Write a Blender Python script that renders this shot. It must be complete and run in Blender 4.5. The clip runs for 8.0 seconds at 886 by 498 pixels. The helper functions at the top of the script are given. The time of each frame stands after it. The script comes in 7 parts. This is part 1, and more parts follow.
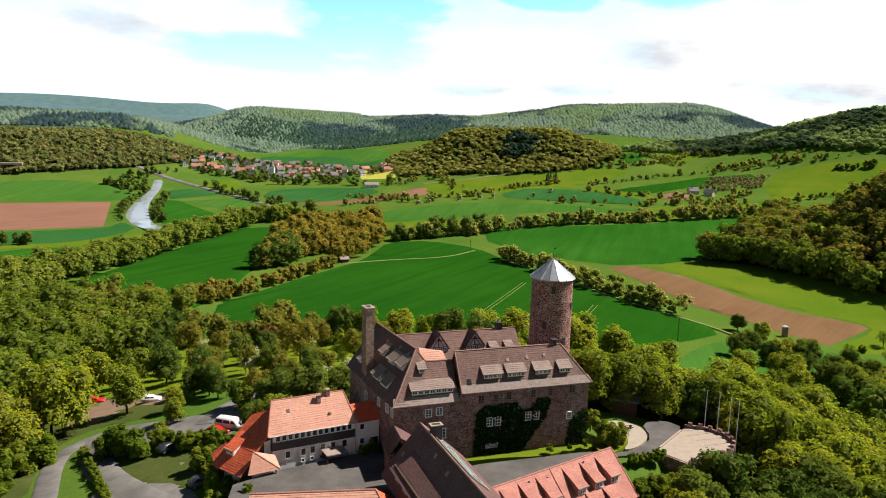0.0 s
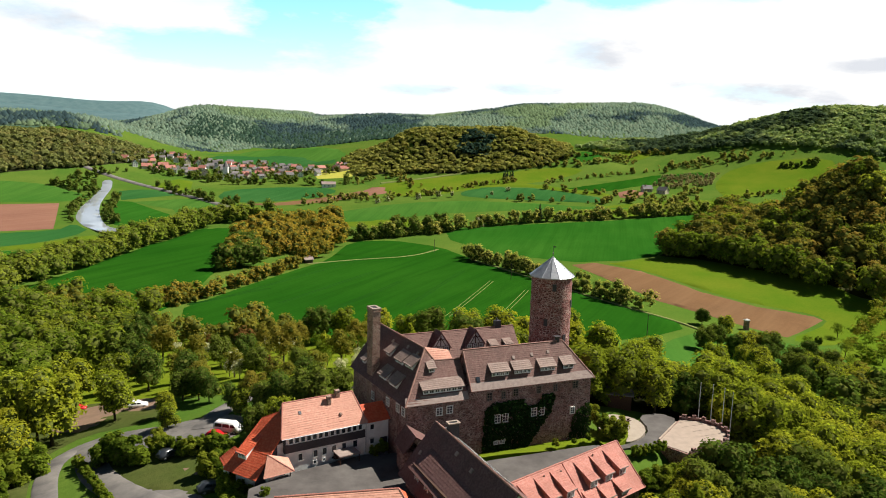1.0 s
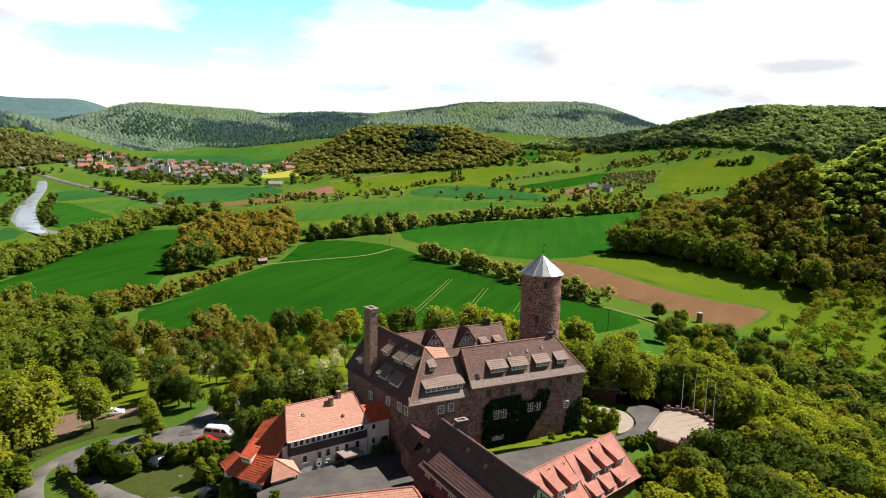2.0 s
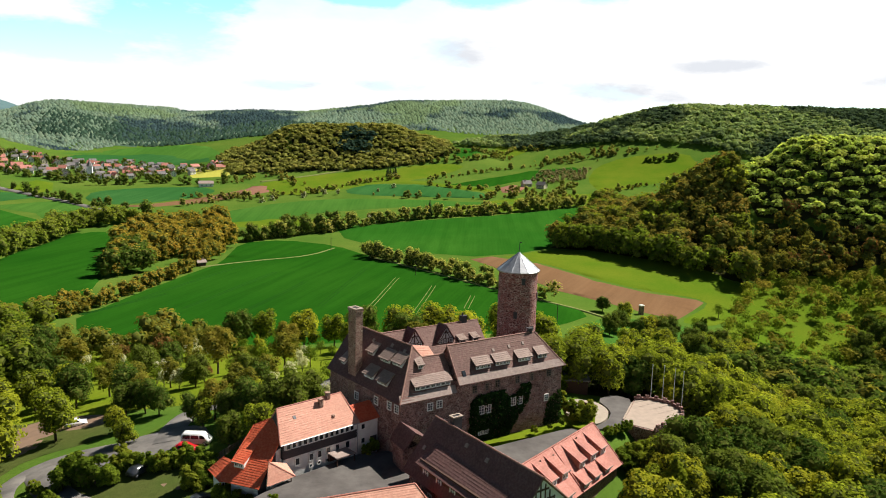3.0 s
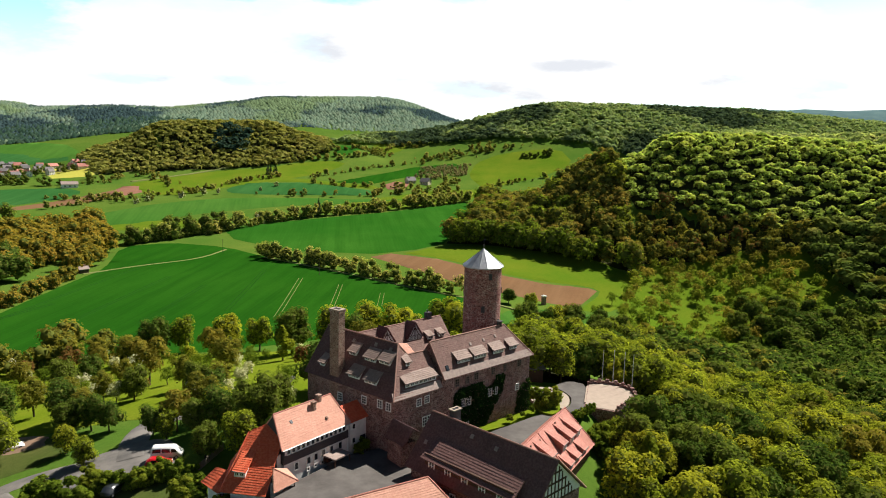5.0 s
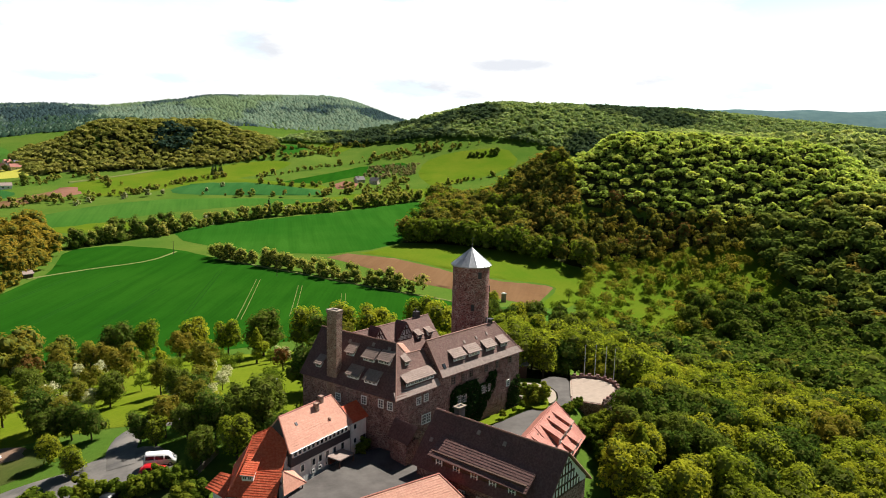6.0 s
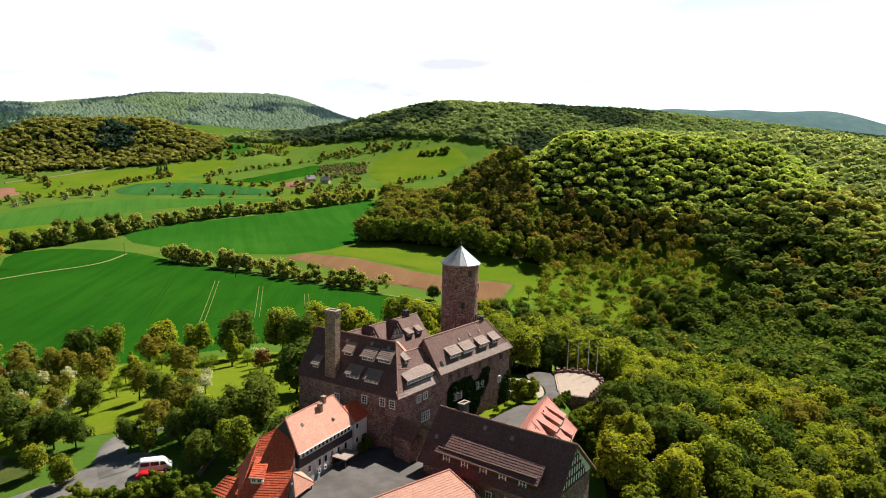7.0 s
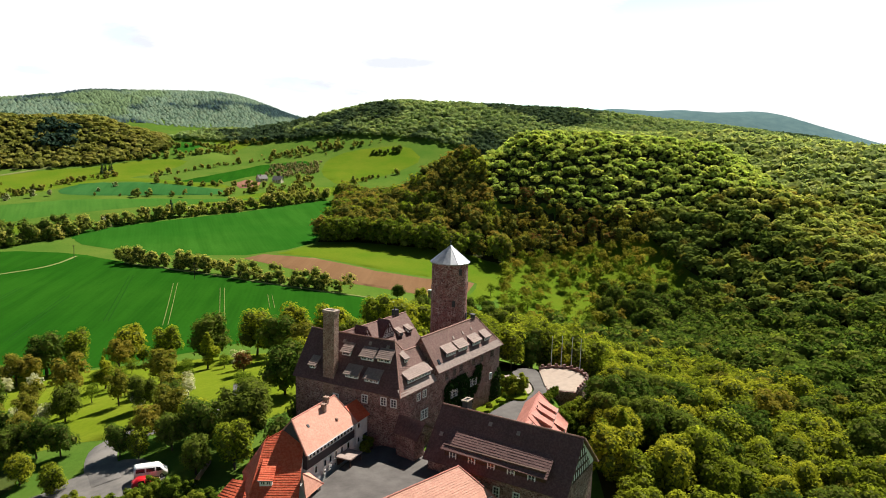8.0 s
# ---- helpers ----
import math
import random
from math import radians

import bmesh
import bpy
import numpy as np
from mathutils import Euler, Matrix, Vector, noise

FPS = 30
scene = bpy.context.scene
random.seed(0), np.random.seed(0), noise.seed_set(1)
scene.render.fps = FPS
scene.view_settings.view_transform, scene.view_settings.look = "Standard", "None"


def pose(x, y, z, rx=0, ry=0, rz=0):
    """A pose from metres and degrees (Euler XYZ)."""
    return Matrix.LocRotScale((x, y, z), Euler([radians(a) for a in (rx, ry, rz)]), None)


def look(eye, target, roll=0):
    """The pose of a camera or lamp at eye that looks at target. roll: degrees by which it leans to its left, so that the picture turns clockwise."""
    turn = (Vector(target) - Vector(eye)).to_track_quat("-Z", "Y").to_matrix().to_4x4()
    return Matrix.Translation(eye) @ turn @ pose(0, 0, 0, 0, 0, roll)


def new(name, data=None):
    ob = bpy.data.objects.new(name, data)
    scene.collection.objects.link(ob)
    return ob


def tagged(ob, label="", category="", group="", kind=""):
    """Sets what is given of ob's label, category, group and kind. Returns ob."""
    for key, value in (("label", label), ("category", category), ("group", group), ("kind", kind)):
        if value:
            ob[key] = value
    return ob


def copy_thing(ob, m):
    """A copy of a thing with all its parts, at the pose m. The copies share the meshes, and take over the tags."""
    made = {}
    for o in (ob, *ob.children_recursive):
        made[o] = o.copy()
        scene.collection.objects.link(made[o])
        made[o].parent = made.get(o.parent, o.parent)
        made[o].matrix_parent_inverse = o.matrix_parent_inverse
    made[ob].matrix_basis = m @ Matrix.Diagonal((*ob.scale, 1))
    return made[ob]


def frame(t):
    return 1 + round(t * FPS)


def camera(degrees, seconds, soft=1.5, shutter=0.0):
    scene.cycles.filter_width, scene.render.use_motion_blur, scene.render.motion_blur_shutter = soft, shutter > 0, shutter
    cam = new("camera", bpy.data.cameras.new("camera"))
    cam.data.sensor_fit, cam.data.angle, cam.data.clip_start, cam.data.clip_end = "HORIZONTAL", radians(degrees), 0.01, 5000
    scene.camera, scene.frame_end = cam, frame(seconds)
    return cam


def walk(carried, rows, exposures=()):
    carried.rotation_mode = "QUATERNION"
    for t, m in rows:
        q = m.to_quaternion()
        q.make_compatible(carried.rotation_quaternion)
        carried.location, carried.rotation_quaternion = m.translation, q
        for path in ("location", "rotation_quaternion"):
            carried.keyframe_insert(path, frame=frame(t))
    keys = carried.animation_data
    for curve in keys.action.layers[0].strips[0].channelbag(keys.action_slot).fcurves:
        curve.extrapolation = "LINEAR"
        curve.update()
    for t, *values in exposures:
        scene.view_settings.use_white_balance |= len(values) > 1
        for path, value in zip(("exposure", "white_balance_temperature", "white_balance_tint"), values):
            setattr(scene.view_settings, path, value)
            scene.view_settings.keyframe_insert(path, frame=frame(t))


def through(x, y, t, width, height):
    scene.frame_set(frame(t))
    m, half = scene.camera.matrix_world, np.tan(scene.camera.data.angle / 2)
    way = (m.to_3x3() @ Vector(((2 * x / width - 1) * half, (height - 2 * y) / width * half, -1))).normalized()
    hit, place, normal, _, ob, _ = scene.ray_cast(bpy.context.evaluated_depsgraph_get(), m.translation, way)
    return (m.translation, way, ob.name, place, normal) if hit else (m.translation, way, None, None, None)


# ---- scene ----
from mathutils.geometry import delaunay_2d_cdt
cam = camera(62.3, 8.0, soft=1.0)
METRES, EYE, TILT, LEAN, TURN = 70.0, 46.0, -9.0, -1.6, 0.0
ROWS = [
    (0.0, 0.0, 0.0, 0.0, 0.0, 0.0, -0.0),
    (0.5, -0.0616, -0.0077, 0.0015, -1.9, -0.06, 0.31),
    (1.0, -0.1241, -0.0128, 0.0036, -3.89, -0.12, 0.61),
    (1.5, -0.187, -0.0157, 0.0055, -5.99, -0.2, 0.93),
    (3.0, -0.3759, -0.0099, 0.0144, -14.1, -0.65, 2.22),
    (3.5, -0.439, -0.0028, 0.0182, -16.74, -0.85, 2.62),
    (4.0, -0.5022, 0.0069, 0.0227, -19.34, -1.04, 2.97),
    (4.5, -0.5647, 0.0195, 0.0276, -21.92, -1.26, 3.34),
    (6.0, -0.7459, 0.0738, 0.0436, -28.98, -1.87, 4.26),
    (6.5, -0.8033, 0.0959, 0.0489, -31.17, -2.1, 4.51),
    (7.0, -0.8588, 0.1208, 0.0542, -33.38, -2.32, 4.75),
    (7.5, -0.9116, 0.1484, 0.0594, -35.54, -2.54, 4.93),
    (8.0, -0.962, 0.178, 0.0649, -37.62, -2.76, 5.08),
]
walk(cam, [(t, pose(0, 0, EYE, TILT, LEAN, TURN) @ pose(METRES * x, METRES * y, METRES * z, 90 + pitch, roll, yaw)) for t, x, y, z, yaw, pitch, roll in ROWS],
     exposures=((0.0, 0.82), (3.5, 0.90), (6.0, 0.94), (8.0, 1.04)))

# ---------------------------------------------------------------- sun, sky and clouds
SUN = Vector((0.62, 0.20, 0.75)).normalized()
sun_data = bpy.data.lights.new("sun", "SUN")
sun_data.energy, sun_data.angle, sun_data.color = 5.0, radians(0.6), (1.0, 0.93, 0.82)
sun = new("sun", sun_data)
sun.matrix_world = look((300, 150, 400), Vector((300, 150, 400)) - SUN)

world = bpy.data.worlds.new("world")
scene.world = world
world.use_nodes = True
wn, wl = world.node_tree.nodes, world.node_tree.links
wn.clear()
sky = wn.new("ShaderNodeTexSky")
sky.sky_type, sky.sun_disc = "NISHITA", False
sky.sun_elevation, sky.sun_rotation = math.asin(SUN.z), math.atan2(SUN.x, SUN.y)
SKY_HAZE = 0.66
sky_bg = wn.new("ShaderNodeBackground")
clear = wn.new("ShaderNodeMix")
clear.data_type, clear.blend_type = "RGBA", "MULTIPLY"
clear.inputs[0].default_value, clear.inputs[7].default_value = 1.0, (0.60, 0.96, 1.10, 1)
wl.new(sky.outputs[0], clear.inputs[6])
wl.new(clear.outputs[2], sky_bg.inputs["Color"])
coord = wn.new("ShaderNodeTexCoord")
split = wn.new("ShaderNodeSeparateXYZ")
wl.new(coord.outputs["Generated"], split.inputs[0])


def wmath(op, a, b, clamp=False):
    node = wn.new("ShaderNodeMath")
    node.operation, node.use_clamp = op, clamp
    for k, v in enumerate((a, b)):
        if isinstance(v, (int, float)):
            node.inputs[k].default_value = v
        else:
            wl.new(v, node.inputs[k])
    return node.outputs[0]


# a flat cloud layer seen in perspective: direction divided by its height
up = wmath("ADD", wmath("MAXIMUM", split.outputs[2], 0.0), 0.24)
plane = wn.new("ShaderNodeCombineXYZ")
wl.new(wmath("DIVIDE", split.outputs[0], up), plane.inputs[0])
wl.new(wmath("DIVIDE", split.outputs[1], up), plane.inputs[1])
plane.inputs[2].default_value = 3.1
billow = wn.new("ShaderNodeTexNoise")
billow.inputs["Scale"].default_value, billow.inputs["Detail"].default_value, billow.inputs["Roughness"].default_value = 0.55, 9, 0.6
wl.new(plane.outputs[0], billow.inputs["Vector"])
# bearing and elevation in degrees, ruffled by fine noise, place the large gaps and the grey banks of the cloud deck
ruffle = wn.new("ShaderNodeTexNoise")
ruffle.inputs["Scale"].default_value, ruffle.inputs["Detail"].default_value, ruffle.inputs["Roughness"].default_value = 2.6, 8, 0.62
wl.new(plane.outputs[0], ruffle.inputs["Vector"])
fray = wmath("SUBTRACT", ruffle.outputs["Fac"], 0.5)
bearing = wmath("MULTIPLY", wmath("ARCTAN2", split.outputs[0], split.outputs[1]), 57.3)
height = wmath("MULTIPLY", wmath("ARCSINE", split.outputs[2], 0.0), 57.3)


def bank(spots):
    """The strongest of some soft ovals: bearing, elevation, half width, half height and slope of each."""
    best = None
    for a, e, w, h, slope in spots:
        da = wmath("SUBTRACT", bearing, a)
        de = wmath("SUBTRACT", wmath("SUBTRACT", height, e), wmath("MULTIPLY", da, slope))
        da, de = wmath("DIVIDE", da, w), wmath("DIVIDE", de, h)
        v = wmath("SUBTRACT", 1.0, wmath("ADD", wmath("MULTIPLY", da, da), wmath("MULTIPLY", de, de)))
        best = v if best is None else wmath("MAXIMUM", best, v)
    return best


# cloud bank over the valley; the unseen sky is cleared to cut fill light
ahead = wmath("ADD", 0.15, wmath("MULTIPLY", wmath("ADD", 0.20, wmath("COSINE", wmath("DIVIDE", wmath("SUBTRACT", bearing, 22.0), 57.3), 0.0), True), 1.2), True)
# the clear sky is hazier and brighter towards the horizon, dimmed behind the view
wl.new(wmath("ADD", 0.018, wmath("MULTIPLY", wmath("MULTIPLY", wmath("SUBTRACT", 0.34, split.outputs[2], True), SKY_HAZE), ahead)), sky_bg.inputs["Strength"])
gaps = bank([(-6.5, 7.2, 6.5, 3.2, -0.16), (-13, 5.6, 8, 1.8, -0.05), (-4, 10.5, 5, 3.4, 0.0), (8.0, 10.4, 4.5, 1.4, -0.05), (17, 10.8, 6, 1.7, 0.0), (27, 11, 6, 1.6, 0.0), (38, 11, 5, 1.4, 0.0), (60, 10, 12, 2.4, 0.02), (41.5, 6.6, 2.6, 0.5, 0.0), (-27, 10, 6, 1.2, 0.0)])
gaps = wmath("MULTIPLY", wmath("ADD", gaps, wmath("MULTIPLY", fray, 3.2)), 1.3, True)
greys = bank([(15.5, 6.2, 4.2, 1.15, 0.04), (10, 3.5, 4.0, 0.55, -0.03), (26.5, 3.3, 6.5, 0.95, -0.06), (48, 4.0, 5.5, 1.0, -0.04), (1.5, 3.3, 4, 0.5, 0.0), (-24, 6.8, 5, 0.9, -0.08), (34, 5.2, 4, 0.5, 0.0)])
greys = wmath("MULTIPLY", wmath("ADD", greys, wmath("MULTIPLY", fray, 5.0)), 1.0, True)
cover = wn.new("ShaderNodeMapRange")
cover.inputs[1].default_value, cover.inputs[2].default_value = 0.44, 0.76
near_rim = wmath("MULTIPLY", wmath("MULTIPLY", wmath("SUBTRACT", 0.30, split.outputs[2], True), 1.1), ahead)
wl.new(wmath("SUBTRACT", wmath("ADD", billow.outputs["Fac"], near_rim), wmath("MULTIPLY", gaps, 0.34)), cover.inputs[0])
tone = wn.new("ShaderNodeValToRGB")
tone.color_ramp.elements[0].position, tone.color_ramp.elements[0].color = 0.0, (0.60, 0.60, 0.60, 1)
tone.color_ramp.elements[1].position, tone.color_ramp.elements[1].color = 1.0, (0.44, 0.455, 0.485, 1)
wl.new(greys, tone.inputs["Fac"])
cloud_bg = wn.new("ShaderNodeBackground")
wl.new(tone.outputs[0], cloud_bg.inputs["Color"])
# clouds are brightest towards the horizon; unseen ones overhead are dimmed to deepen shade
wl.new(wmath("MAXIMUM", wmath("SUBTRACT", 1.0, wmath("MULTIPLY", wmath("SUBTRACT", split.outputs[2], 0.205, True), 12.0)), 0.07), cloud_bg.inputs["Strength"])
mixed = wn.new("ShaderNodeMixShader")
wl.new(cover.outputs[0], mixed.inputs[0])
wl.new(sky_bg.outputs[0], mixed.inputs[1])
wl.new(cloud_bg.outputs[0], mixed.inputs[2])
wout = wn.new("ShaderNodeOutputWorld")
wl.new(mixed.outputs[0], wout.inputs["Surface"])


# ---------------------------------------------------------------- materials
class Nodes:
    """A small builder round a material's node tree."""

    def __init__(self, name):
        self.mat = bpy.data.materials.new(name)
        self.mat.use_nodes = True
        self.n, self.l = self.mat.node_tree.nodes, self.mat.node_tree.links
        self.n.clear()
        self.out = self.n.new("ShaderNodeOutputMaterial")
        self.geo = self.n.new("ShaderNodeNewGeometry")
        self.pos = self.geo.outputs["Position"]

    def put(self, socket, v):
        if isinstance(v, (int, float)):
            socket.default_value = v
        elif isinstance(v, tuple):
            socket.default_value = (*v, 1) if len(v) == 3 and len(socket.default_value) == 4 else v
        else:
            self.l.new(v, socket)

    def math(self, op, a, b=0.0, clamp=False):
        node = self.n.new("ShaderNodeMath")
        node.operation, node.use_clamp = op, clamp
        self.put(node.inputs[0], a), self.put(node.inputs[1], b)
        return node.outputs[0]

    def scaled(self, v, factor, shift=(0, 0, 0), turn=0.0):
        node = self.n.new("ShaderNodeMapping")
        self.l.new(v, node.inputs["Vector"])
        node.inputs["Scale"].default_value, node.inputs["Location"].default_value = factor, shift
        node.inputs["Rotation"].default_value = (0, 0, turn)
        return node.outputs[0]

    def noise(self, scale, detail=4, rough=0.55, v=None, bend=0.0):
        node = self.n.new("ShaderNodeTexNoise")
        node.inputs["Scale"].default_value, node.inputs["Detail"].default_value = scale, detail
        node.inputs["Roughness"].default_value, node.inputs["Distortion"].default_value = rough, bend
        self.l.new(v if v is not None else self.pos, node.inputs["Vector"])
        return node.outputs["Fac"]

    def ramp(self, fac, *stops):
        node = self.n.new("ShaderNodeValToRGB")
        e = node.color_ramp.elements
        while len(e) < len(stops):
            e.new(0.5)
        for k, (p, c) in enumerate(stops):
            e[k].position, e[k].color = p, (*c, 1)
        self.l.new(fac, node.inputs["Fac"])
        return node.outputs["Color"]

    def mix(self, fac, a, b, kind="MIX"):
        node = self.n.new("ShaderNodeMix")
        node.data_type, node.blend_type = "RGBA", kind
        self.put(node.inputs[0], fac), self.put(node.inputs[6], a), self.put(node.inputs[7], b)
        return node.outputs[2]

    def bump(self, height, strength=0.5, distance=0.05):
        node = self.n.new("ShaderNodeBump")
        node.inputs["Strength"].default_value, node.inputs["Distance"].default_value = strength, distance
        self.l.new(height, node.inputs["Height"])
        return node.outputs[0]

    def finish(self, colour, rough=0.8, normal=None, metal=0.0, spec=0.3):
        b = self.n.new("ShaderNodeBsdfPrincipled")
        self.put(b.inputs["Base Color"], colour), self.put(b.inputs["Roughness"], rough)
        self.put(b.inputs["Metallic"], metal), self.put(b.inputs["Specular IOR Level"], spec)
        if normal is not None:
            self.l.new(normal, b.inputs["Normal"])
        self.l.new(b.outputs[0], self.out.inputs["Surface"])
        return self.mat


def mat_stone(name, dark, light, joint, scale, flat=1.7):
    m = Nodes(name)
    wob = m.n.new("ShaderNodeVectorMath")
    wob.operation = "ADD"
    m.l.new(m.scaled(m.pos, (1, 1, flat)), wob.inputs[0])
    push = m.n.new("ShaderNodeTexNoise")
    push.inputs["Scale"].default_value = 1.3
    m.l.new(m.pos, push.inputs["Vector"])
    m.l.new(m.scaled(push.outputs["Color"], (0.35, 0.35, 0.35)), wob.inputs[1])
    cell = m.n.new("ShaderNodeTexVoronoi")
    cell.inputs["Scale"].default_value = scale
    m.l.new(wob.outputs[0], cell.inputs["Vector"])
    edge = m.n.new("ShaderNodeTexVoronoi")
    edge.feature = "DISTANCE_TO_EDGE"
    edge.inputs["Scale"].default_value = scale
    m.l.new(wob.outputs[0], edge.inputs["Vector"])
    single = m.n.new("ShaderNodeSeparateXYZ")
    m.l.new(cell.outputs["Color"], single.inputs[0])
    c = m.ramp(single.outputs[0], (0.05, dark), (0.55, tuple((a + b) / 2 for a, b in zip(dark, light))), (0.95, light))
    stain = m.noise(0.35, 5, 0.6)
    c = m.mix(m.math("MULTIPLY", stain, 0.55), c, tuple(v * 0.5 for v in dark))
    c = m.mix(m.math("MULTIPLY", m.noise(9, 3), 0.25), c, light)
    lines = m.ramp(edge.outputs["Distance"], (0.03, (1, 1, 1)), (0.13, (0, 0, 0)))
    broken = m.math("MULTIPLY", lines, m.ramp(m.noise(0.9, 4), (0.35, (0.25, 0.25, 0.25)), (0.62, (1, 1, 1))))
    c = m.mix(broken, c, joint)
    return m.finish(c, 0.9, m.bump(edge.outputs["Distance"], 0.9, 0.12), spec=0.15)


def mat_tile(name, base, pale, dark, weather=0.5, rough=0.72):
    """Clay roof tiles: each course a little different, with weathered streaks and dark single tiles."""
    m = Nodes(name)
    course = m.noise(1.0, 1, 0.5, m.scaled(m.pos, (0.35, 0.35, 5.0)))
    c = m.ramp(course, (0.0, tuple(v * 0.82 for v in base)), (1.0, tuple(min(1, v * 1.12) for v in base)))
    single = m.noise(3.2, 2, 0.7)
    c = m.mix(m.ramp(single, (0.42, (0, 0, 0)), (0.62, (0.55, 0.55, 0.55))), c, pale)
    c = m.mix(m.ramp(m.noise(6.5, 2, 0.8), (0.60, (0, 0, 0)), (0.72, (0.6, 0.6, 0.6))), c, dark)
    wide = m.noise(0.45, 6, 0.62)
    c = m.mix(m.math("MULTIPLY", m.ramp(wide, (0.40, (0, 0, 0)), (0.75, (1, 1, 1))), weather), c, dark)
    return m.finish(c, rough, m.bump(m.noise(9, 3, 0.7), 0.35, 0.04), spec=0.25)


def mat_plain(name, base, other, scale=3.0, rough=0.8, metal=0.0, spec=0.3, bump=0.15):
    m = Nodes(name)
    c = m.mix(m.ramp(m.noise(scale, 6, 0.65), (0.35, (0, 0, 0)), (0.70, (1, 1, 1))), base, other)
    c = m.mix(m.math("MULTIPLY", m.noise(scale * 7, 3), 0.3), c, other)
    return m.finish(c, rough, m.bump(m.noise(scale * 5, 4), bump, 0.03), metal, spec)


LEAF = 1.15


def mat_leaf(name, dark, light, warm, through=0.35, stand=None, glade=None):
    """Foliage: every leaf clump differs a little, every tree differs more; light comes through."""
    m = Nodes(name)
    info = m.n.new("ShaderNodeObjectInfo")
    tonal = m.n.new("ShaderNodeAttribute")
    tonal.attribute_name = "tone"
    tree = m.math("FRACT", m.math("ADD", info.outputs["Random"], tonal.outputs["Fac"]))
    leaf = m.geo.outputs["Random Per Island"]
    dark, light, warm = (tuple(v * LEAF for v in k) for k in (dark, light, warm))
    c = m.ramp(leaf, (0.0, dark), (0.75, light), (1.0, tuple(min(1, v * 1.25) for v in light)))
    c = m.mix(m.ramp(tree, (0.45, (0, 0, 0)), (1.0, (0.85, 0.85, 0.85))), c, warm)
    c = m.mix(m.ramp(tree, (0.0, (0.6, 0.6, 0.6)), (0.35, (0, 0, 0))), c, dark)
    c = m.mix(m.math("MULTIPLY", m.noise(0.5, 3), 0.35), c, light)
    if stand:
        # stands of another kind of tree, some hundred metres across
        c = m.mix(m.ramp(m.noise(0.008, 4, 0.6), (0.50, (0, 0, 0)), (0.56, (1, 1, 1))), c, m.mix(leaf, stand, tuple(v * 0.55 for v in stand)))
    if glade:
        c = m.mix(m.ramp(m.noise(0.006, 5, 0.65, m.scaled(m.pos, (1, 1, 1), (900, 300, 0))), (0.52, (0, 0, 0)), (0.58, (0.9, 0.9, 0.9))), c, m.mix(leaf, glade, tuple(v * 0.6 for v in glade)))
    d = m.n.new("ShaderNodeBsdfDiffuse")
    t = m.n.new("ShaderNodeBsdfTranslucent")
    s = m.n.new("ShaderNodeMixShader")
    s.inputs[0].default_value = through
    m.l.new(c, d.inputs["Color"]), m.l.new(m.mix(1.0, c, (1.0, 1.0, 0.65), "MULTIPLY"), t.inputs["Color"])
    m.l.new(d.outputs[0], s.inputs[1]), m.l.new(t.outputs[0], s.inputs[2])
    m.l.new(s.outputs[0], m.out.inputs["Surface"])
    return m.mat


def mat_field(name, base, other, fine, rows=0.0, turn=0.0, patch=0.02):
    m = Nodes(name)
    c = m.mix(m.ramp(m.noise(patch, 6, 0.6), (0.35, (0, 0, 0)), (0.68, (1, 1, 1))), base, other)
    c = m.mix(m.math("MULTIPLY", m.ramp(m.noise(0.9, 5, 0.7), (0.35, (0, 0, 0)), (0.7, (1, 1, 1))), 0.45), c, fine)
    if rows:
        # long streaks along the drill rows, from the seed drill and the sprayer
        streak = m.noise(1.0, 5, 0.6, m.scaled(m.scaled(m.pos, (1, 1, 0), turn=turn), (0.16, 0.010, 0.0)))
        c = m.mix(m.ramp(streak, (0.36, (0.55, 0.55, 0.55)), (0.60, (0, 0, 0))), c, fine)
        wave = m.n.new("ShaderNodeTexWave")
        wave.inputs["Scale"].default_value, wave.inputs["Distortion"].default_value = rows, 1.2
        m.l.new(m.scaled(m.pos, (1, 1, 0), turn=turn), wave.inputs["Vector"])
        c = m.mix(m.math("MULTIPLY", wave.outputs["Fac"], 0.10), c, other)
    return m.finish(c, 0.95, m.bump(m.noise(3.0, 4, 0.7), 0.5, 0.2), spec=0.0)


M_HALL = mat_stone("stone_wall", (0.070, 0.032, 0.029), (0.330, 0.170, 0.152), (0.42, 0.31, 0.275), 2.4, 2.0)
M_TOWER = mat_stone("tower_stone", (0.075, 0.022, 0.020), (0.330, 0.120, 0.105), (0.52, 0.37, 0.33), 2.0, 2.0)
M_CHIM = mat_stone("chimney_stone", (0.16, 0.085, 0.065), (0.38, 0.23, 0.18), (0.42, 0.33, 0.27), 2.6)
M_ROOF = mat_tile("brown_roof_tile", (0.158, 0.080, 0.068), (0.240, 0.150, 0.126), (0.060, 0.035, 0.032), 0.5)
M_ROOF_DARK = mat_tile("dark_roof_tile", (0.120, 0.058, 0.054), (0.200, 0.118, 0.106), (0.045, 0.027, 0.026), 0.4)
# Paler, greyer tile than the main slopes
M_DORMER = mat_tile("pale_dormer_tile", (0.235, 0.165, 0.142), (0.330, 0.255, 0.222), (0.120, 0.082, 0.072), 0.4)
M_SALMON = mat_tile("salmon_roof_tile", (0.52, 0.250, 0.185), (0.62, 0.36, 0.27), (0.32, 0.150, 0.105), 0.4)
M_RED = mat_tile("red_roof_tile", (0.58, 0.090, 0.038), (0.70, 0.200, 0.10), (0.32, 0.05, 0.025), 0.35)
M_PINK = mat_tile("pink_roof_tile", (0.42, 0.160, 0.125), (0.50, 0.245, 0.20), (0.21, 0.080, 0.06), 0.6)
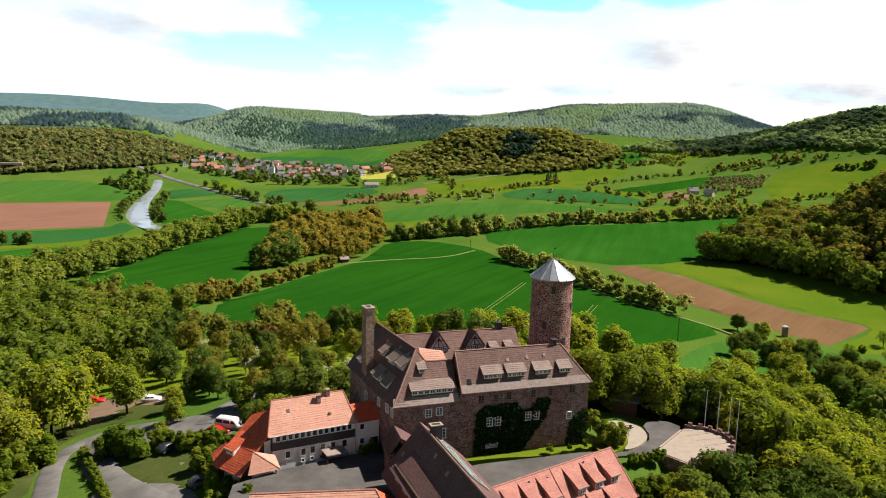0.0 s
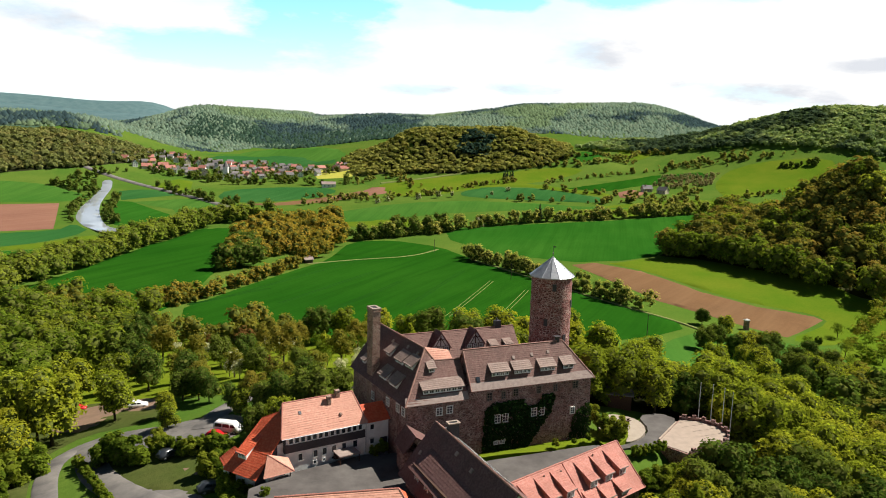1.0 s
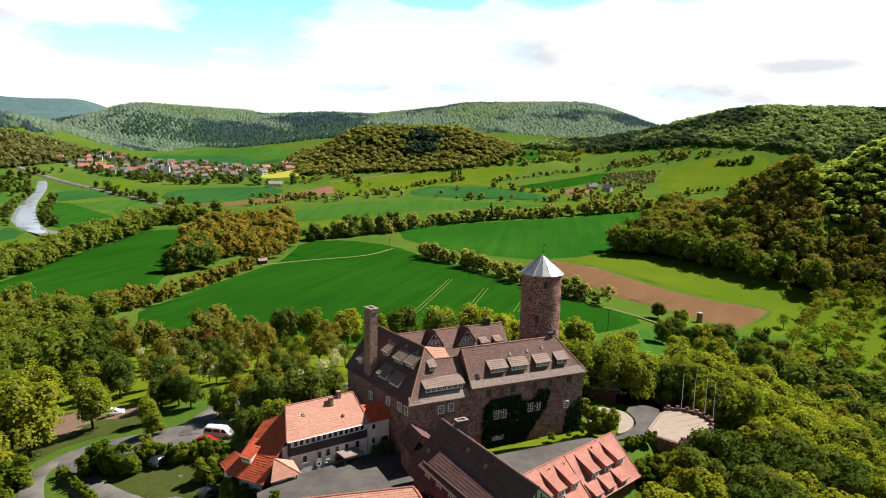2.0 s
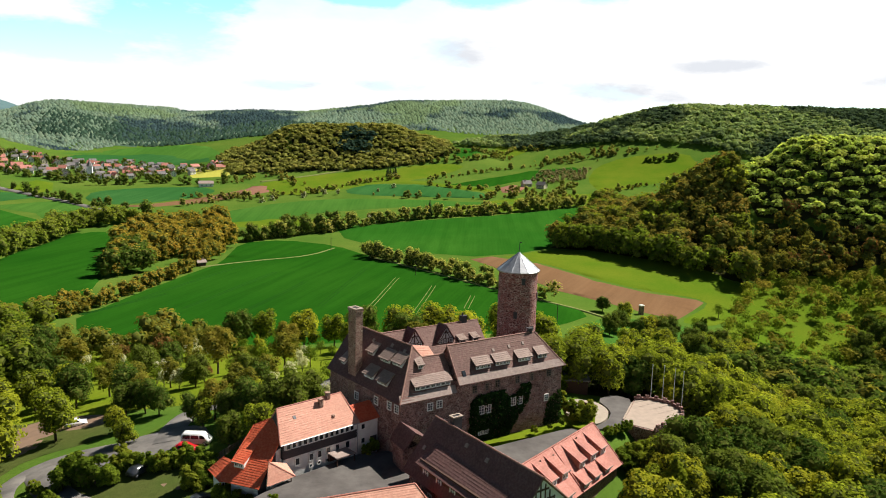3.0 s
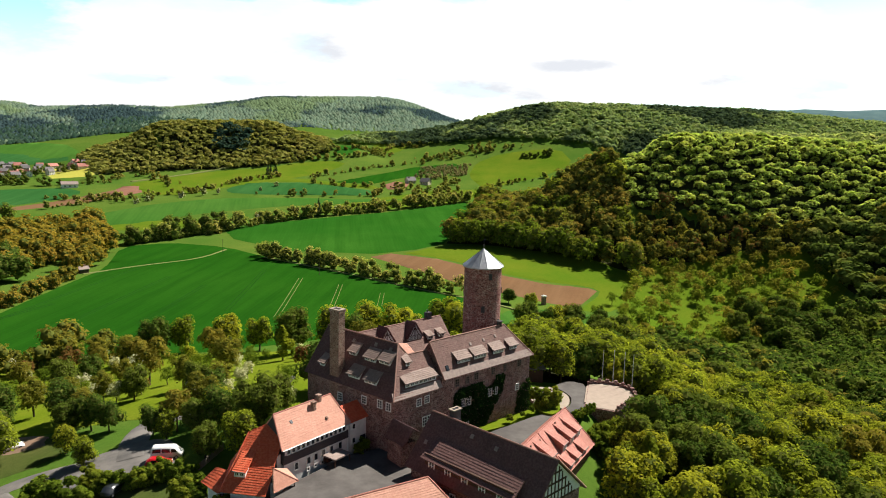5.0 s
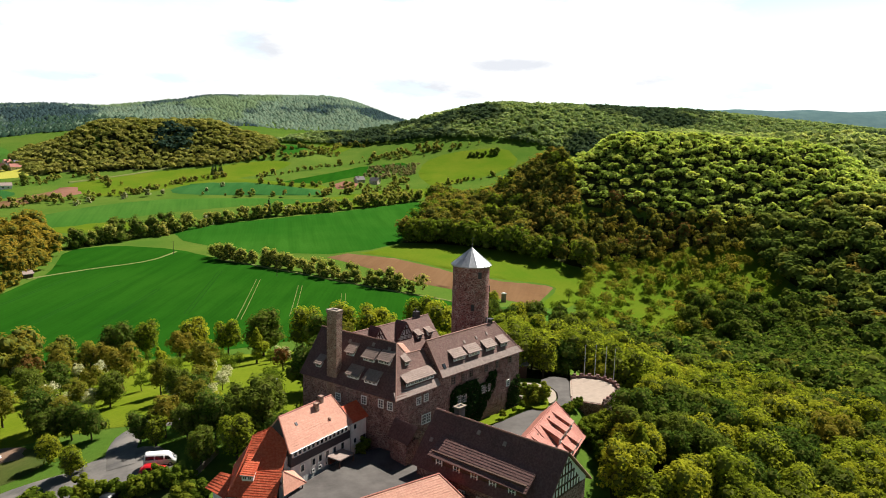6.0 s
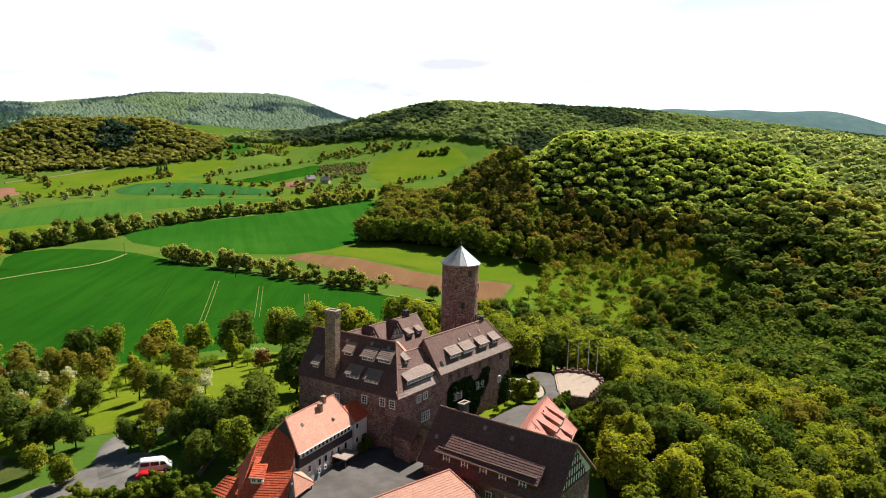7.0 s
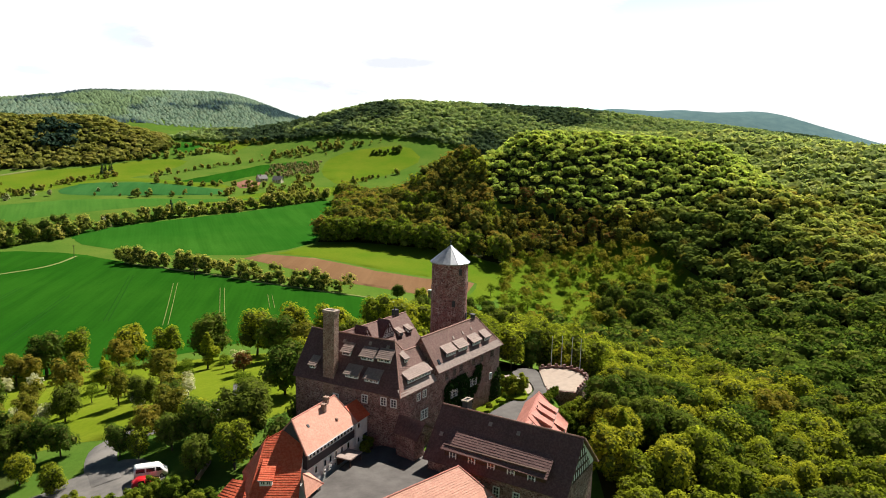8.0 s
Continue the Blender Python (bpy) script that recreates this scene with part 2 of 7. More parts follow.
M_LIP = mat_plain("weathered_tile_edge", (0.34, 0.27, 0.24), (0.22, 0.165, 0.15), 2.0, 0.8)
M_RIDGE = mat_plain("ridge_tile", (0.34, 0.19, 0.15), (0.22, 0.12, 0.10), 3.0, 0.8)
M_RENDER = mat_plain("white_render", (0.80, 0.80, 0.78), (0.62, 0.62, 0.60), 0.8, 0.85)
M_SLATE = mat_plain("slate_cladding", (0.060, 0.055, 0.062), (0.035, 0.03, 0.035), 5.0, 0.6)
M_BEAM = mat_plain("dark_timber", (0.045, 0.022, 0.016), (0.085, 0.045, 0.03), 6.0, 0.8)
M_WHITE = mat_plain("white_paint", (0.78, 0.78, 0.76), (0.66, 0.66, 0.64), 5.0, 0.6)
M_ZINC = mat_plain("zinc_sheet", (0.44, 0.455, 0.49), (0.24, 0.25, 0.28), 0.8, 0.42, 0.6, 0.5)
M_METAL = mat_plain("dark_metal", (0.10, 0.10, 0.11), (0.06, 0.06, 0.065), 8.0, 0.5, 0.6)
M_POLE = mat_plain("white_pole", (0.72, 0.73, 0.74), (0.58, 0.59, 0.60), 4.0, 0.45)
M_ASPHALT = mat_plain("asphalt", (0.125, 0.116, 0.110), (0.060, 0.054, 0.052), 0.25, 0.9, bump=0.4)
M_ROAD = mat_plain("worn_asphalt", (0.20, 0.185, 0.17), (0.085, 0.08, 0.078), 0.22, 0.9, bump=0.4)
M_GRAVEL = mat_plain("pale_gravel", (0.36, 0.31, 0.25), (0.27, 0.225, 0.185), 0.8, 0.95, bump=0.6)
M_PAVING = mat_plain("sandstone_paving", (0.37, 0.295, 0.24), (0.28, 0.225, 0.185), 0.9, 0.9, bump=0.3)
M_EARTH = mat_plain("bare_earth", (0.22, 0.14, 0.095), (0.15, 0.10, 0.065), 0.4, 0.95, bump=0.5)
M_BARK = mat_plain("bark", (0.085, 0.062, 0.045), (0.045, 0.034, 0.026), 3.0, 0.95, bump=0.8)
# Darker core of the crowns: their self-shadow put into the colour
M_CORE_SHADE = mat_plain("crown_core_shade", (0.080, 0.100, 0.018), (0.105, 0.115, 0.026), 1.5, 0.95, spec=0.0, bump=0.8)
M_WATER = Nodes("river_water")
M_WATER = M_WATER.finish((0.30, 0.33, 0.36), 0.06, M_WATER.bump(M_WATER.noise(0.35, 4), 0.05, 0.2), 0.0, 0.9)
M_GLASS = Nodes("window_glass")
M_GLASS = M_GLASS.finish(M_GLASS.ramp(M_GLASS.noise(0.7, 2), (0.3, (0.012, 0.014, 0.018)), (0.7, (0.05, 0.06, 0.07))), 0.08, None, 0.0, 0.6)
M_IVY = mat_leaf("ivy_leaves", (0.006, 0.016, 0.005), (0.016, 0.036, 0.009), (0.03, 0.05, 0.012), 0.15)
L_FRESH = mat_leaf("fresh_leaves", (0.085, 0.118, 0.012), (0.290, 0.335, 0.028), (0.370, 0.350, 0.030), 0.6)
L_DEEP = mat_leaf("deep_green_leaves", (0.022, 0.050, 0.010), (0.100, 0.155, 0.024), (0.160, 0.190, 0.028), 0.6)
L_OLIVE = mat_leaf("budding_leaves", (0.095, 0.095, 0.016), (0.235, 0.225, 0.034), (0.290, 0.225, 0.040), 0.6)
L_RUST = mat_leaf("copper_leaves", (0.075, 0.034, 0.016), (0.160, 0.075, 0.026), (0.180, 0.110, 0.030), 0.4)
L_BLOSSOM = mat_leaf("blossom", (0.20, 0.22, 0.08), (0.55, 0.53, 0.36), (0.40, 0.40, 0.18), 0.3)
L_SPRUCE = mat_leaf("spruce_needles", (0.012, 0.028, 0.020), (0.030, 0.058, 0.038), (0.040, 0.066, 0.040), 0.15)
# Lighter, bluer leaves: haze over the far hills put into the colour
L_FAR = mat_leaf("hazed_distant_leaves", (0.105, 0.158, 0.118), (0.142, 0.205, 0.142), (0.155, 0.198, 0.132), 0.3, (0.048, 0.084, 0.090), (0.180, 0.262, 0.130))
L_SHRUB = mat_leaf("shrub_leaves", (0.046, 0.084, 0.010), (0.178, 0.240, 0.024), (0.240, 0.255, 0.028), 0.6)
# Blue haze of the farthest ridges, again put into the leaf colour
L_HAZE = mat_leaf("hazed_ridge_leaves", (0.110, 0.165, 0.150), (0.165, 0.235, 0.190), (0.180, 0.225, 0.180), 0.2, (0.080, 0.130, 0.130))
L_SPUR = mat_leaf("spur_leaves", (0.165, 0.220, 0.080), (0.370, 0.440, 0.150), (0.410, 0.420, 0.150), 0.5)
L_COPSE = mat_leaf("copse_leaves", (0.070, 0.072, 0.016), (0.220, 0.200, 0.034), (0.285, 0.195, 0.042), 0.5)
L_RIVER = mat_leaf("riverside_leaves", (0.072, 0.105, 0.016), (0.220, 0.285, 0.036), (0.265, 0.285, 0.040), 0.6)
L_SHADE = mat_leaf("shaded_flank_leaves", (0.040, 0.068, 0.016), (0.150, 0.205, 0.040), (0.215, 0.225, 0.044), 0.5)
L_HEDGE = mat_leaf("hedge_leaves", (0.130, 0.150, 0.030), (0.350, 0.370, 0.075), (0.440, 0.370, 0.100), 0.5)
L_HILL = mat_leaf("beech_leaves", (0.205, 0.285, 0.062), (0.490, 0.590, 0.140), (0.550, 0.570, 0.140), 0.6)
L_NOSE = mat_leaf("mixed_wood_leaves", (0.135, 0.178, 0.042), (0.365, 0.415, 0.095), (0.430, 0.395, 0.105), 0.6)
L_RANGE = mat_leaf("range_leaves", (0.120, 0.180, 0.070), (0.270, 0.350, 0.130), (0.300, 0.340, 0.130), 0.4, (0.090, 0.140, 0.075))
L_KNOLL = mat_leaf("budding_beech_leaves", (0.155, 0.165, 0.036), (0.250, 0.255, 0.060), (0.270, 0.240, 0.060), 0.4)
L_BUD = mat_leaf("amber_budding_leaves", (0.115, 0.100, 0.014), (0.310, 0.245, 0.034), (0.360, 0.235, 0.040), 0.5)
L_LEFT = mat_leaf("budding_slope_leaves", (0.100, 0.118, 0.040), (0.185, 0.200, 0.062), (0.205, 0.180, 0.062), 0.4)
L_PALE = mat_leaf("pale_budding_leaves", (0.16, 0.13, 0.07), (0.34, 0.29, 0.15), (0.34, 0.26, 0.14), 0.4)
M_MEADOW = mat_field("meadow_grass", (0.062, 0.128, 0.018), (0.108, 0.158, 0.026), (0.040, 0.086, 0.012), patch=0.022)
M_LAWN = mat_field("orchard_grass", (0.120, 0.168, 0.010), (0.155, 0.188, 0.016), (0.066, 0.108, 0.009), patch=0.07)
M_WHEAT = mat_field("young_wheat", (0.012, 0.070, 0.005), (0.024, 0.098, 0.008), (0.008, 0.048, 0.004), 0.16, 0.5, patch=0.010)
M_OATS = mat_field("lighter_wheat", (0.018, 0.094, 0.009), (0.036, 0.124, 0.014), (0.012, 0.066, 0.006), 0.16, 0.3, patch=0.012)
M_BARLEY = mat_field("green_barley", (0.042, 0.126, 0.018), (0.072, 0.156, 0.026), (0.030, 0.096, 0.014), 0.10, 0.2, patch=0.010)
M_TEAL = mat_field("blue_green_crop", (0.024, 0.100, 0.024), (0.044, 0.128, 0.034), (0.018, 0.076, 0.018), 0.12, 0.4, patch=0.012)
M_LIME = mat_field("light_pasture", (0.080, 0.142, 0.010), (0.122, 0.158, 0.014), (0.054, 0.106, 0.008), patch=0.035)
M_SOIL = mat_field("ploughed_soil", (0.165, 0.092, 0.046), (0.120, 0.068, 0.036), (0.19, 0.115, 0.062), 0.12, 0.7, patch=0.02)
M_SOIL_RED = mat_field("red_soil", (0.215, 0.105, 0.072), (0.165, 0.082, 0.058), (0.25, 0.135, 0.095), 0.12, 0.9, patch=0.02)
M_YELLOW = mat_field("rape_field", (0.38, 0.36, 0.06), (0.30, 0.32, 0.06), (0.42, 0.38, 0.09), patch=0.02)
M_SCRUB = mat_field("rough_grass", (0.060, 0.085, 0.020), (0.085, 0.095, 0.028), (0.035, 0.048, 0.014), patch=0.09)
M_FOREST_FLOOR = mat_field("forest_floor", (0.028, 0.036, 0.012), (0.045, 0.045, 0.020), (0.02, 0.022, 0.010), patch=0.05)
M_STONE_FRAME = mat_plain("stone_window_frame", (0.24, 0.17, 0.145), (0.17, 0.12, 0.10), 3.0, 0.9)
M_TRACK = mat_plain("field_track", (0.20, 0.21, 0.085), (0.14, 0.17, 0.05), 0.3, 0.95, spec=0.0)
# Distance haze is put into the colour of these two far grounds
M_HAZE = mat_field("haze_blue_hills", (0.095, 0.155, 0.165), (0.060, 0.112, 0.130), (0.125, 0.195, 0.180), patch=0.03)
M_FARWOOD = mat_field("hazed_distant_forest", (0.055, 0.098, 0.062), (0.074, 0.118, 0.070), (0.038, 0.072, 0.050), patch=0.02)
# ---------------------------------------------------------------- the lie of the land
# ridges: (x0, y0, crest0, x1, y1, crest1, width): a crest height over the valley floor that falls off on both sides
RIDGES = [
    (280, 412, 46, 322, 396, 66, 56), (322, 396, 66, 360, 375, 65, 62), (360, 375, 65, 415, 330, 61, 70), (415, 330, 61, 382, 250, 29, 56), (382, 250, 29, 335, 175, 12, 42),
    (640, 640, 60, 610, 430, 70, 130), (610, 430, 70, 610, 300, 60, 130), (610, 300, 60, 640, 140, 44, 130),
    (30, 930, 44, 130, 905, 44, 62), (130, 905, 44, 215, 880, 20, 60), (30, 930, 44, -40, 960, 16, 60),
    (360, 1000, 20, 560, 880, 75, 160), (560, 880, 75, 800, 800, 81, 190), (800, 800, 81, 1200, 640, 66, 220),
    (60, 1330, 55, 250, 1330, 81, 200), (250, 1330, 81, 420, 1310, 87, 190), (420, 1310, 87, 640, 1260, 32, 150), (-200, 1420, 59, 60, 1330, 55, 170),
    (-330, 1330, 75, -200, 1420, 68, 150), (-330, 1330, 75, -470, 1390, 48, 120),
    (-430, 900, 46, -800, 700, 56, 150), (-800, 700, 56, -1400, 500, 60, 220), (-500, 1100, 60, -1300, 1250, 80, 170),
    (-700, 2000, 70, -1700, 1900, 130, 300),
    (1400, 2300, 50, 1900, 2050, 138, 330), (1900, 2050, 138, 2700, 1500, 150, 330), (850, 2400, 30, 1400, 2300, 50, 260),
    (-1300, 3900, 166, -2600, 3600, 192, 330), (-1130, 3950, 20, -1300, 3900, 150, 150),
]

def land(x, y):
    """The ground's height in metres; x and y are numbers or arrays."""
    x, y = np.asarray(x, float), np.asarray(y, float)
    xs = 180 * np.tanh(x / 180)
    z = -27 + 0.047 * xs + 0.07 * np.clip(y - 520, 0, 700) * (1 + 0.2 * np.tanh(x / 300)) - 2 * np.exp(-((y - 450) / 90) ** 2) * np.exp(-((x - 20) / 110) ** 2)
    # stream valley below the castle's east side
    d = np.hypot((x - 225) / 100, (y - 215) / 110)
    z = z - 28 * np.exp(-d ** 2)
    # the castle's hill
    rx = np.maximum(np.where(x < 2, -22 - x, x - 26), 0) / np.where(x < 2, 108, 52)
    ry = np.maximum(np.where(y > 108, y - 122, 103 - y), 0) / np.where(y > 108, 90, 44)
    r = np.hypot(rx, ry)
    hill = (23.3 - 0.05 * np.clip(-15 - x, 0, 60)) * np.exp(-r ** 2)
    # the ground steps down on the far side of the low wing
    d = (x - 26) * 0.591 - (y - 102.2) * 0.807
    hill = hill - 4.5 * np.clip((d - 1) / 5, 0, 1) * np.clip((75 - np.abs(x - 15)) / 30, 0, 1) * np.clip((125 - y) / 10, 0, 1)
    top = np.zeros_like(z)
    for x0, y0, a, x1, y1, b, w in RIDGES:
        ex, ey = x1 - x0, y1 - y0
        s = np.clip(((x - x0) * ex + (y - y0) * ey) / (ex * ex + ey * ey), 0, 1)
        q = ((x - x0 - s * ex) ** 2 + (y - y0 - s * ey) ** 2) / (w * w)
        top = np.maximum(top, (a + (b - a) * s) * np.exp(-q) * 1.0)
    base_far = np.clip(z, -60, 20)
    return base_far + hill + top * 1.0


def mesh_object(name, verts, faces, material, smooth=False):
    me = bpy.data.meshes.new(name)
    me.from_pydata(verts, [], faces)
    me.materials.append(material)
    if smooth:
        me.polygons.foreach_set("use_smooth", [True] * len(me.polygons))
    me.update()
    return new(name, me)


def steps(*stops):
    """Grid lines between stops of (position, spacing)."""
    out = []
    for (a, da), (b, db) in zip(stops, stops[1:]):
        n = max(2, int(2 * (b - a) / (da + db)))
        k = np.linspace(0, 1, n, endpoint=False)
        r = db / da
        out += list(a + (b - a) * ((r ** k - 1) / (r - 1) if abs(r - 1) > 1e-3 else k))
    return np.array(out + [stops[-1][0]])


gx = steps((-5000, 400), (-1500, 60), (-420, 14), (-110, 3), (-70, 2), (70, 2), (130, 4), (450, 10), (1300, 40), (5000, 400))
gy = steps((-1500, 300), (-100, 30), (60, 2.5), (160, 2.5), (300, 5), (620, 9), (1450, 22), (4700, 200))
X, Y = np.meshgrid(gx, gy)
Z = land(X, Y)
nx, ny = len(gx), len(gy)
idx = np.arange(nx * ny).reshape(ny, nx)
quads = np.stack([idx[:-1, :-1], idx[:-1, 1:], idx[1:, 1:], idx[1:, :-1]], -1).reshape(-1, 4)
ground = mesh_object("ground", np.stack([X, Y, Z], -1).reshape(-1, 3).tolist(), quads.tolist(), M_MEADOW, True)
tagged(ground, "rolling valley meadows with short green spring grass", "ground", kind="structure")
# wooded slopes carry a floor of forest instead of grass, tinted bluer for distant haze
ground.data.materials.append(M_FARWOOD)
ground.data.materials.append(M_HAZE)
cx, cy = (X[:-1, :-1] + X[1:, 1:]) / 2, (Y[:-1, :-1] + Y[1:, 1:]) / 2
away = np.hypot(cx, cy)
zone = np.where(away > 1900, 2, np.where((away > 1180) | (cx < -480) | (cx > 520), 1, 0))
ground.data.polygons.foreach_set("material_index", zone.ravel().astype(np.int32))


def drape(name, outline, material, lift=0.2, cell=12.0, rounds=1, label="", category="field"):
    """A patch of land cover that follows the ground inside a rounded outline."""
    pts = [Vector(p) for p in outline]
    for _ in range(rounds):
        cut = []
        for a, b in zip(pts, pts[1:] + pts[:1]):
            cut += [a.lerp(b, 0.2), a.lerp(b, 0.8)]
        pts = cut
    rim = []
    for a, b in zip(pts, pts[1:] + pts[:1]):
        k = max(1, int((b - a).length / cell))
        rim += [a.lerp(b, j / k) for j in range(k)]
    xs, ys = [p.x for p in rim], [p.y for p in rim]
    inner = [Vector((x, y)) for x in np.arange(min(xs) + cell * 0.37, max(xs), cell) for y in np.arange(min(ys) + cell * 0.41, max(ys), cell)]
    n = len(rim)
    v, e, f, *_ = delaunay_2d_cdt(rim + inner, [], [list(range(n))], 1, 1e-4)
    vx, vy = np.array([p.x for p in v]), np.array([p.y for p in v])
    up = np.full(len(v), lift)
    up[:n] = 0.05
    ob = mesh_object(name, np.stack([vx, vy, land(vx, vy) + up], -1).tolist(), [list(t) for t in f], material, True)
    return tagged(ob, label, category, kind="structure")


def ribbon(name, line, width, material, lift=0.25, label="", category="track", step=4.0):
    """A strip of the given width along a line on the ground."""
    pts = [Vector(p) for p in line]
    for _ in range(2):
        cut = [pts[0]]
        for a, b in zip(pts, pts[1:]):
            cut += [a.lerp(b, 0.25), a.lerp(b, 0.75)]
        pts = cut + [pts[-1]]
    run = []
    for a, b in zip(pts, pts[1:]):
        k = max(1, int((b - a).length / step))
        run += [a.lerp(b, j / k) for j in range(k)]
    run.append(pts[-1])
    vs = []
    for i, p in enumerate(run):
        d = (run[min(i + 1, len(run) - 1)] - run[max(i - 1, 0)]).normalized()
        side = Vector((-d.y, d.x)) * width / 2
        for q, rise in ((-1.0, 0.04), (-0.8, lift), (0.0, lift), (0.8, lift), (1.0, 0.04)):
            q = p + side * q
            vs.append((q.x, q.y, float(land(q.x, q.y)) + rise))
    fs = [(5 * i + j, 5 * i + j + 1, 5 * i + j + 6, 5 * i + j + 5) for i in range(len(run) - 1) for j in range(4)]
    return tagged(mesh_object(name, vs, fs, material, True), label, category, kind="structure")


# fields, from the castle outwards
drape("field", [(-100, 303), (-82, 350), (-57, 408), (-46, 430), (-36, 503), (-7, 506), (24, 474), (40, 424), (64, 366), (80, 325), (96, 299), (112, 277), (88, 256), (50, 232), (0, 228), (-60, 250)], M_WHEAT, 0.3, 10, 1, "dark green field of young winter wheat with tramlines")
drape("field", [(-176, 312), (-184, 360), (-176, 430), (-168, 500), (-152, 556), (-130, 560), (-112, 520), (-104, 500), (-102, 440), (-103, 387), (-100, 335), (-106, 300), (-122, 288)], M_WHEAT, 0.9, 7, 0, "narrow green wheat field beside the river wood")
drape("field", [(33, 500), (32, 540), (94, 549), (160, 558), (246, 584), (250, 575), (244, 552), (194, 474), (164, 440), (148, 416), (124, 404), (97, 402), (58, 437)], M_OATS, 0.3, 10, 0, "broad green wheat field behind the hedge")
drape("field", [(92, 394), (106, 399), (124, 374), (141, 333), (160, 317), (184, 310.5), (186, 307), (155, 281), (141, 287), (126, 299), (112, 314), (102, 348)], M_SOIL, 0.35, 6, 0, "bare brown ploughed field")
drape("field", [(120, 398), (140, 410), (165, 400), (190, 372), (215, 345), (222, 318), (200, 296), (168, 276), (154, 279), (188, 305), (186, 313), (160, 321), (143, 337), (128, 374), (112, 398)], M_LIME, 0.3, 8, 1, "bright yellow-green pasture beside the ploughed field")
drape("field", [(-386, 639), (-300, 665), (-258, 557), (-324, 535), (-420, 560)], M_SOIL_RED, 0.4, 14, 0, "reddish ploughed field by the river")
drape("field", [(-424, 705), (-383, 731), (-339, 733), (-290, 703), (-288, 686), (-303, 670), (-401, 650), (-470, 650)], M_BARLEY, 0.35, 14, 1, "green cereal field by the river bend")
drape("field", [(-321, 529), (-253, 551), (-253, 580), (-228, 549), (-252, 490), (-290, 478), (-360, 480)], M_TEAL, 0.35, 12, 1, "dark green field on the near river bank")
drape("field", [(-289, 475), (-251, 489), (-224, 540), (-203, 512), (-215, 490), (-280, 458), (-340, 450)], M_LIME, 0.4, 10, 1, "light green meadow strip on the river bank")
drape("field", [(-277, 456), (-213, 484), (-204, 436), (-211, 392), (-227, 372), (-300, 380)], M_OATS, 0.35, 12, 1, "green cereal field behind the river wood")
drape("field", [(-271, 728), (-258, 741), (-241, 744), (-215, 722), (-255, 688)], M_TEAL, 0.35, 10, 0, "blue-green field across the river")
drape("field", [(-262, 684), (-243, 682), (-186, 614), (-193, 578), (-200, 561), (-221, 576), (-240, 614)], M_OATS, 0.35, 12, 0, "green field across the river")
drape("field", [(-243, 680), (-187, 710), (-146, 641), (-177, 602), (-197, 646)], M_BARLEY, 0.4, 12, 0, "light green field across the river")
drape("field", [(-252, 759), (-237, 809), (-220, 801), (-211, 758), (-227, 736)], M_LIME, 0.4, 12, 0, "yellow-green meadow below the village")
drape("field", [(-283, 1050), (-197, 1158), (-126, 1155), (-78, 1099), (-54, 916), (-86, 925), (-154, 1096), (-246, 1074)], M_BARLEY, 0.5, 16, 1, "light green meadow above the village")
drape("field", [(-270, 985), (-250, 1079), (-154, 1103), (-66, 937), (-87, 931), (-168, 986), (-240, 942)], M_TEAL, 0.7, 16, 1, "dark green field above the village")
drape("field", [(-175, 711), (-176, 758), (-133, 781), (-78, 774), (-61, 743), (-77, 708), (-117, 684), (-148, 682)], M_TEAL, 0.4, 12, 1, "blue-green field below the village")
drape("field", [(-106, 907), (-42, 882), (-36, 865), (-59, 843), (-92, 844)], M_YELLOW, 0.4, 12, 0, "pale yellow flowering field")
drape("field", [(-151, 675), (-115, 677), (-76, 701), (-46, 733), (-35, 746), (-43, 696), (-73, 674), (-113, 661)], M_SOIL, 0.5, 10, 1, "narrow brown strip field")
drape("field", [(-43, 724), (-30, 758), (-9, 766), (-13, 720), (-33, 704)], M_SOIL_RED, 0.8, 10, 0, "small red-brown ploughed plot")
drape("field", [(-70, 604), (-40, 633), (1, 658), (60, 661), (116, 639), (162, 617), (227, 618), (176, 595), (109, 608), (70, 605), (33, 601), (6, 591), (-28, 573), (-56, 579)], M_BARLEY, 0.4, 10, 1, "green field between the hedges")
drape("field", [(59, 711), (85, 739), (137, 725), (171, 681), (187, 661), (174, 636), (120, 654), (81, 670), (58, 688)], M_TEAL, 0.6, 10, 1, "blue-green field in the side valley")
drape("field", [(164, 718), (217, 750), (273, 776), (322, 769), (327, 750), (278, 738), (232, 719), (200, 698)], M_WHEAT, 0.5, 10, 0, "dark green field on the far slope")
drape("field", [(143, 750), (169, 713), (197, 689), (199, 665), (172, 684), (138, 729), (94, 745), (109, 760)], M_LIME, 0.45, 8, 1, "yellow-green meadow between two crops")
drape("field", [(-22, 779), (10, 804), (70, 817), (112, 811), (146, 821), (194, 826), (211, 815), (145, 762), (69, 726), (23, 690), (-6, 700), (-20, 740)], M_LIME, 0.4, 12, 1, "light green meadow below the wooded hill")
drape("field", [(310, 707), (344, 756), (383, 770), (450, 745), (440, 700), (385, 675), (337, 660), (297, 645)], M_LIME, 0.5, 12, 1, "light green sloping meadow with a copse")
drape("field", [(208, 690), (227, 706), (236, 690), (219, 661), (203, 664)], M_SOIL_RED, 0.6, 8, 0, "small reddish ploughed plot")
drape("field", [(110, 560), (250, 588), (300, 640), (250, 650), (120, 600)], M_LIME, 0.3, 12, 1, "pale green meadow strip")
drape("field", [(-100, 560), (-60, 570), (-20, 550), (30, 556), (20, 575), (-50, 592)], M_LIME, 0.3, 12, 1, "pale meadow behind the hedge")
drape("field", [(196, 845), (262, 940), (241, 857), (214, 837)], M_OATS, 0.6, 12, 1, "green field on the far valley slope")
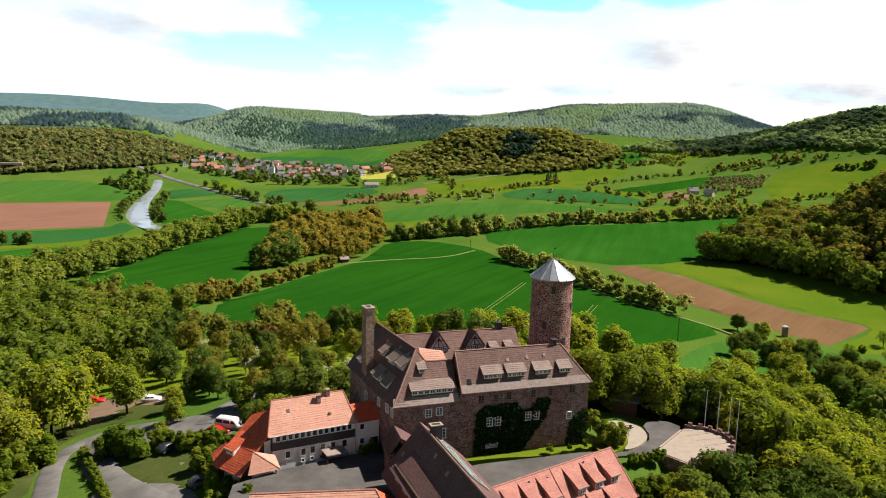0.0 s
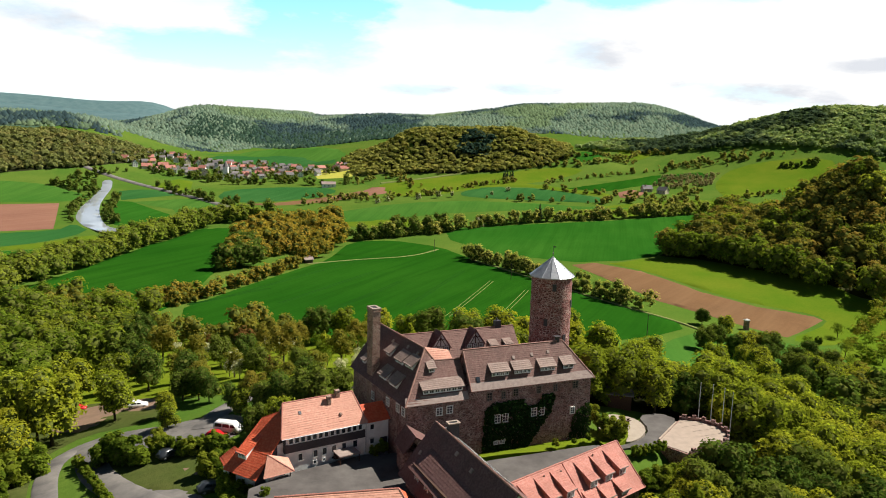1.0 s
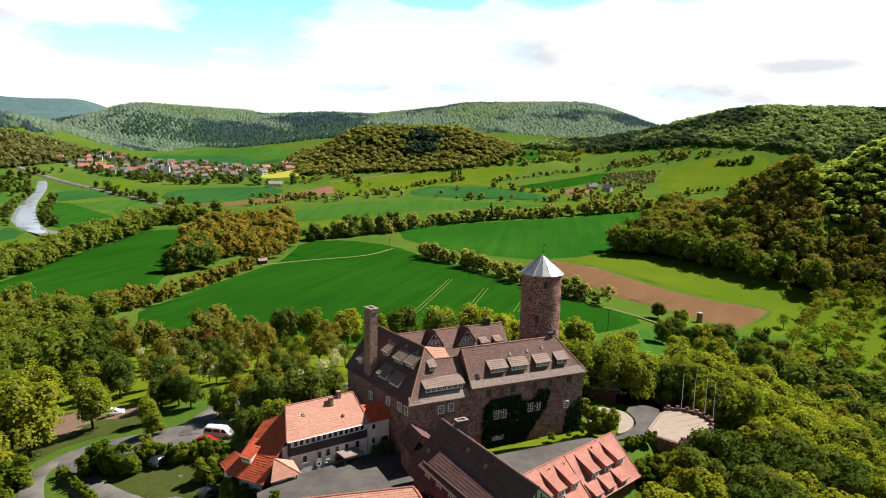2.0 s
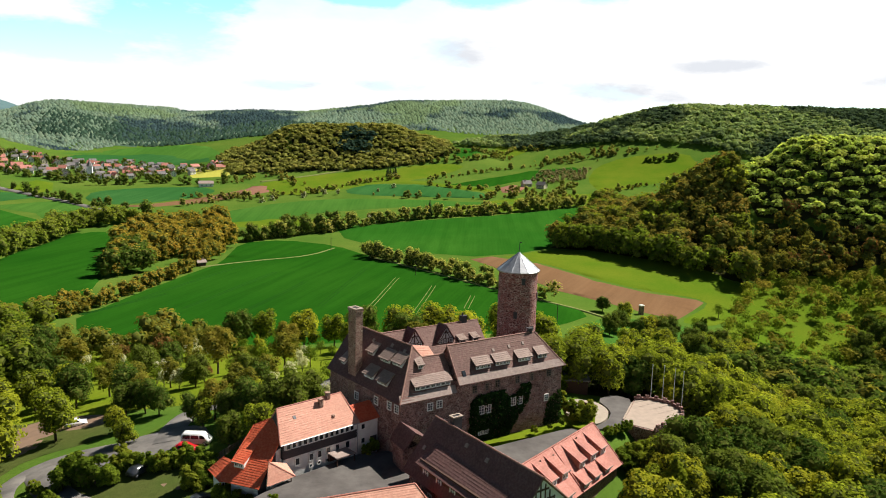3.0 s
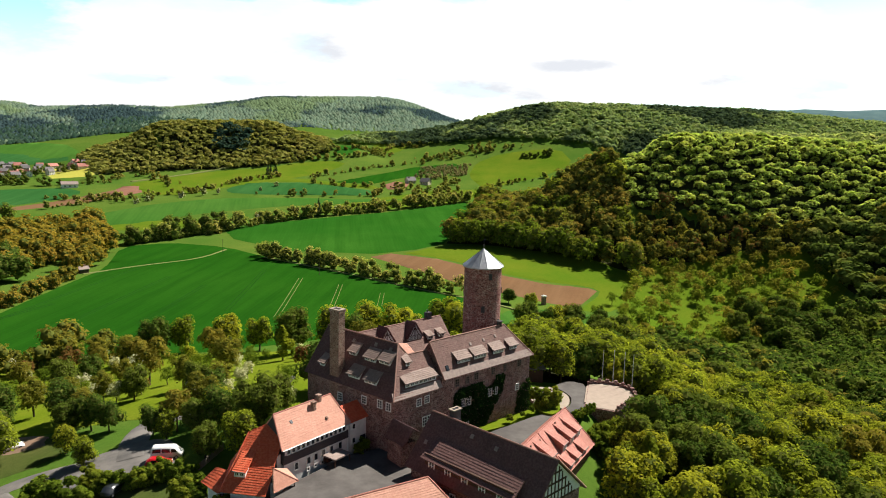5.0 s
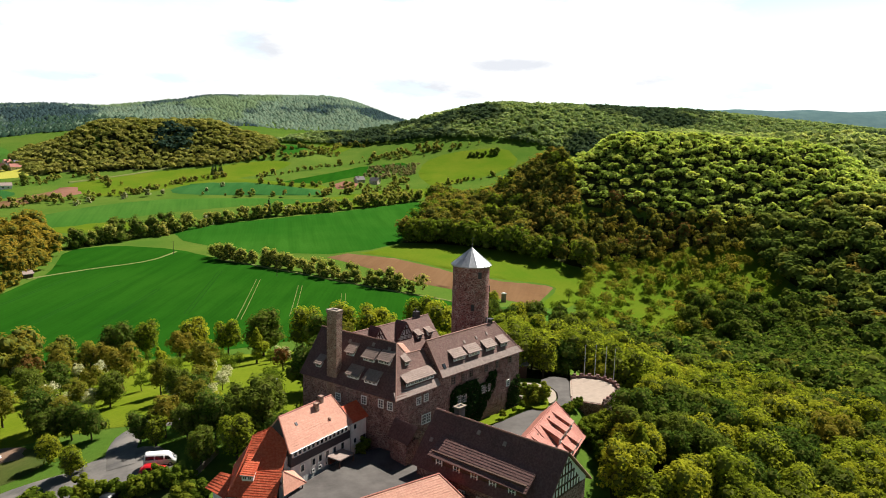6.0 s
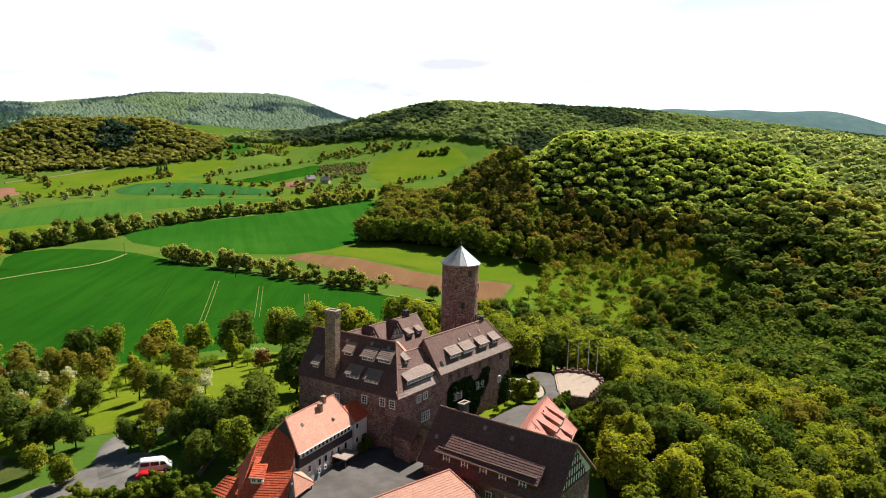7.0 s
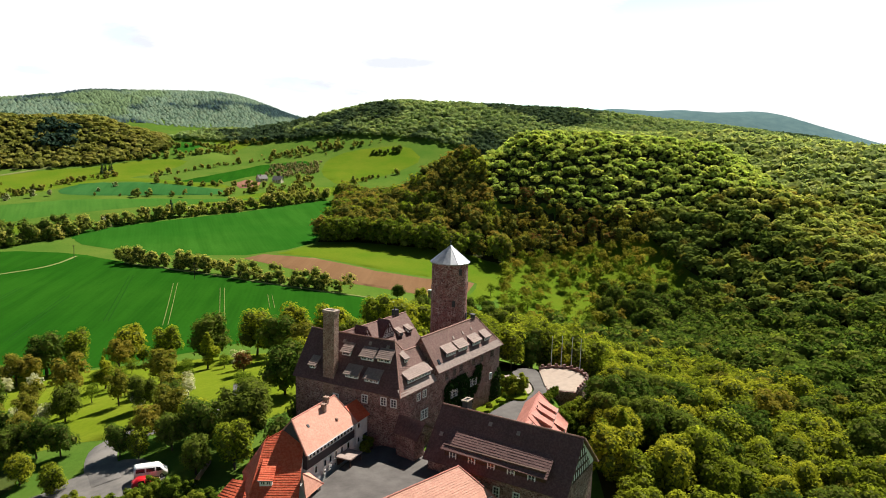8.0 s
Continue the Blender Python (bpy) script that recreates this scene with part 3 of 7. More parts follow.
drape("field", [(286, 947), (317, 953), (323, 904), (289, 876), (275, 902)], M_LIME, 0.6, 12, 1, "light meadow on the far valley slope")
drape("orchard_meadow", [(-110, 250), (-60, 262), (-20, 232), (20, 200), (22, 150), (-14, 127), (-30, 138), (-44, 152), (-80, 165), (-110, 190)], M_LAWN, 0.16, 5, 1, "sunny orchard meadow with mown grass", "meadow")
drape("meadow", [(92, 252), (116, 274), (150, 276), (180, 262), (150, 215), (100, 205), (70, 215)], M_BARLEY, 0.2, 6, 1, "bright green meadow below the castle wood", "meadow")
drape("orchard_meadow", [(165, 262), (192, 296), (226, 330), (262, 322), (300, 310), (322, 286), (312, 256), (280, 244), (250, 232), (210, 226), (180, 236)], M_LIME, 0.25, 8, 1, "sloping meadow with scattered old fruit trees", "meadow")

# tramlines and field tracks
for x0, y0, x1, y1 in ((14, 279, 42, 353), (33, 273, 55, 329), (57, 281, 67, 305)):
    side = Vector((y1 - y0, x0 - x1)).normalized() * 0.9
    for s in (-1, 1):
        ribbon("tramline", [(x0 + s * side.x, y0 + s * side.y), (x1 + s * side.x, y1 + s * side.y)], 0.24, M_TRACK, 0.42, "pale wheel track of a tramline in the wheat", "tramline", 6)
M_RUT = mat_plain("wheat_rut", (0.012, 0.060, 0.008), (0.012, 0.05, 0.006), 0.5, 0.95, spec=0.0)
for x0, y0, x1, y1 in [(-1, 301, 31, 385), (-34, 296, -3, 358), (-56, 316, -16, 391), (-84, 330, -20, 440), (-96, 318, -66, 350)]:
    side = Vector((y1 - y0, x0 - x1)).normalized() * 0.9
    for s in (-1, 1):
        ribbon("tramline", [(x0 + s * side.x, y0 + s * side.y), (x1 + s * side.x, y1 + s * side.y)], 0.34, M_RUT, 0.42, "dark wheel track of a tramline in the wheat", "tramline", 6)
ribbon("field_track", [(-56, 419), (-26, 432), (4, 438), (22, 462)], 1.6, M_TRACK, 0.5, "pale farm track across the wheat field", "track")
ribbon("field_track", [(38, 424), (60, 366), (78, 322), (94, 297), (114, 277), (126, 252), (116, 240)], 1.7, M_TRACK, 0.5, "pale farm track along the hedge", "track")
ribbon("field_track", [(-20, 790), (40, 812), (108, 832)], 3.0, M_TRACK, 0.9, "pale track below the wooded hill", "track")
ribbon("road", [(-330, 800), (-240, 752), (-185, 700), (-140, 640), (-116, 600)], 7.0, M_ROAD, 0.9, "grey country road towards the village", "road")

# the river
river = drape("water", [(-300, 765), (-290, 735), (-283, 690), (-275, 645), (-261, 602), (-243, 572), (-225, 550), (-208, 530), (-196, 512), (-184, 480), (-178, 505), (-191, 535), (-209, 557), (-223, 568), (-238, 596), (-255, 636), (-266, 668), (-274, 700), (-282, 740), (-292, 770)], M_WATER, 0.55, 8, 1, "grey river reflecting the bright sky", "river")
for v in river.data.vertices:
    v.co.z = max(v.co.z, -31.5)

# castle yards and roads
YARD = -1.6


def level(name, outline, material, z, label, category, thick=0.25, rounds=2):
    """A level slab with a rounded outline."""
    pts = [Vector(p) for p in outline]
    for _ in range(rounds):
        cut = []
        for a, b in zip(pts, pts[1:] + pts[:1]):
            cut += [a.lerp(b, 0.22), a.lerp(b, 0.78)]
        pts = cut
    n = len(pts)
    vs = [(p.x, p.y, z) for p in pts] + [(p.x, p.y, z - thick) for p in pts]
    fs = [list(range(n))] + [[i, i + n, (i + 1) % n + n, (i + 1) % n] for i in range(n)]
    ob = mesh_object(name, vs, fs, material)
    bm = bmesh.new()
    bm.from_mesh(ob.data)
    bmesh.ops.recalc_face_normals(bm, faces=bm.faces)
    bm.to_mesh(ob.data)
    bm.free()
    return tagged(ob, label, category, kind="structure")


level("courtyard", [(-27, 92.5), (-22, 97.2), (-12, 103), (-7, 103.5), (-2, 97), (-1, 84), (-26, 84)], M_ASPHALT, YARD, "dark asphalt courtyard between the buildings", "courtyard", 8, 0)
level("gravel_terrace", [(26.5, 113), (28.5, 119.5), (31.5, 121), (35, 118.5), (35.2, 114), (32.5, 110), (29.5, 108.4), (31.5, 112), (31, 115), (29, 116)], M_GRAVEL, -2.3, "pale curved gravel terrace beside the castle", "terrace", 3)
level("grass_bank", [(26, 112), (29, 115.5), (31, 115), (31.4, 112), (29.6, 108.6), (27, 106.2), (25, 108)], M_LAWN, -2.0, "small grassy bank with shrubs at the castle corner", "lawn", 3)
drape("rough_grass", [(-63, 106), (-67.5, 117), (-70, 128), (-66, 136), (-54, 137), (-50, 146), (-70, 170), (-112, 180), (-112, 96), (-70, 92)], M_SCRUB, 0.12, 4, 1, "rough grass and low scrub under the trees by the drive", "grass")
drape("rough_grass", [(-58, 119), (-55, 124), (-44, 119.5), (-36, 117), (-31.5, 106), (-33, 100), (-42, 103), (-50, 109)], M_SCRUB, 0.12, 3, 1, "rough grass bank with shrubs beside the drive", "grass")
ribbon("road", [(-54, 92), (-60, 106), (-65, 117), (-66.5, 125), (-62, 131), (-54, 131.5), (-46, 129)], 3.8, M_ROAD, 0.22, "narrow worn asphalt drive", "road", 2)
ribbon("road", [(-62, 128), (-57.5, 117), (-50, 107), (-41, 99), (-33, 94)], 5.0, M_ROAD, 0.26, "worn grey asphalt drive with dark patches", "road", 2)
drape("forecourt", [(-49, 106), (-38, 104), (-31, 95), (-33, 88), (-48, 92), (-53, 100)], M_ROAD, 0.18, 2.5, 1, "patched grey asphalt forecourt", "road")
drape("car_park", [(-53, 123), (-44, 121), (-38, 118.5), (-33.5, 123), (-36, 133), (-45, 134), (-53, 131)], M_ROAD, 0.18, 2.5, 1, "patched grey asphalt car park", "road")
ribbon("road", [(-42, 127), (-41, 136), (-38, 143.5), (-31, 142.5), (-22, 140)], 5.0, M_ROAD, 0.24, "grey asphalt drive towards the orchard", "road", 2)
drape("bare_bank", [(-42, 112), (-37.5, 110.5), (-35.5, 107), (-39, 107)], M_EARTH, 0.15, 2.5, 1, "trodden brown earth bank beside the drive", "bank")
drape("gravel_yard", [(-84, 160), (-76, 141), (-66, 138), (-66, 150), (-54, 145), (-56, 156), (-68, 166)], M_EARTH, 0.2, 3, 1, "brown gravel parking yard under trees", "yard")
ribbon("orchard_path", [(-37, 146), (-28, 141), (-20, 139), (-13, 146), (-8, 158)], 2.4, M_ROAD, 0.3, "narrow grey orchard path", "path", 2)


# ---------------------------------------------------------------- building helpers
def child(ob, parent):
    """Puts ob, modelled in place, under its parent."""
    ob.parent = parent
    if parent is not None and parent.type == "EMPTY":
        ob.matrix_parent_inverse = Matrix.Translation(parent.location).inverted()
    return ob


def part(name, bm, material, parent=None, label="", smooth=False):
    """Links a bmesh as one mesh object under a thing or a part."""
    me = bpy.data.meshes.new(name)
    bmesh.ops.recalc_face_normals(bm, faces=bm.faces)
    bm.to_mesh(me)
    bm.free()
    me.materials.append(material)
    if smooth:
        me.polygons.foreach_set("use_smooth", [True] * len(me.polygons))
    ob = child(new(name, me), parent)
    if label:
        ob["label"] = label
    return ob


def thing(name, label, category, at=(0, 0, 0), group="", kind=""):
    ob = new(name)
    ob.location = at
    ob.empty_display_size = 0.5
    return tagged(ob, label, category, group, kind)


def face(bm, *pts):
    return bm.faces.new([bm.verts.new(p) for p in pts])


def brick6(bm, c, ex, ey, ez):
    """A box round c with the half extents ex, ey, ez (vectors)."""
    c, ex, ey, ez = Vector(c), Vector(ex), Vector(ey), Vector(ez)
    v = [bm.verts.new(c + ex * i + ey * j + ez * k) for i in (-1, 1) for j in (-1, 1) for k in (-1, 1)]
    for a in ((0, 1, 3, 2), (4, 6, 7, 5), (0, 4, 5, 1), (2, 3, 7, 6), (0, 2, 6, 4), (1, 5, 7, 3)):
        bm.faces.new([v[i] for i in a])


def prism(bm, foot, z0, z1):
    low = [bm.verts.new((x, y, z0)) for x, y in foot]
    top = [bm.verts.new((x, y, z1)) for x, y in foot]
    n = len(foot)
    bm.faces.new(low), bm.faces.new(top)
    for i in range(n):
        bm.faces.new((low[i], low[(i + 1) % n], top[(i + 1) % n], top[i]))


def tube(bm, a, b, ra, rb, n=12):
    a, b = Vector(a), Vector(b)
    d = (b - a).normalized()
    u = d.orthogonal().normalized()
    w = d.cross(u)
    ring = [[bm.verts.new(p + (u * math.cos(t) + w * math.sin(t)) * r) for t in (2 * math.pi * i / n for i in range(n))] for p, r in ((a, ra), (b, rb))]
    for i in range(n):
        bm.faces.new((ring[0][i], ring[0][(i + 1) % n], ring[1][(i + 1) % n], ring[1][i]))
    bm.faces.new(ring[0]), bm.faces.new(ring[1])


def courses(bm, el, er, rr, rl, step=0.33, lift=0.042, thick=0.16):
    """A tiled roof slope between its eave (el, er) and its ridge (rl, rr): overlapping courses over a slab."""
    el, er, rr, rl = (Vector(p) for p in (el, er, rr, rl))
    nrm = (er - el).cross((rl + rr) / 2 - (el + er) / 2).normalized()
    if nrm.z < 0:
        nrm = -nrm
    rows = max(3, int(((rl + rr) / 2 - (el + er) / 2).length / step))
    n = max(1, int(max((er - el).length, (rr - rl).length) / 1.3))
    row = [bm.verts.new(el.lerp(er, k / n)) for k in range(n + 1)]
    under = [bm.verts.new(v.co - nrm * thick) for v in row]
    left, right = [row[0]], [row[n]]
    for k in range(n):
        bm.faces.new((under[k], under[k + 1], row[k + 1], row[k]))
    for i in range(rows):
        s, t = i / rows, (i + 1) / rows
        a, b, c, d = el.lerp(rl, s), er.lerp(rr, s), er.lerp(rr, t), el.lerp(rl, t)
        # uneven rows: the tile edges rise and sink a little
        low = [bm.verts.new(a.lerp(b, k / n) + nrm * (lift + random.uniform(-0.014, 0.014))) for k in range(n + 1)]
        high = [bm.verts.new(d.lerp(c, k / n) + nrm * 0.006) for k in range(n + 1)]
        for k in range(n):
            bm.faces.new((low[k], low[k + 1], high[k + 1], high[k]))
            bm.faces.new((row[k], row[k + 1], low[k + 1], low[k]))
        left += [low[0], high[0]]
        right += [low[n], high[n]]
        row = high
    tl, tr = bm.verts.new(rl - nrm * thick), bm.verts.new(rr - nrm * thick)
    bm.faces.new(left + [tl, under[0]]), bm.faces.new(right + [tr, under[n]])
    bm.faces.new(under + [tr, tl])


def roof(parent, material, *slopes, name="roof", label="", step=0.33):
    bm = bmesh.new()
    for s in slopes:
        courses(bm, *s, step=step)
    me = bpy.data.meshes.new(name)
    bm.to_mesh(me)
    bm.free()
    me.materials.append(material)
    ob = child(new(name, me), parent)
    if label:
        ob["label"] = label
    return ob


def ridge_line(parent, *pairs, r=0.14, material=None, name="ridge"):
    for a, b in pairs:
        bm = bmesh.new()
        a, b = Vector(a), Vector(b)
        d = (b - a).normalized()
        u = d.orthogonal().normalized()
        w = d.cross(u)
        n = max(2, int((b - a).length / 0.4))
        rings = []
        for i in range(n + 1):
            for f in ((1.0, 0.84) if i < n else (1.0,)):
                c, q = a.lerp(b, i / n), r * f * random.uniform(0.96, 1.04)
                rings.append([bm.verts.new(c + (u * math.cos(t) + w * math.sin(t)) * q + d * (0.0 if f == 1.0 else 0.02)) for t in (math.pi * k / 3 for k in range(6))])
        for p, q in zip(rings, rings[1:]):
            for k in range(6):
                bm.faces.new((p[k], p[(k + 1) % 6], q[(k + 1) % 6], q[k]))
        part(name, bm, material or M_RIDGE, parent)


class Frame:
    """A building's own axes: a along the eave, b inwards, z up."""

    def __init__(self, x, y, ux, uy):
        k = math.hypot(ux, uy)
        self.o, self.u, self.n = Vector((x, y, 0)), Vector((ux / k, uy / k, 0)), Vector((-uy / k, ux / k, 0))

    def __call__(self, a, b, z=0.0):
        return self.o + self.u * a + self.n * b + Vector((0, 0, z))

    def xy(self, a, b):
        p = self(a, b)
        return p.x, p.y


def window(parent, at, u, out, w, h, cols=2, rows=3, bar=0.06, material=None, name="window"):
    """A window of bars in a frame, a little proud of the wall, with its pane behind; at is the middle."""
    at, u, out = Vector(at), Vector(u).normalized(), Vector(out).normalized()
    up = u.cross(out)
    up = up if up.z > 0 else -up
    bm = bmesh.new()
    d = out * 0.05
    for s in (-1, 1):
        brick6(bm, at + u * s * (w / 2) + d, u * 0.065, out * 0.06, up * (h / 2 + 0.065))
        brick6(bm, at + up * s * (h / 2) + d, u * (w / 2 - 0.065), out * 0.06, up * 0.065)
    for i in range(1, cols):
        brick6(bm, at + u * (i / cols - 0.5) * w + d, u * bar / 2, out * 0.045, up * (h / 2 - 0.065))
    for j in range(1, rows):
        brick6(bm, at + up * (j / rows - 0.5) * h + d, u * (w / 2 - 0.065), out * 0.035, up * bar / 2)
    frame_ob = part(name, bm, material or M_WHITE, parent)
    bm = bmesh.new()
    brick6(bm, at + out * 0.012, u * (w / 2 - 0.02), out * 0.02, up * (h / 2 - 0.02))
    part("pane", bm, M_GLASS, frame_ob)
    return frame_ob


def dormer(parent, fr, a, width, b, ze, m, front=0.85, panes=2, k=0.42, roof_mat=None, out=0.45, wall=None):
    """A shed dormer on the slope that rises m for each metre inwards from the eave at height ze."""
    zb = ze + m * b
    zt = zb + front
    meet = (zt - k * b - ze) / (m - k)
    l, r = a - width / 2, a + width / 2
    bm = bmesh.new()
    pts = []
    for q in (l + 0.18, r - 0.18):
        pts.append([fr(q, b, zb - 0.35), fr(q, b, zt - 0.04), fr(q, meet, ze + m * meet - 0.06), fr(q, meet, ze + m * meet - 0.5)])
    for p in pts:
        face(bm, *p)
    face(bm, pts[0][0], pts[1][0], pts[1][1], pts[0][1])
    body = part("dormer", bm, wall or M_SLATE, parent)
    roof(body, roof_mat or M_DORMER, (fr(l, b - out, zt - k * out), fr(r, b - out, zt - k * out), fr(r, meet, ze + m * meet + 0.05), fr(l, meet, ze + m * meet + 0.05)), name="dormer_roof")
    bm = bmesh.new()
    brick6(bm, fr(a, b - out - 0.03, zt - k * out - 0.02), fr.u * width / 2, fr.n * 0.03, Vector((0, 0, 0.09)))
    part("fascia", bm, M_LIP, body)
    w = (width - 0.5) / panes
    for i in range(panes):
        window(body, fr(l + 0.25 + w * (i + 0.5), b - 0.02, zb + front * 0.47), fr.u, -fr.n, w - 0.16, front * 0.62, 2, 1)
    return body


# ---------------------------------------------------------------- castle hall
H = Frame(4.14, 103.9, 20.53, 6.9)
HL, HM, HZ = 21.66, 1.46, 7.85
hall = thing("castle_hall", "castle hall of dark red-brown rubble under a brown tiled roof", "castle", H(10, 3.7, -2))
bm = bmesh.new()
prism(bm, [H.xy(-0.4, 0.5), H.xy(HL - 0.4, 0.5), H.xy(HL - 0.4, 7.0), H.xy(-0.4, 7.0)], -5, HZ + 0.5)
face(bm, H(-0.1, 0.5, HZ), H(-0.1, 7.0, HZ), H(-0.1, 3.75, 13.0))
face(bm, H(0.4, 0.5, HZ), H(0.4, 7.0, HZ), H(0.4, 3.75, 13.0))
part("wall", bm, M_HALL, hall)
ra, rb = H(-0.3, 3.75, 13.35), H(17.5, 3.75, 13.4)
e0, e1, e2, e3 = H(-0.3, 0, HZ), H(HL, 0, HZ), H(HL, 7.5, HZ), H(-0.3, 7.5, HZ)
roof(hall, M_ROOF, (e0, e1, rb, ra), (e2, e3, ra, rb), (e1, e2, rb, rb))
ridge_line(hall, (ra, rb), (rb, e1), (rb, e2), (e0 + Vector((0, 0, 0.1)), ra))
bm = bmesh.new()
face(bm, H(-0.3, 0.0, HZ + 0.09), H(HL, 0.0, HZ + 0.09), H(HL - 0.5, 0.72, HZ + 0.09 + 0.72 * HM), H(-0.3, 0.72, HZ + 0.09 + 0.72 * HM))
part("eave_course", bm, M_LIP, hall, "pale weathered lower tile courses")
for a, w in ((5.0, 3.4), (8.9, 3.4), (13.4, 3.1), (17.2, 2.4)):
    dormer(hall, H, a, w, 1.1, HZ, HM, 1.05, 4 if w > 2.5 else 2, k=0.6, out=0.4)
for a, z, w, h, c in ((3.0, 6.6, 0.9, 1.3, 2), (5.4, 6.6, 0.7, 1.2, 2), (7.5, 6.8, 0.9, 1.2, 2), (11.6, 6.8, 0.8, 1.2, 2), (14.6, 6.8, 0.7, 1.2, 2), (18.3, 6.9, 1.0, 1.2, 2), (4.5, 2.9, 0.95, 1.35, 2), (5.85, 2.9, 0.95, 1.35, 2), (10.9, 3.2, 0.95, 1.35, 2), (12.3, 3.2, 0.95, 1.35, 2), (18.0, 2.6, 0.8, 1.1, 2), (4.4, -0.9, 0.7, 0.7, 2), (5.5, -0.9, 0.9, 0.7, 2)):
    window(hall, H(a, 0.47, z), H.u, -H.n, w, h, c, 3, material=M_STONE_FRAME if z > 6 else M_WHITE)
bm = bmesh.new()
tube(bm, H(16.6, 3.9, 12.7), H(16.6, 3.9, 14.0), 0.42, 0.42, 4)
brick6(bm, H(16.6, 3.9, 14.06), H.u * 0.5, H.n * 0.5, Vector((0, 0, 0.06)))
part("chimney", bm, M_SLATE, hall, "small dark ridge chimney")
for a, b in ((8.0, 2.6), (11.3, 2.7), (14.3, 2.8)):
    bm = bmesh.new()
    c = H(a, b, HZ + b * HM + 0.1)
    brick6(bm, c, H.u * 0.22, (H.n + Vector((0, 0, HM))).normalized() * 0.26, (Vector((0, 0, 1)) - H.n * HM).normalized() * 0.08)
    part("roof_hatch", bm, M_LIP, hall)
bm = bmesh.new()
c = H(1.2, 0.95, HZ + 0.95 * HM + 0.1)
brick6(bm, c, H.u * 0.3, (H.n + Vector((0, 0, HM))).normalized() * 0.45, (Vector((0, 0, 1)) - H.n * HM).normalized() * 0.07)
part("skylight", bm, M_GLASS, hall, "small blue-reflecting roof skylight")

# ---------------------------------------------------------------- west range with the south link
W = Frame(-6.12, 100.26, 9.47, 3.38)
WZ, WM = 6.75, 1.38
D = Frame(-6.12, 100.26, -0.441, 0.8975)
D.n = -D.n  # inwards is east
west = thing("castle_west_range", "steep-roofed castle range of dark rubble stone with many small dormers", "castle", D(10, 5, -2))
apex, north = D(4.13, 5.3, 13.9), D(20.2, 5.3, 13.95)
w0, w1 = D(0, 0, WZ), D(20.2, 0, 7.0)
x0, x1 = D(3.5, 10.6, WZ), D(20.2, 10.6, 7.0)
lr, le, lm, ln = W(6.1, 3.9, 12.1), W(10.3, 3.9, 12.05), W(6.4, 0, WZ), W(10.3, 0, WZ)
bm = bmesh.new()
prism(bm, [D.xy(0.35, 0.5), D.xy(19.9, 0.5), D.xy(19.9, 10.1), D.xy(4, 10.1), W.xy(10.6, 0.5)], -6, WZ + 0.4)
face(bm, D(19.9, 0.5, WZ), D(19.9, 10.1, WZ), D(19.9, 5.3, 13.6))
part("wall", bm, M_HALL, west)
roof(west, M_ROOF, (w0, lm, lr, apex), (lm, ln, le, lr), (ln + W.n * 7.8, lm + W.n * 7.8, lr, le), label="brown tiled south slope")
# Darker tile than the south slope: the west slope's shade put into colour
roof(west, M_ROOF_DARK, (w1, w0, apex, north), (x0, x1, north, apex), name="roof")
ridge_line(west, (apex, north), (apex, w0), (apex, lr), (lr, le))
bm = bmesh.new()
for p, q in ((w0, ln),):
    face(bm, p + Vector((0, 0, 0.09)), q + Vector((0, 0, 0.09)), q + W.n * 0.75 + Vector((0, 0, 0.09 + 0.75 * WM)), p + W.n * 0.75 + W.u * 0.3 + Vector((0, 0, 0.09 + 0.75 * WM)))
part("eave_course", bm, M_LIP, west, "pale weathered lower tile courses")
dormer(west, W, 6.3, 6.9, 0.9, WZ, WM, 1.05, 7, k=0.58, out=0.4)
dormer(west, W, 5.2, 1.4, 2.8, WZ, WM, 0.95, 1, k=0.62, out=0.35)
DM = (13.9 - WZ) / 5.3
for a, w, s, n in ((11.8, 2.0, 0.57, 1), (7.8, 2.7, 0.55, 2), (4.75, 2.7, 0.57, 2), (9.4, 2.8, 0.18, 3), (5.7, 2.9, 0.17, 3), (17.0, 1.6, 0.22, 1)):
    dormer(west, D, a, w, 5.3 * s, WZ + 0.05, DM, 0.95, n, k=0.66, out=0.4, wall=M_WHITE)
for a, b in ((8.2, 4.6), (13.0, 4.4), (4.9, 4.5)):
    bm = bmesh.new()
    brick6(bm, D(a, b, WZ + b * DM + 0.12), D.u * 0.25, (D.n + Vector((0, 0, DM))).normalized() * 0.3, (Vector((0, 0, 1)) - D.n * DM).normalized() * 0.1)
    part("roof_hatch", bm, M_LIP, west)
for a, z in ((1.4, 5.6), (3.2, 5.6), (6.6, 5.4), (12.0, 4.6)):
    window(west, D(a, 0.47, z), D.u, -D.n, 0.95, 1.25, 2, 3)
for a, z in ((5.6, 5.3), (7.3, 5.4), (6.9, 1.9), (7.9, 1.9)):
    window(west, W(a, 0.47, z), W.u, -W.n, 0.95, 1.15 if z > 3 else 1.5, 2, 3)
bm = bmesh.new()
cc = D(13.5, 1.15)
for z0, z1, r in ((3.0, 18.1, 0.0), (18.1, 18.5, 0.1)):
    brick6(bm, (cc.x, cc.y, (z0 + z1) / 2), D.u * (1.03 + r), D.n * (0.66 + r), Vector((0, 0, (z1 - z0) / 2)))
stack = part("chimney", bm, M_CHIM, west, "tall square sandstone chimney stack")
bm = bmesh.new()
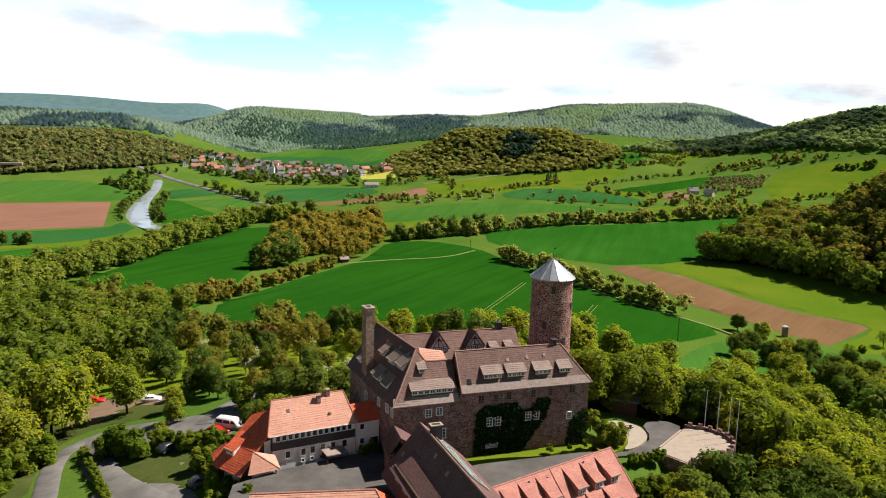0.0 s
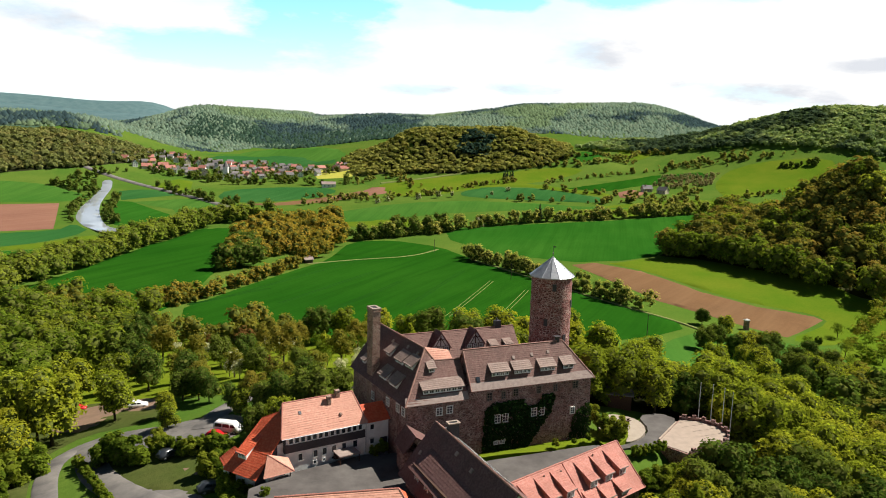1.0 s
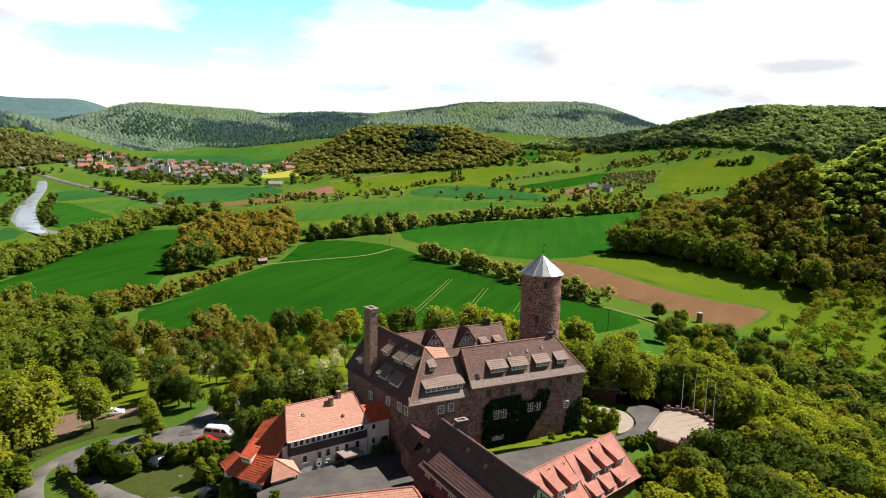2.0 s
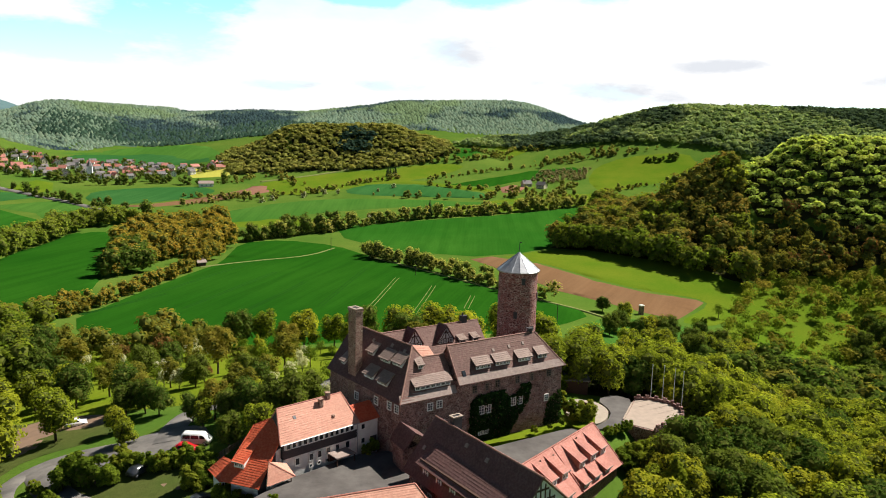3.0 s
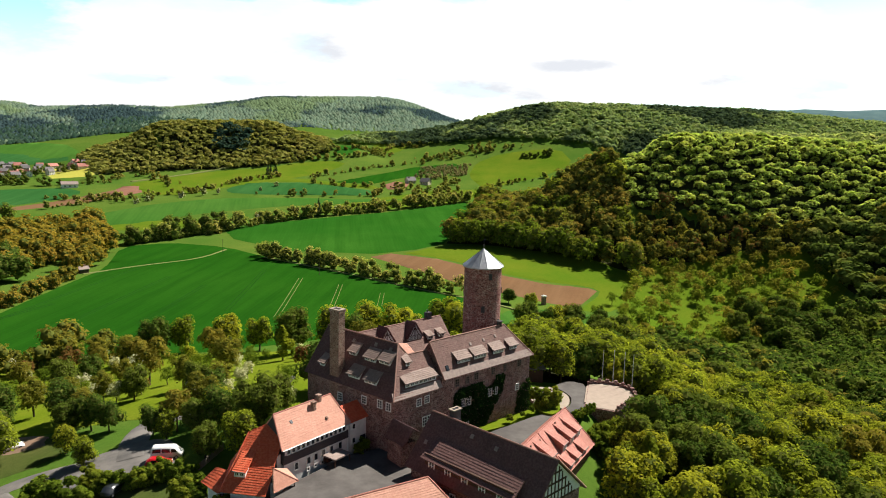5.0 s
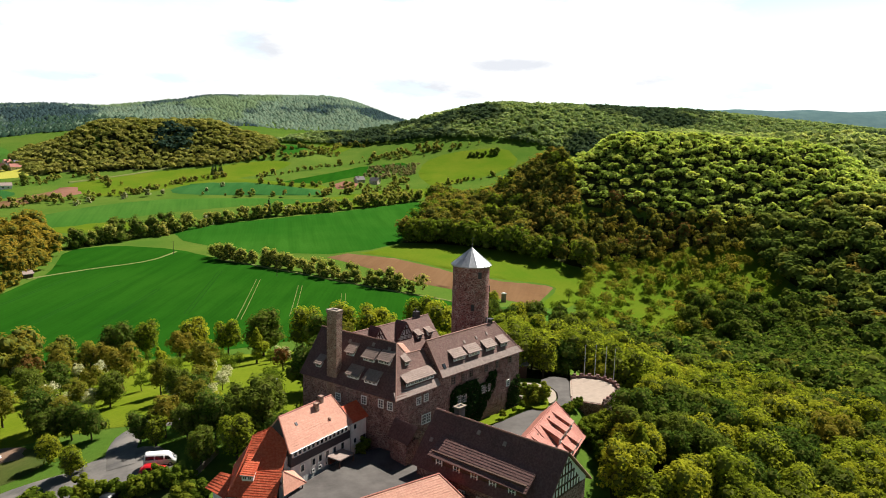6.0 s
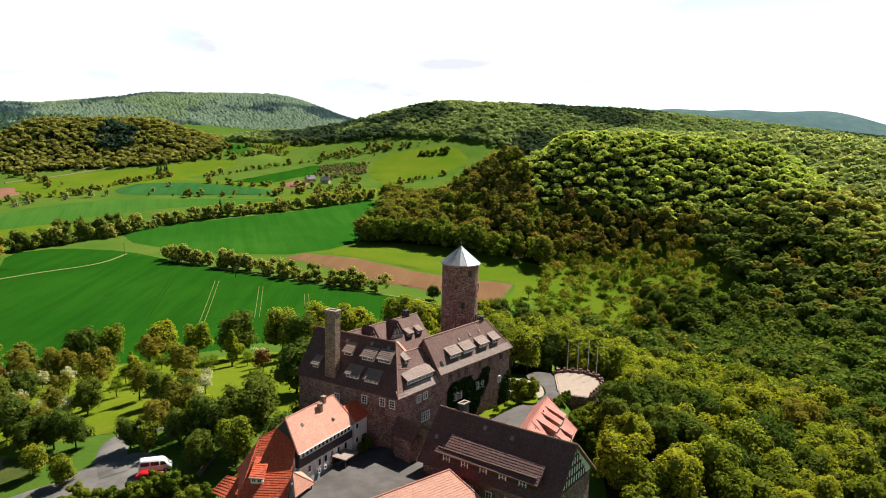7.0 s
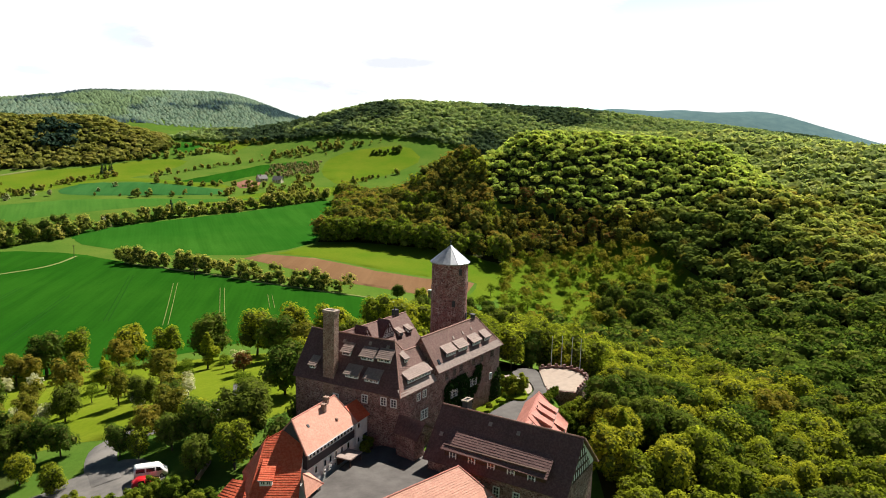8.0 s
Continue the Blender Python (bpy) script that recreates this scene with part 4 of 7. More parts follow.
for s in (-1, 1):
    brick6(bm, Vector((cc.x, cc.y, 18.56)) + D.u * s * 0.95, D.u * 0.2, D.n * 0.78, Vector((0, 0, 0.07)))
    brick6(bm, Vector((cc.x, cc.y, 18.56)) + D.n * s * 0.60, D.u * 0.75, D.n * 0.18, Vector((0, 0, 0.07)))
part("cap", bm, M_PAVING, stack, "pale stone rim")
bm = bmesh.new()
brick6(bm, (cc.x, cc.y, 18.51), D.u * 0.75, D.n * 0.42, Vector((0, 0, 0.015)))
part("flue", bm, M_SLATE, stack)

# ---------------------------------------------------------------- north range behind the inner court
N = Frame(-7.4, 120.1, 21.2, 7.45)
NZ, NR, NB = 6.5, 12.0, 4.6
NM = (NR - NZ) / NB
north_range = thing("castle_north_range", "brown-roofed castle range with half-timbered gable dormers facing the inner court", "castle", N(11, 0, -2))
bm = bmesh.new()
prism(bm, [N.xy(0, -NB + 0.5), N.xy(22.2, -NB + 0.5), N.xy(22.2, NB - 0.5), N.xy(0, NB - 0.5)], -8, NZ + 0.4)
face(bm, N(22.2, -NB + 0.5, NZ), N(22.2, NB - 0.5, NZ), N(22.2, 0, NR - 0.2))
part("wall", bm, M_HALL, north_range)
roof(north_range, M_ROOF, (N(-3, -NB, NZ), N(22.5, -NB, NZ), N(22.5, 0, NR), N(-3, 0, NR)), (N(22.5, NB, NZ), N(-3, NB, NZ), N(-3, 0, NR), N(22.5, 0, NR)))
ridge_line(north_range, (N(-3, 0, NR), N(22.5, 0, NR)))
NS = Frame(*N.xy(0, -NB), N.u.x, N.u.y)


def gable_dormer(parent, fr, a, width, b, z0, zs, za, back, roof_mat):
    """A half-timbered gable dormer: white infill, dark timbers, a steep little roof."""
    hw = width / 2
    bm = bmesh.new()
    fp = [fr(a - hw, b, z0), fr(a + hw, b, z0), fr(a + hw, b, zs), fr(a, b, za - 0.15), fr(a - hw, b, zs)]
    bp = [p + fr.n * back for p in fp]
    face(bm, *fp)
    for i in (1, 4):
        j = (i + 1) % 5
        face(bm, fp[i], fp[j], bp[j], bp[i])
    body = part("gable_dormer", bm, M_RENDER, parent)
    bm = bmesh.new()
    out = fr(a, b - 0.05, 0)
    for z in (z0 + 0.12, zs - 0.75, zs, zs + (za - zs) * 0.45):
        f = 1.0 if z <= zs else 1 - (z - zs) / (za - zs)
        brick6(bm, fr(a, b - 0.04, z), fr.u * hw * f, fr.n * 0.05, Vector((0, 0, 0.06)))
    for q in (-1, -0.34, 0.34, 1):
        brick6(bm, fr(a + q * (hw - 0.08), b - 0.035, (z0 + zs) / 2), fr.u * 0.055, fr.n * 0.045, Vector((0, 0, (zs - z0) / 2)))
    for s in (-1, 1):
        p, q = fr(a + s * hw, b - 0.05, zs), fr(a, b - 0.05, za - 0.15)
        d = q - p
        brick6(bm, (p + q) / 2, d / 2, fr.n * 0.055, d.cross(fr.n).normalized() * 0.08)
        p, q = fr(a + s * hw * 0.55, b - 0.045, zs), fr(a, b - 0.045, zs + (za - zs) * 0.62)
        d = q - p
        brick6(bm, (p + q) / 2, d / 2, fr.n * 0.04, d.cross(fr.n).normalized() * 0.05)
    brick6(bm, fr(a, b - 0.035, (zs + za) / 2 - 0.1), fr.u * 0.07, fr.n * 0.045, Vector((0, 0, (za - zs) / 2 - 0.1)))
    part("timber_frame", bm, M_BEAM, body, "dark half-timber beams")
    for q in (-0.67, 0, 0.67):
        window(body, fr(a + q * (hw - 0.12), b - 0.02, zs - 0.38), fr.u, -fr.n, hw * 0.42, 0.6, 2, 2)
    o = 0.22
    l, r, t = fr(a - hw - o, b - 0.25, zs - o * (za - zs) / hw), fr(a + hw + o, b - 0.25, zs - o * (za - zs) / hw), fr(a, b - 0.25, za)
    k = fr.n * (back + 0.25)
    roof(body, roof_mat, (l + k, l, t, t + k), (r, r + k, t + k, t), name="dormer_roof")
    return body


gable_dormer(north_range, NS, 7.3, 3.5, 2.3, NZ + 1.4, 10.0, 12.6, 2.3, M_ROOF_DARK)
gable_dormer(north_range, NS, 13.9, 3.5, 2.3, NZ + 1.4, 10.0, 12.5, 2.3, M_ROOF_DARK)
for a in (17.4, 20.3):
    dormer(north_range, NS, a, 1.7, 1.9, NZ, NM, 0.9, 1, out=0.4, wall=M_WHITE)
bm = bmesh.new()
brick6(bm, N(19.4, 0.2, 12.3), N.u * 0.55, N.n * 0.45, Vector((0, 0, 0.75)))
tube(bm, N(19.2, 0.2, 13.0), N(19.2, 0.2, 13.6), 0.14, 0.12, 8)
part("chimney", bm, M_SLATE, north_range, "small dark slate-clad chimney")

# low red tiled link inside the court, and the east curtain wall beside the tower
link = thing("court_link", "small red-tiled link roof inside the castle court", "building", W(7, 9, 5))
bm = bmesh.new()
prism(bm, [W.xy(7.2, 6.8), W.xy(10.6, 6.8), W.xy(10.6, 11.2), W.xy(7.2, 11.2)], -3, 10.0)
part("wall", bm, M_RENDER, link)
roof(link, M_SALMON, (W(6.9, 6.6, 10.0), W(11.0, 6.6, 10.0), W(10.6, 9.0, 11.9), W(6.6, 9.0, 12.7)), (W(11.0, 11.4, 10.0), W(6.6, 11.4, 10.0), W(6.6, 9.0, 12.7), W(10.6, 9.0, 11.9)))
curtain = thing("curtain_wall", "stone curtain wall between the tower and the hall", "wall", (22, 116, -2))
bm = bmesh.new()
brick6(bm, (20.5, 116.2, 2.5), Vector((0.5, 0.17, 0)), Vector((-1.4, 4.2, 0)), Vector((0, 0, 7)))
part("wall", bm, M_HALL, curtain)

# ---------------------------------------------------------------- round tower
TX, TY, TR = 19.0, 120.45, 3.42
tower = thing("castle_tower", "round red-brown stone keep with a conical sheet-metal roof", "tower", (TX, TY, -3))
bm = bmesh.new()
rings, seg = [], 64
for i in range(57):
    z = -6 + 28.9 * i / 56
    r = TR + 0.10 * (1 - i / 56)
    if abs(z - 17.6) < 0.3:
        r += 0.10
    rings.append([bm.verts.new((TX + (r + random.uniform(-0.035, 0.035)) * math.cos(2 * math.pi * k / seg), TY + (r + random.uniform(-0.035, 0.035)) * math.sin(2 * math.pi * k / seg), z + random.uniform(-0.03, 0.03))) for k in range(seg)])
for p, q in zip(rings, rings[1:]):
    for k in range(seg):
        bm.faces.new((p[k], p[(k + 1) % seg], q[(k + 1) % seg], q[k]))
part("shaft", bm, M_TOWER, tower, smooth=True)
bm = bmesh.new()
n = 16
apex_v = bm.verts.new((TX, TY, 25.95))
rim = [bm.verts.new((TX + 3.86 * math.cos(2 * math.pi * (k + 0.3) / n), TY + 3.86 * math.sin(2 * math.pi * (k + 0.3) / n), 22.75)) for k in range(n)]
low = [bm.verts.new((TX + 3.80 * math.cos(2 * math.pi * (k + 0.3) / n), TY + 3.80 * math.sin(2 * math.pi * (k + 0.3) / n), 22.58)) for k in range(n)]
for k in range(n):
    bm.faces.new((rim[k], rim[(k + 1) % n], apex_v))
    bm.faces.new((low[k], low[(k + 1) % n], rim[(k + 1) % n], rim[k]))
bm.faces.new(low)
cone = part("cone_roof", bm, M_ZINC, tower, "grey sheet-metal cone roof with standing seams")
bm = bmesh.new()
for k in range(n):
    t = 2 * math.pi * (k + 0.3) / n
    tube(bm, (TX + 3.86 * math.cos(t), TY + 3.86 * math.sin(t), 22.77), (TX, TY, 25.98), 0.035, 0.02, 4)
part("seam", bm, M_ZINC, cone)
bm = bmesh.new()
tube(bm, (TX, TY, 25.8), (TX, TY, 27.9), 0.05, 0.02, 6)
bmesh.ops.create_icosphere(bm, subdivisions=1, radius=0.14, matrix=Matrix.Translation((TX, TY, 26.5)))
brick6(bm, (TX + 0.2, TY, 27.6), (0.22, 0, 0), (0, 0.01, 0), (0, 0, 0.09))
part("finial", bm, M_METAL, tower, "thin weather vane")
for t, z in ((-1.65, 21.2), (-0.5, 18.2), (-1.0, 12.5), (-2.0, 15.2)):
    bm = bmesh.new()
    d = Vector((math.cos(t), math.sin(t), 0))
    brick6(bm, Vector((TX, TY, z)) + d * (TR + 0.02), Vector((-d.y, d.x, 0)) * 0.32, d * 0.12, Vector((0, 0, 0.6)))
    part("slit_window", bm, M_SLATE, tower)

# ---------------------------------------------------------------- white courtyard house with the salmon roof
C = Frame(-23.4, 97.4, 15.0, 8.0)
CZ, CR = 3.1, 7.1
CM = (CR - CZ) / 3.5
white_house = thing("white_house", "long white-rendered house with slate band and salmon tiled roof", "house", C(8, 3.5, -2))
bm = bmesh.new()
prism(bm, [C.xy(0.8, 0.55), C.xy(13.2, 0.55), C.xy(13.2, 6.4), C.xy(1.6, 6.4)], -5, CZ + 0.35)
part("wall", bm, M_RENDER, white_house)
bm = bmesh.new()
prism(bm, [C.xy(13.2, 0.35), C.xy(17.1, 0.35), C.xy(17.1, 6), C.xy(13.2, 6)], -5, CZ - 0.05)
part("wall", bm, M_RENDER, white_house)
bm = bmesh.new()
face(bm, C(0.85, 0.4, CZ), C(1.5, 6.6, CZ), C(1.5, 3.5, CR - 0.15))
prism(bm, [C.xy(0.6, 0.35), C.xy(13.25, 0.35), C.xy(13.25, 0.6), C.xy(0.6, 0.6)], 0.75, 1.95)
prism(bm, [C.xy(0.6, 0.35), C.xy(0.8, 0.35), C.xy(1.6, 6.5), C.xy(1.4, 6.5)], 0.75, CZ + 0.2)
part("slate_band", bm, M_SLATE, white_house, "dark slate-hung upper wall band")
cl, cr = C(1.44, 3.5, CR), C(12.4, 3.5, CR)
roof(white_house, M_SALMON, (C(0, 0, CZ), C(13.6, 0, CZ), C(12.4, 3.5, CR), cl), (C(12.4, 7, CZ), C(1.4, 7, CZ), cl, cr))
roof(white_house, M_RED, (C(13.3, -0.05, CZ - 0.02), C(17.2, -0.05, CZ - 0.02), C(17.0, 2.3, CZ + 2.1), C(12.9, 2.3, CZ + 2.1)), label="red tiled lower link roof")
ridge_line(white_house, (cl, cr), (C(13.35, 0.3, CZ + 0.4), cr), (C(0, 0, CZ + 0.1), cl), material=M_PINK, r=0.12)
for i in range(13):
    window(white_house, C(1.6 + i * 0.9, 0.52, 2.42), C.u, -C.n, 0.70, 0.84, 1, 1)
for a, z, w, h in ((3.0, -0.2, 0.75, 1.1), (5.3, -0.15, 0.75, 1.1), (6.7, -0.1, 0.75, 1.1), (8.2, -0.05, 0.8, 1.15), (9.8, 0.0, 0.75, 1.1), (11.6, 0.0, 0.8, 1.15), (5.2, -1.45, 0.5, 0.5), (6.6, -1.4, 0.5, 0.5), (8.0, -1.4, 0.5, 0.5)):
    window(white_house, C(a, 0.52, z), C.u, -C.n, w, h, 1, 1)
for z in (2.2, -0.05):
    window(white_house, C(14.3, 0.33, z), C.u, -C.n, 0.75, 0.9, 1, 1)
bm = bmesh.new()
brick6(bm, C(16.3, 0.33, -0.9), C.u * 0.6, C.n * 0.05, Vector((0, 0, 1.1)))
part("door", bm, M_SLATE, white_house, "dark entrance door")
for a, b, h in ((8.3, 2.7, 1.2), (9.9, 3.3, 1.0)):
    bm = bmesh.new()
    z = CZ + b * CM
    brick6(bm, C(a, b, z + h / 2 - 0.2), C.u * 0.3, C.n * 0.3, Vector((0, 0, h / 2)))
    brick6(bm, C(a, b, z + h - 0.17), C.u * 0.36, C.n * 0.36, Vector((0, 0, 0.05)))
    part("chimney", bm, M_CHIM, white_house, "short brick chimney")
bm = bmesh.new()
bmesh.ops.create_icosphere(bm, subdivisions=2, radius=0.28, matrix=Matrix.Translation(C(9.6, 1.3, CZ + 1.3 * CM + 0.1)))
part("roof_vent", bm, M_CHIM, white_house)
bm = bmesh.new()
brick6(bm, C(3.6, 2.2, CZ + 2.2 * CM + 0.08), C.u * 0.2, (C.n + Vector((0, 0, CM))).normalized() * 0.25, (Vector((0, 0, 1)) - C.n * CM).normalized() * 0.05)
part("skylight", bm, M_METAL, white_house)
bm = bmesh.new()
tube(bm, C(0.1, -0.1, CZ - 0.02), C(13.4, -0.1, CZ - 0.02), 0.07, 0.07, 6)
part("gutter", bm, M_ZINC, white_house)
bm = bmesh.new()
tube(bm, C(13.3, 0.3, CZ - 0.05), C(13.3, 0.3, YARD), 0.05, 0.05, 6)
part("downpipe", bm, M_ZINC, white_house)

# entrance canopy, an open dark shelter on posts
canopy = thing("entrance_canopy", "small flat-roofed timber shelter before the white house", "shelter", C(9.3, -1, YARD))
bm = bmesh.new()
ca = C(9.6, -0.9, -0.35)
brick6(bm, ca, C.u * 1.65, C.n * 1.25, Vector((0, 0, 0.09)))
part("canopy_roof", bm, M_LIP, canopy, "weathered pale sheet roof")
for i in (-1, 1):
    for j in (-1, 1):
        bm = bmesh.new()
        p = ca + C.u * 1.5 * i + C.n * 1.1 * j
        brick6(bm, (p.x, p.y, (YARD - 0.44) / 2), C.u * 0.07, C.n * 0.07, Vector((0, 0, (-0.44 - YARD) / 2)))
        part("post", bm, M_BEAM, canopy)
bm = bmesh.new()
brick6(bm, ca + C.n * 1.0 + Vector((0, 0, -0.7)), C.u * 1.4, C.n * 0.05, Vector((0, 0, 0.55)))
part("back_panel", bm, M_BEAM, canopy)

# ---------------------------------------------------------------- red-roofed annex stepping down from the white house
annex = thing("red_roofed_annex", "low annex under long bright red tiled roofs", "house", (-26, 98, -3))
P1, P2, P3, P4 = Vector((-26.9, 102.9, 4.25)), Vector((-22.8, 99.4, 4.35)), Vector((-26.4, 94.0, -1.25)), Vector((-31.6, 98.1, -1.5))
P5 = Vector((-24.4, 102.4, 5.3))
bm = bmesh.new()
prism(bm, [(-25.3, 95.8), (-23.0, 98.6), (-24.4, 102.2), (-28.2, 103.6), (-30.1, 99.1)], -6, -0.75)
prism(bm, [(-24.0, 97.8), (-22.9, 99.2), (-24.4, 102.0), (-26.6, 101.9)], -0.75, 2.2)
part("wall", bm, M_RENDER, annex)
bm = bmesh.new()
face(bm, P2 + Vector((-0.1, 0.1, -0.2)), P3 + Vector((-0.1, 0.1, -0.2)), Vector((P3.x - 0.1, P3.y + 0.1, -5)), Vector((P2.x - 0.1, P2.y + 0.1, -5)))
part("side_wall", bm, M_SLATE, annex, "dark slate-hung side wall")
roof(annex, M_RED, (P4, P3, P2, P1), (P1, P2, P5, P5), (Vector((-28.9, 106.0, -1.0)), P4, P1, Vector((-25.6, 104.6, 4.1))), step=0.34)
ridge_line(annex, (P4, P1), (P1, P5), material=M_RED, r=0.1)
AX = Frame(P3.x, P3.y, *(P4 - P3).xy)
AX.n = -AX.n if (P1 - P3).dot(AX.n) < 0 else AX.n
dormer(annex, AX, 4.6, 2.0, 1.7, -1.35, 0.86, 1.0, 2, k=0.5, roof_mat=M_RED, out=0.35, wall=M_RENDER)
pa, pr, pl = Vector((-25.0, 95.5, 1.85)), Vector((-21.4, 96.3, -0.95)), Vector((-25.3, 93.9, -0.95))
roof(annex, M_SALMON, (pl, pr, pa, pa), (pr, Vector((-22.6, 98.2, 0.2)), pa, pa), name="porch_roof", label="salmon tiled hipped porch roof")
ridge_line(annex, (pr, pa), material=M_PINK, r=0.1)
bm = bmesh.new()
brick6(bm, (-22.0, 96.2, -1.6), (0.07, 0, 0), (0, 0.07, 0), (0, 0, 0.9))
part("post", bm, M_BEAM, annex)
bm = bmesh.new()
prism(bm, [(-24.9, 95.0), (-22.9, 96.3), (-23.6, 97.4), (-25.4, 96.4)], -4, -0.6)
part("porch_wall", bm, M_RENDER, annex)
sl, sr = Vector((-33.4, 104.0, -1.9)), Vector((-31.2, 103.9, -0.6))
small = thing("gate_lodge", "small white lodge with a red tiled hipped roof", "house", (-31, 101.5, -4))
bm = bmesh.new()
prism(bm, [(-32.6, 102.6), (-31.2, 100.6), (-29.0, 101.2), (-29.6, 103.6)], -7, -2.5)
part("wall", bm, M_RENDER, small)
roof(small, M_RED, (Vector((-33.4, 103.8, -2.4)), Vector((-31.7, 100.2, -2.7)), Vector((-29.2, 102.0, -0.9)), sr), (Vector((-31.7, 100.2, -2.7)), Vector((-28.2, 100.4, -2.2)), Vector((-29.2, 102.0, -0.9)), Vector((-29.2, 102.0, -0.9))), (Vector((-29.8, 105.8, -2.4)), Vector((-33.4, 103.8, -2.4)), sr, Vector((-29.2, 102.0, -0.9))), step=0.42)
window(small, (-31.0, 100.62, -3.4), (1, 0.15, 0), (0.15, -1, 0), 0.8, 0.8, 2, 1)

# ---------------------------------------------------------------- dark half-timbered wing with the long dormer
A = Frame(-2.0 - 0.933 * 5.5, 95.0 - 0.36 * 5.5, 0.36, -0.933)
A.n = -A.n if A.n.x < 0 else A.n
AZ, AR = 0.2, 6.9
AM = (AR - AZ) / 5.5
wing = thing("timbered_wing", "dark-roofed half-timbered wing with a long shed dormer", "house", A(10, 5, -3))
AL = 22.2
bm = bmesh.new()
prism(bm, [A.xy(0.4, 1.0), A.xy(AL - 0.4, 1.0), A.xy(AL - 0.4, 11), A.xy(0.4, 11)], -8, AZ + 1.1)
part("wall", bm, M_HALL, wing)
bm = bmesh.new()
for q in (0.45, AL - 0.45):
    face(bm, A(q, 0.9, AZ + 1.0), A(q, 11.2, AZ + 1.0), A(q, 11.2, AZ + 1.4), A(q, 5.5, AR - 0.2))
part("gable", bm, M_RENDER, wing, "white infill of the timbered gable")
bm = bmesh.new()
for z in (AZ + 1.05, AZ + 2.3, AZ + 3.6, AZ + 4.9):
    hw = (AR - z) / AM - 0.15
    brick6(bm, A(AL - 0.42, 5.5, z), A.u * 0.06, A.n * hw, Vector((0, 0, 0.11)))
for i in range(-6, 7):
    h = AR - AZ - 1.0 - abs(i) * 0.75 * AM - 0.2
    if h > 0.3:
        brick6(bm, A(AL - 0.42, 5.5 + i * 0.75, AZ + 1.0 + h / 2), A.u * 0.055, A.n * 0.08, Vector((0, 0, h / 2)))
part("timber_frame", bm, M_BEAM, wing, "dark gable timbers")
a0, a1, a2, a3 = A(0, 0, AZ), A(AL, 0, AZ), A(AL, 5.5, AR), A(0, 5.5, AR)
b0, b1 = A(0, 12.0, AZ + 0.9), A(AL, 12.0, AZ + 0.9)
roof(wing, M_ROOF_DARK, (a0, a1, a2, a3), (b1, b0, a3, a2), step=0.4)
ridge_line(wing, (a3, a2), (a3, b0), (a2, b1))
# the long dormer: its own wall, windows and flatter roof
bm = bmesh.new()
prism(bm, [A.xy(3.2, 0.9), A.xy(18.8, 0.9), A.xy(18.8, 4), A.xy(3.2, 4)], AZ - 0.5, 2.9)
long_dormer = part("dormer", bm, M_BEAM, wing, "dark boarded long dormer")
roof(long_dormer, M_ROOF_DARK, (A(2.8, 0.3, 2.35), A(19.2, 0.3, 2.15), A(19.0, 3.75, 4.55), A(3.1, 3.75, 4.7)), name="dormer_roof", step=0.4)
for i in range(5):
    window(long_dormer, A(4.6 + i * 3.05, 0.87, 1.5), A.u, -A.n, 1.0, 1.2, 2, 2)
for i in range(5):
    window(wing, A(5.5 + i * 3.05, 0.97, -2.0), A.u, -A.n, 0.9, 1.5, 2, 3)
bm = bmesh.new()
brick6(bm, A(3.6, 6.4, 6.9), A.u * 0.45, A.n * 0.7, Vector((0, 0, 1.0)))
stack = part("chimney", bm, M_SLATE, wing, "dark square chimney")
bm = bmesh.new()
for s in (-1, 1):
    brick6(bm, A(3.6, 6.4, 7.97) + A.u * s * 0.42, A.u * 0.14, A.n * 0.86, Vector((0, 0, 0.07)))
    brick6(bm, A(3.6, 6.4, 7.97) + A.n * s * 0.72, A.u * 0.28, A.n * 0.14, Vector((0, 0, 0.07)))
part("cap", bm, M_PAVING, stack, "pale stone rim")
for a, b in ((8.5, 4.6), (13.0, 4.4), (1.6, 2.6)):
    bm = bmesh.new()
    brick6(bm, A(a, b, AZ + b * AM + 0.12), A.u * 0.25, (A.n + Vector((0, 0, AM))).normalized() * 0.3, (Vector((0, 0, 1)) - A.n * AM).normalized() * 0.1)
    part("roof_hatch", bm, M_LIP, wing)
glazing = part("glazed_roof", bmesh.new(), M_GLASS, wing, "glazed strip with a pale grid of bars")
bm = bmesh.new()
GM = (AR - AZ - 0.9) / 6.5
gn = Vector((A.n.x * GM, A.n.y * GM, 1)).normalized()
gs = (A.n - Vector((0, 0, GM))).normalized()
gc = A(9.0, 7.5, AR - 2.0 * GM) + gn * 0.12
brick6(bm, gc, A.u * 6.5, gs * 1.7, gn * 0.03)
bm.to_mesh(glazing.data)
bm.free()
for i in range(12):
    bm = bmesh.new()
    brick6(bm, gc + A.u * (-6.5 + 13 * i / 11) + gn * 0.05, A.u * 0.06, gs * 1.75, gn * 0.04)
    part("glazing_bar", bm, M_WHITE, glazing)
for i in range(4):
    bm = bmesh.new()
    brick6(bm, gc + gs * (-1.7 + 3.4 * i / 3) + gn * 0.045, A.u * 6.5, gs * 0.05, gn * 0.03)
    part("glazing_bar", bm, M_WHITE, glazing)
gate = thing("gate_passage", "low stone gate passage with a dark tiled roof", "building", (-5.5, 97.5, -2))
bm = bmesh.new()
prism(bm, [(-6.4, 96.0), (-3.8, 97.0), (-5.0, 100.4), (-7.2, 99.6)], -4, 1.8)
part("wall", bm, M_HALL, gate)
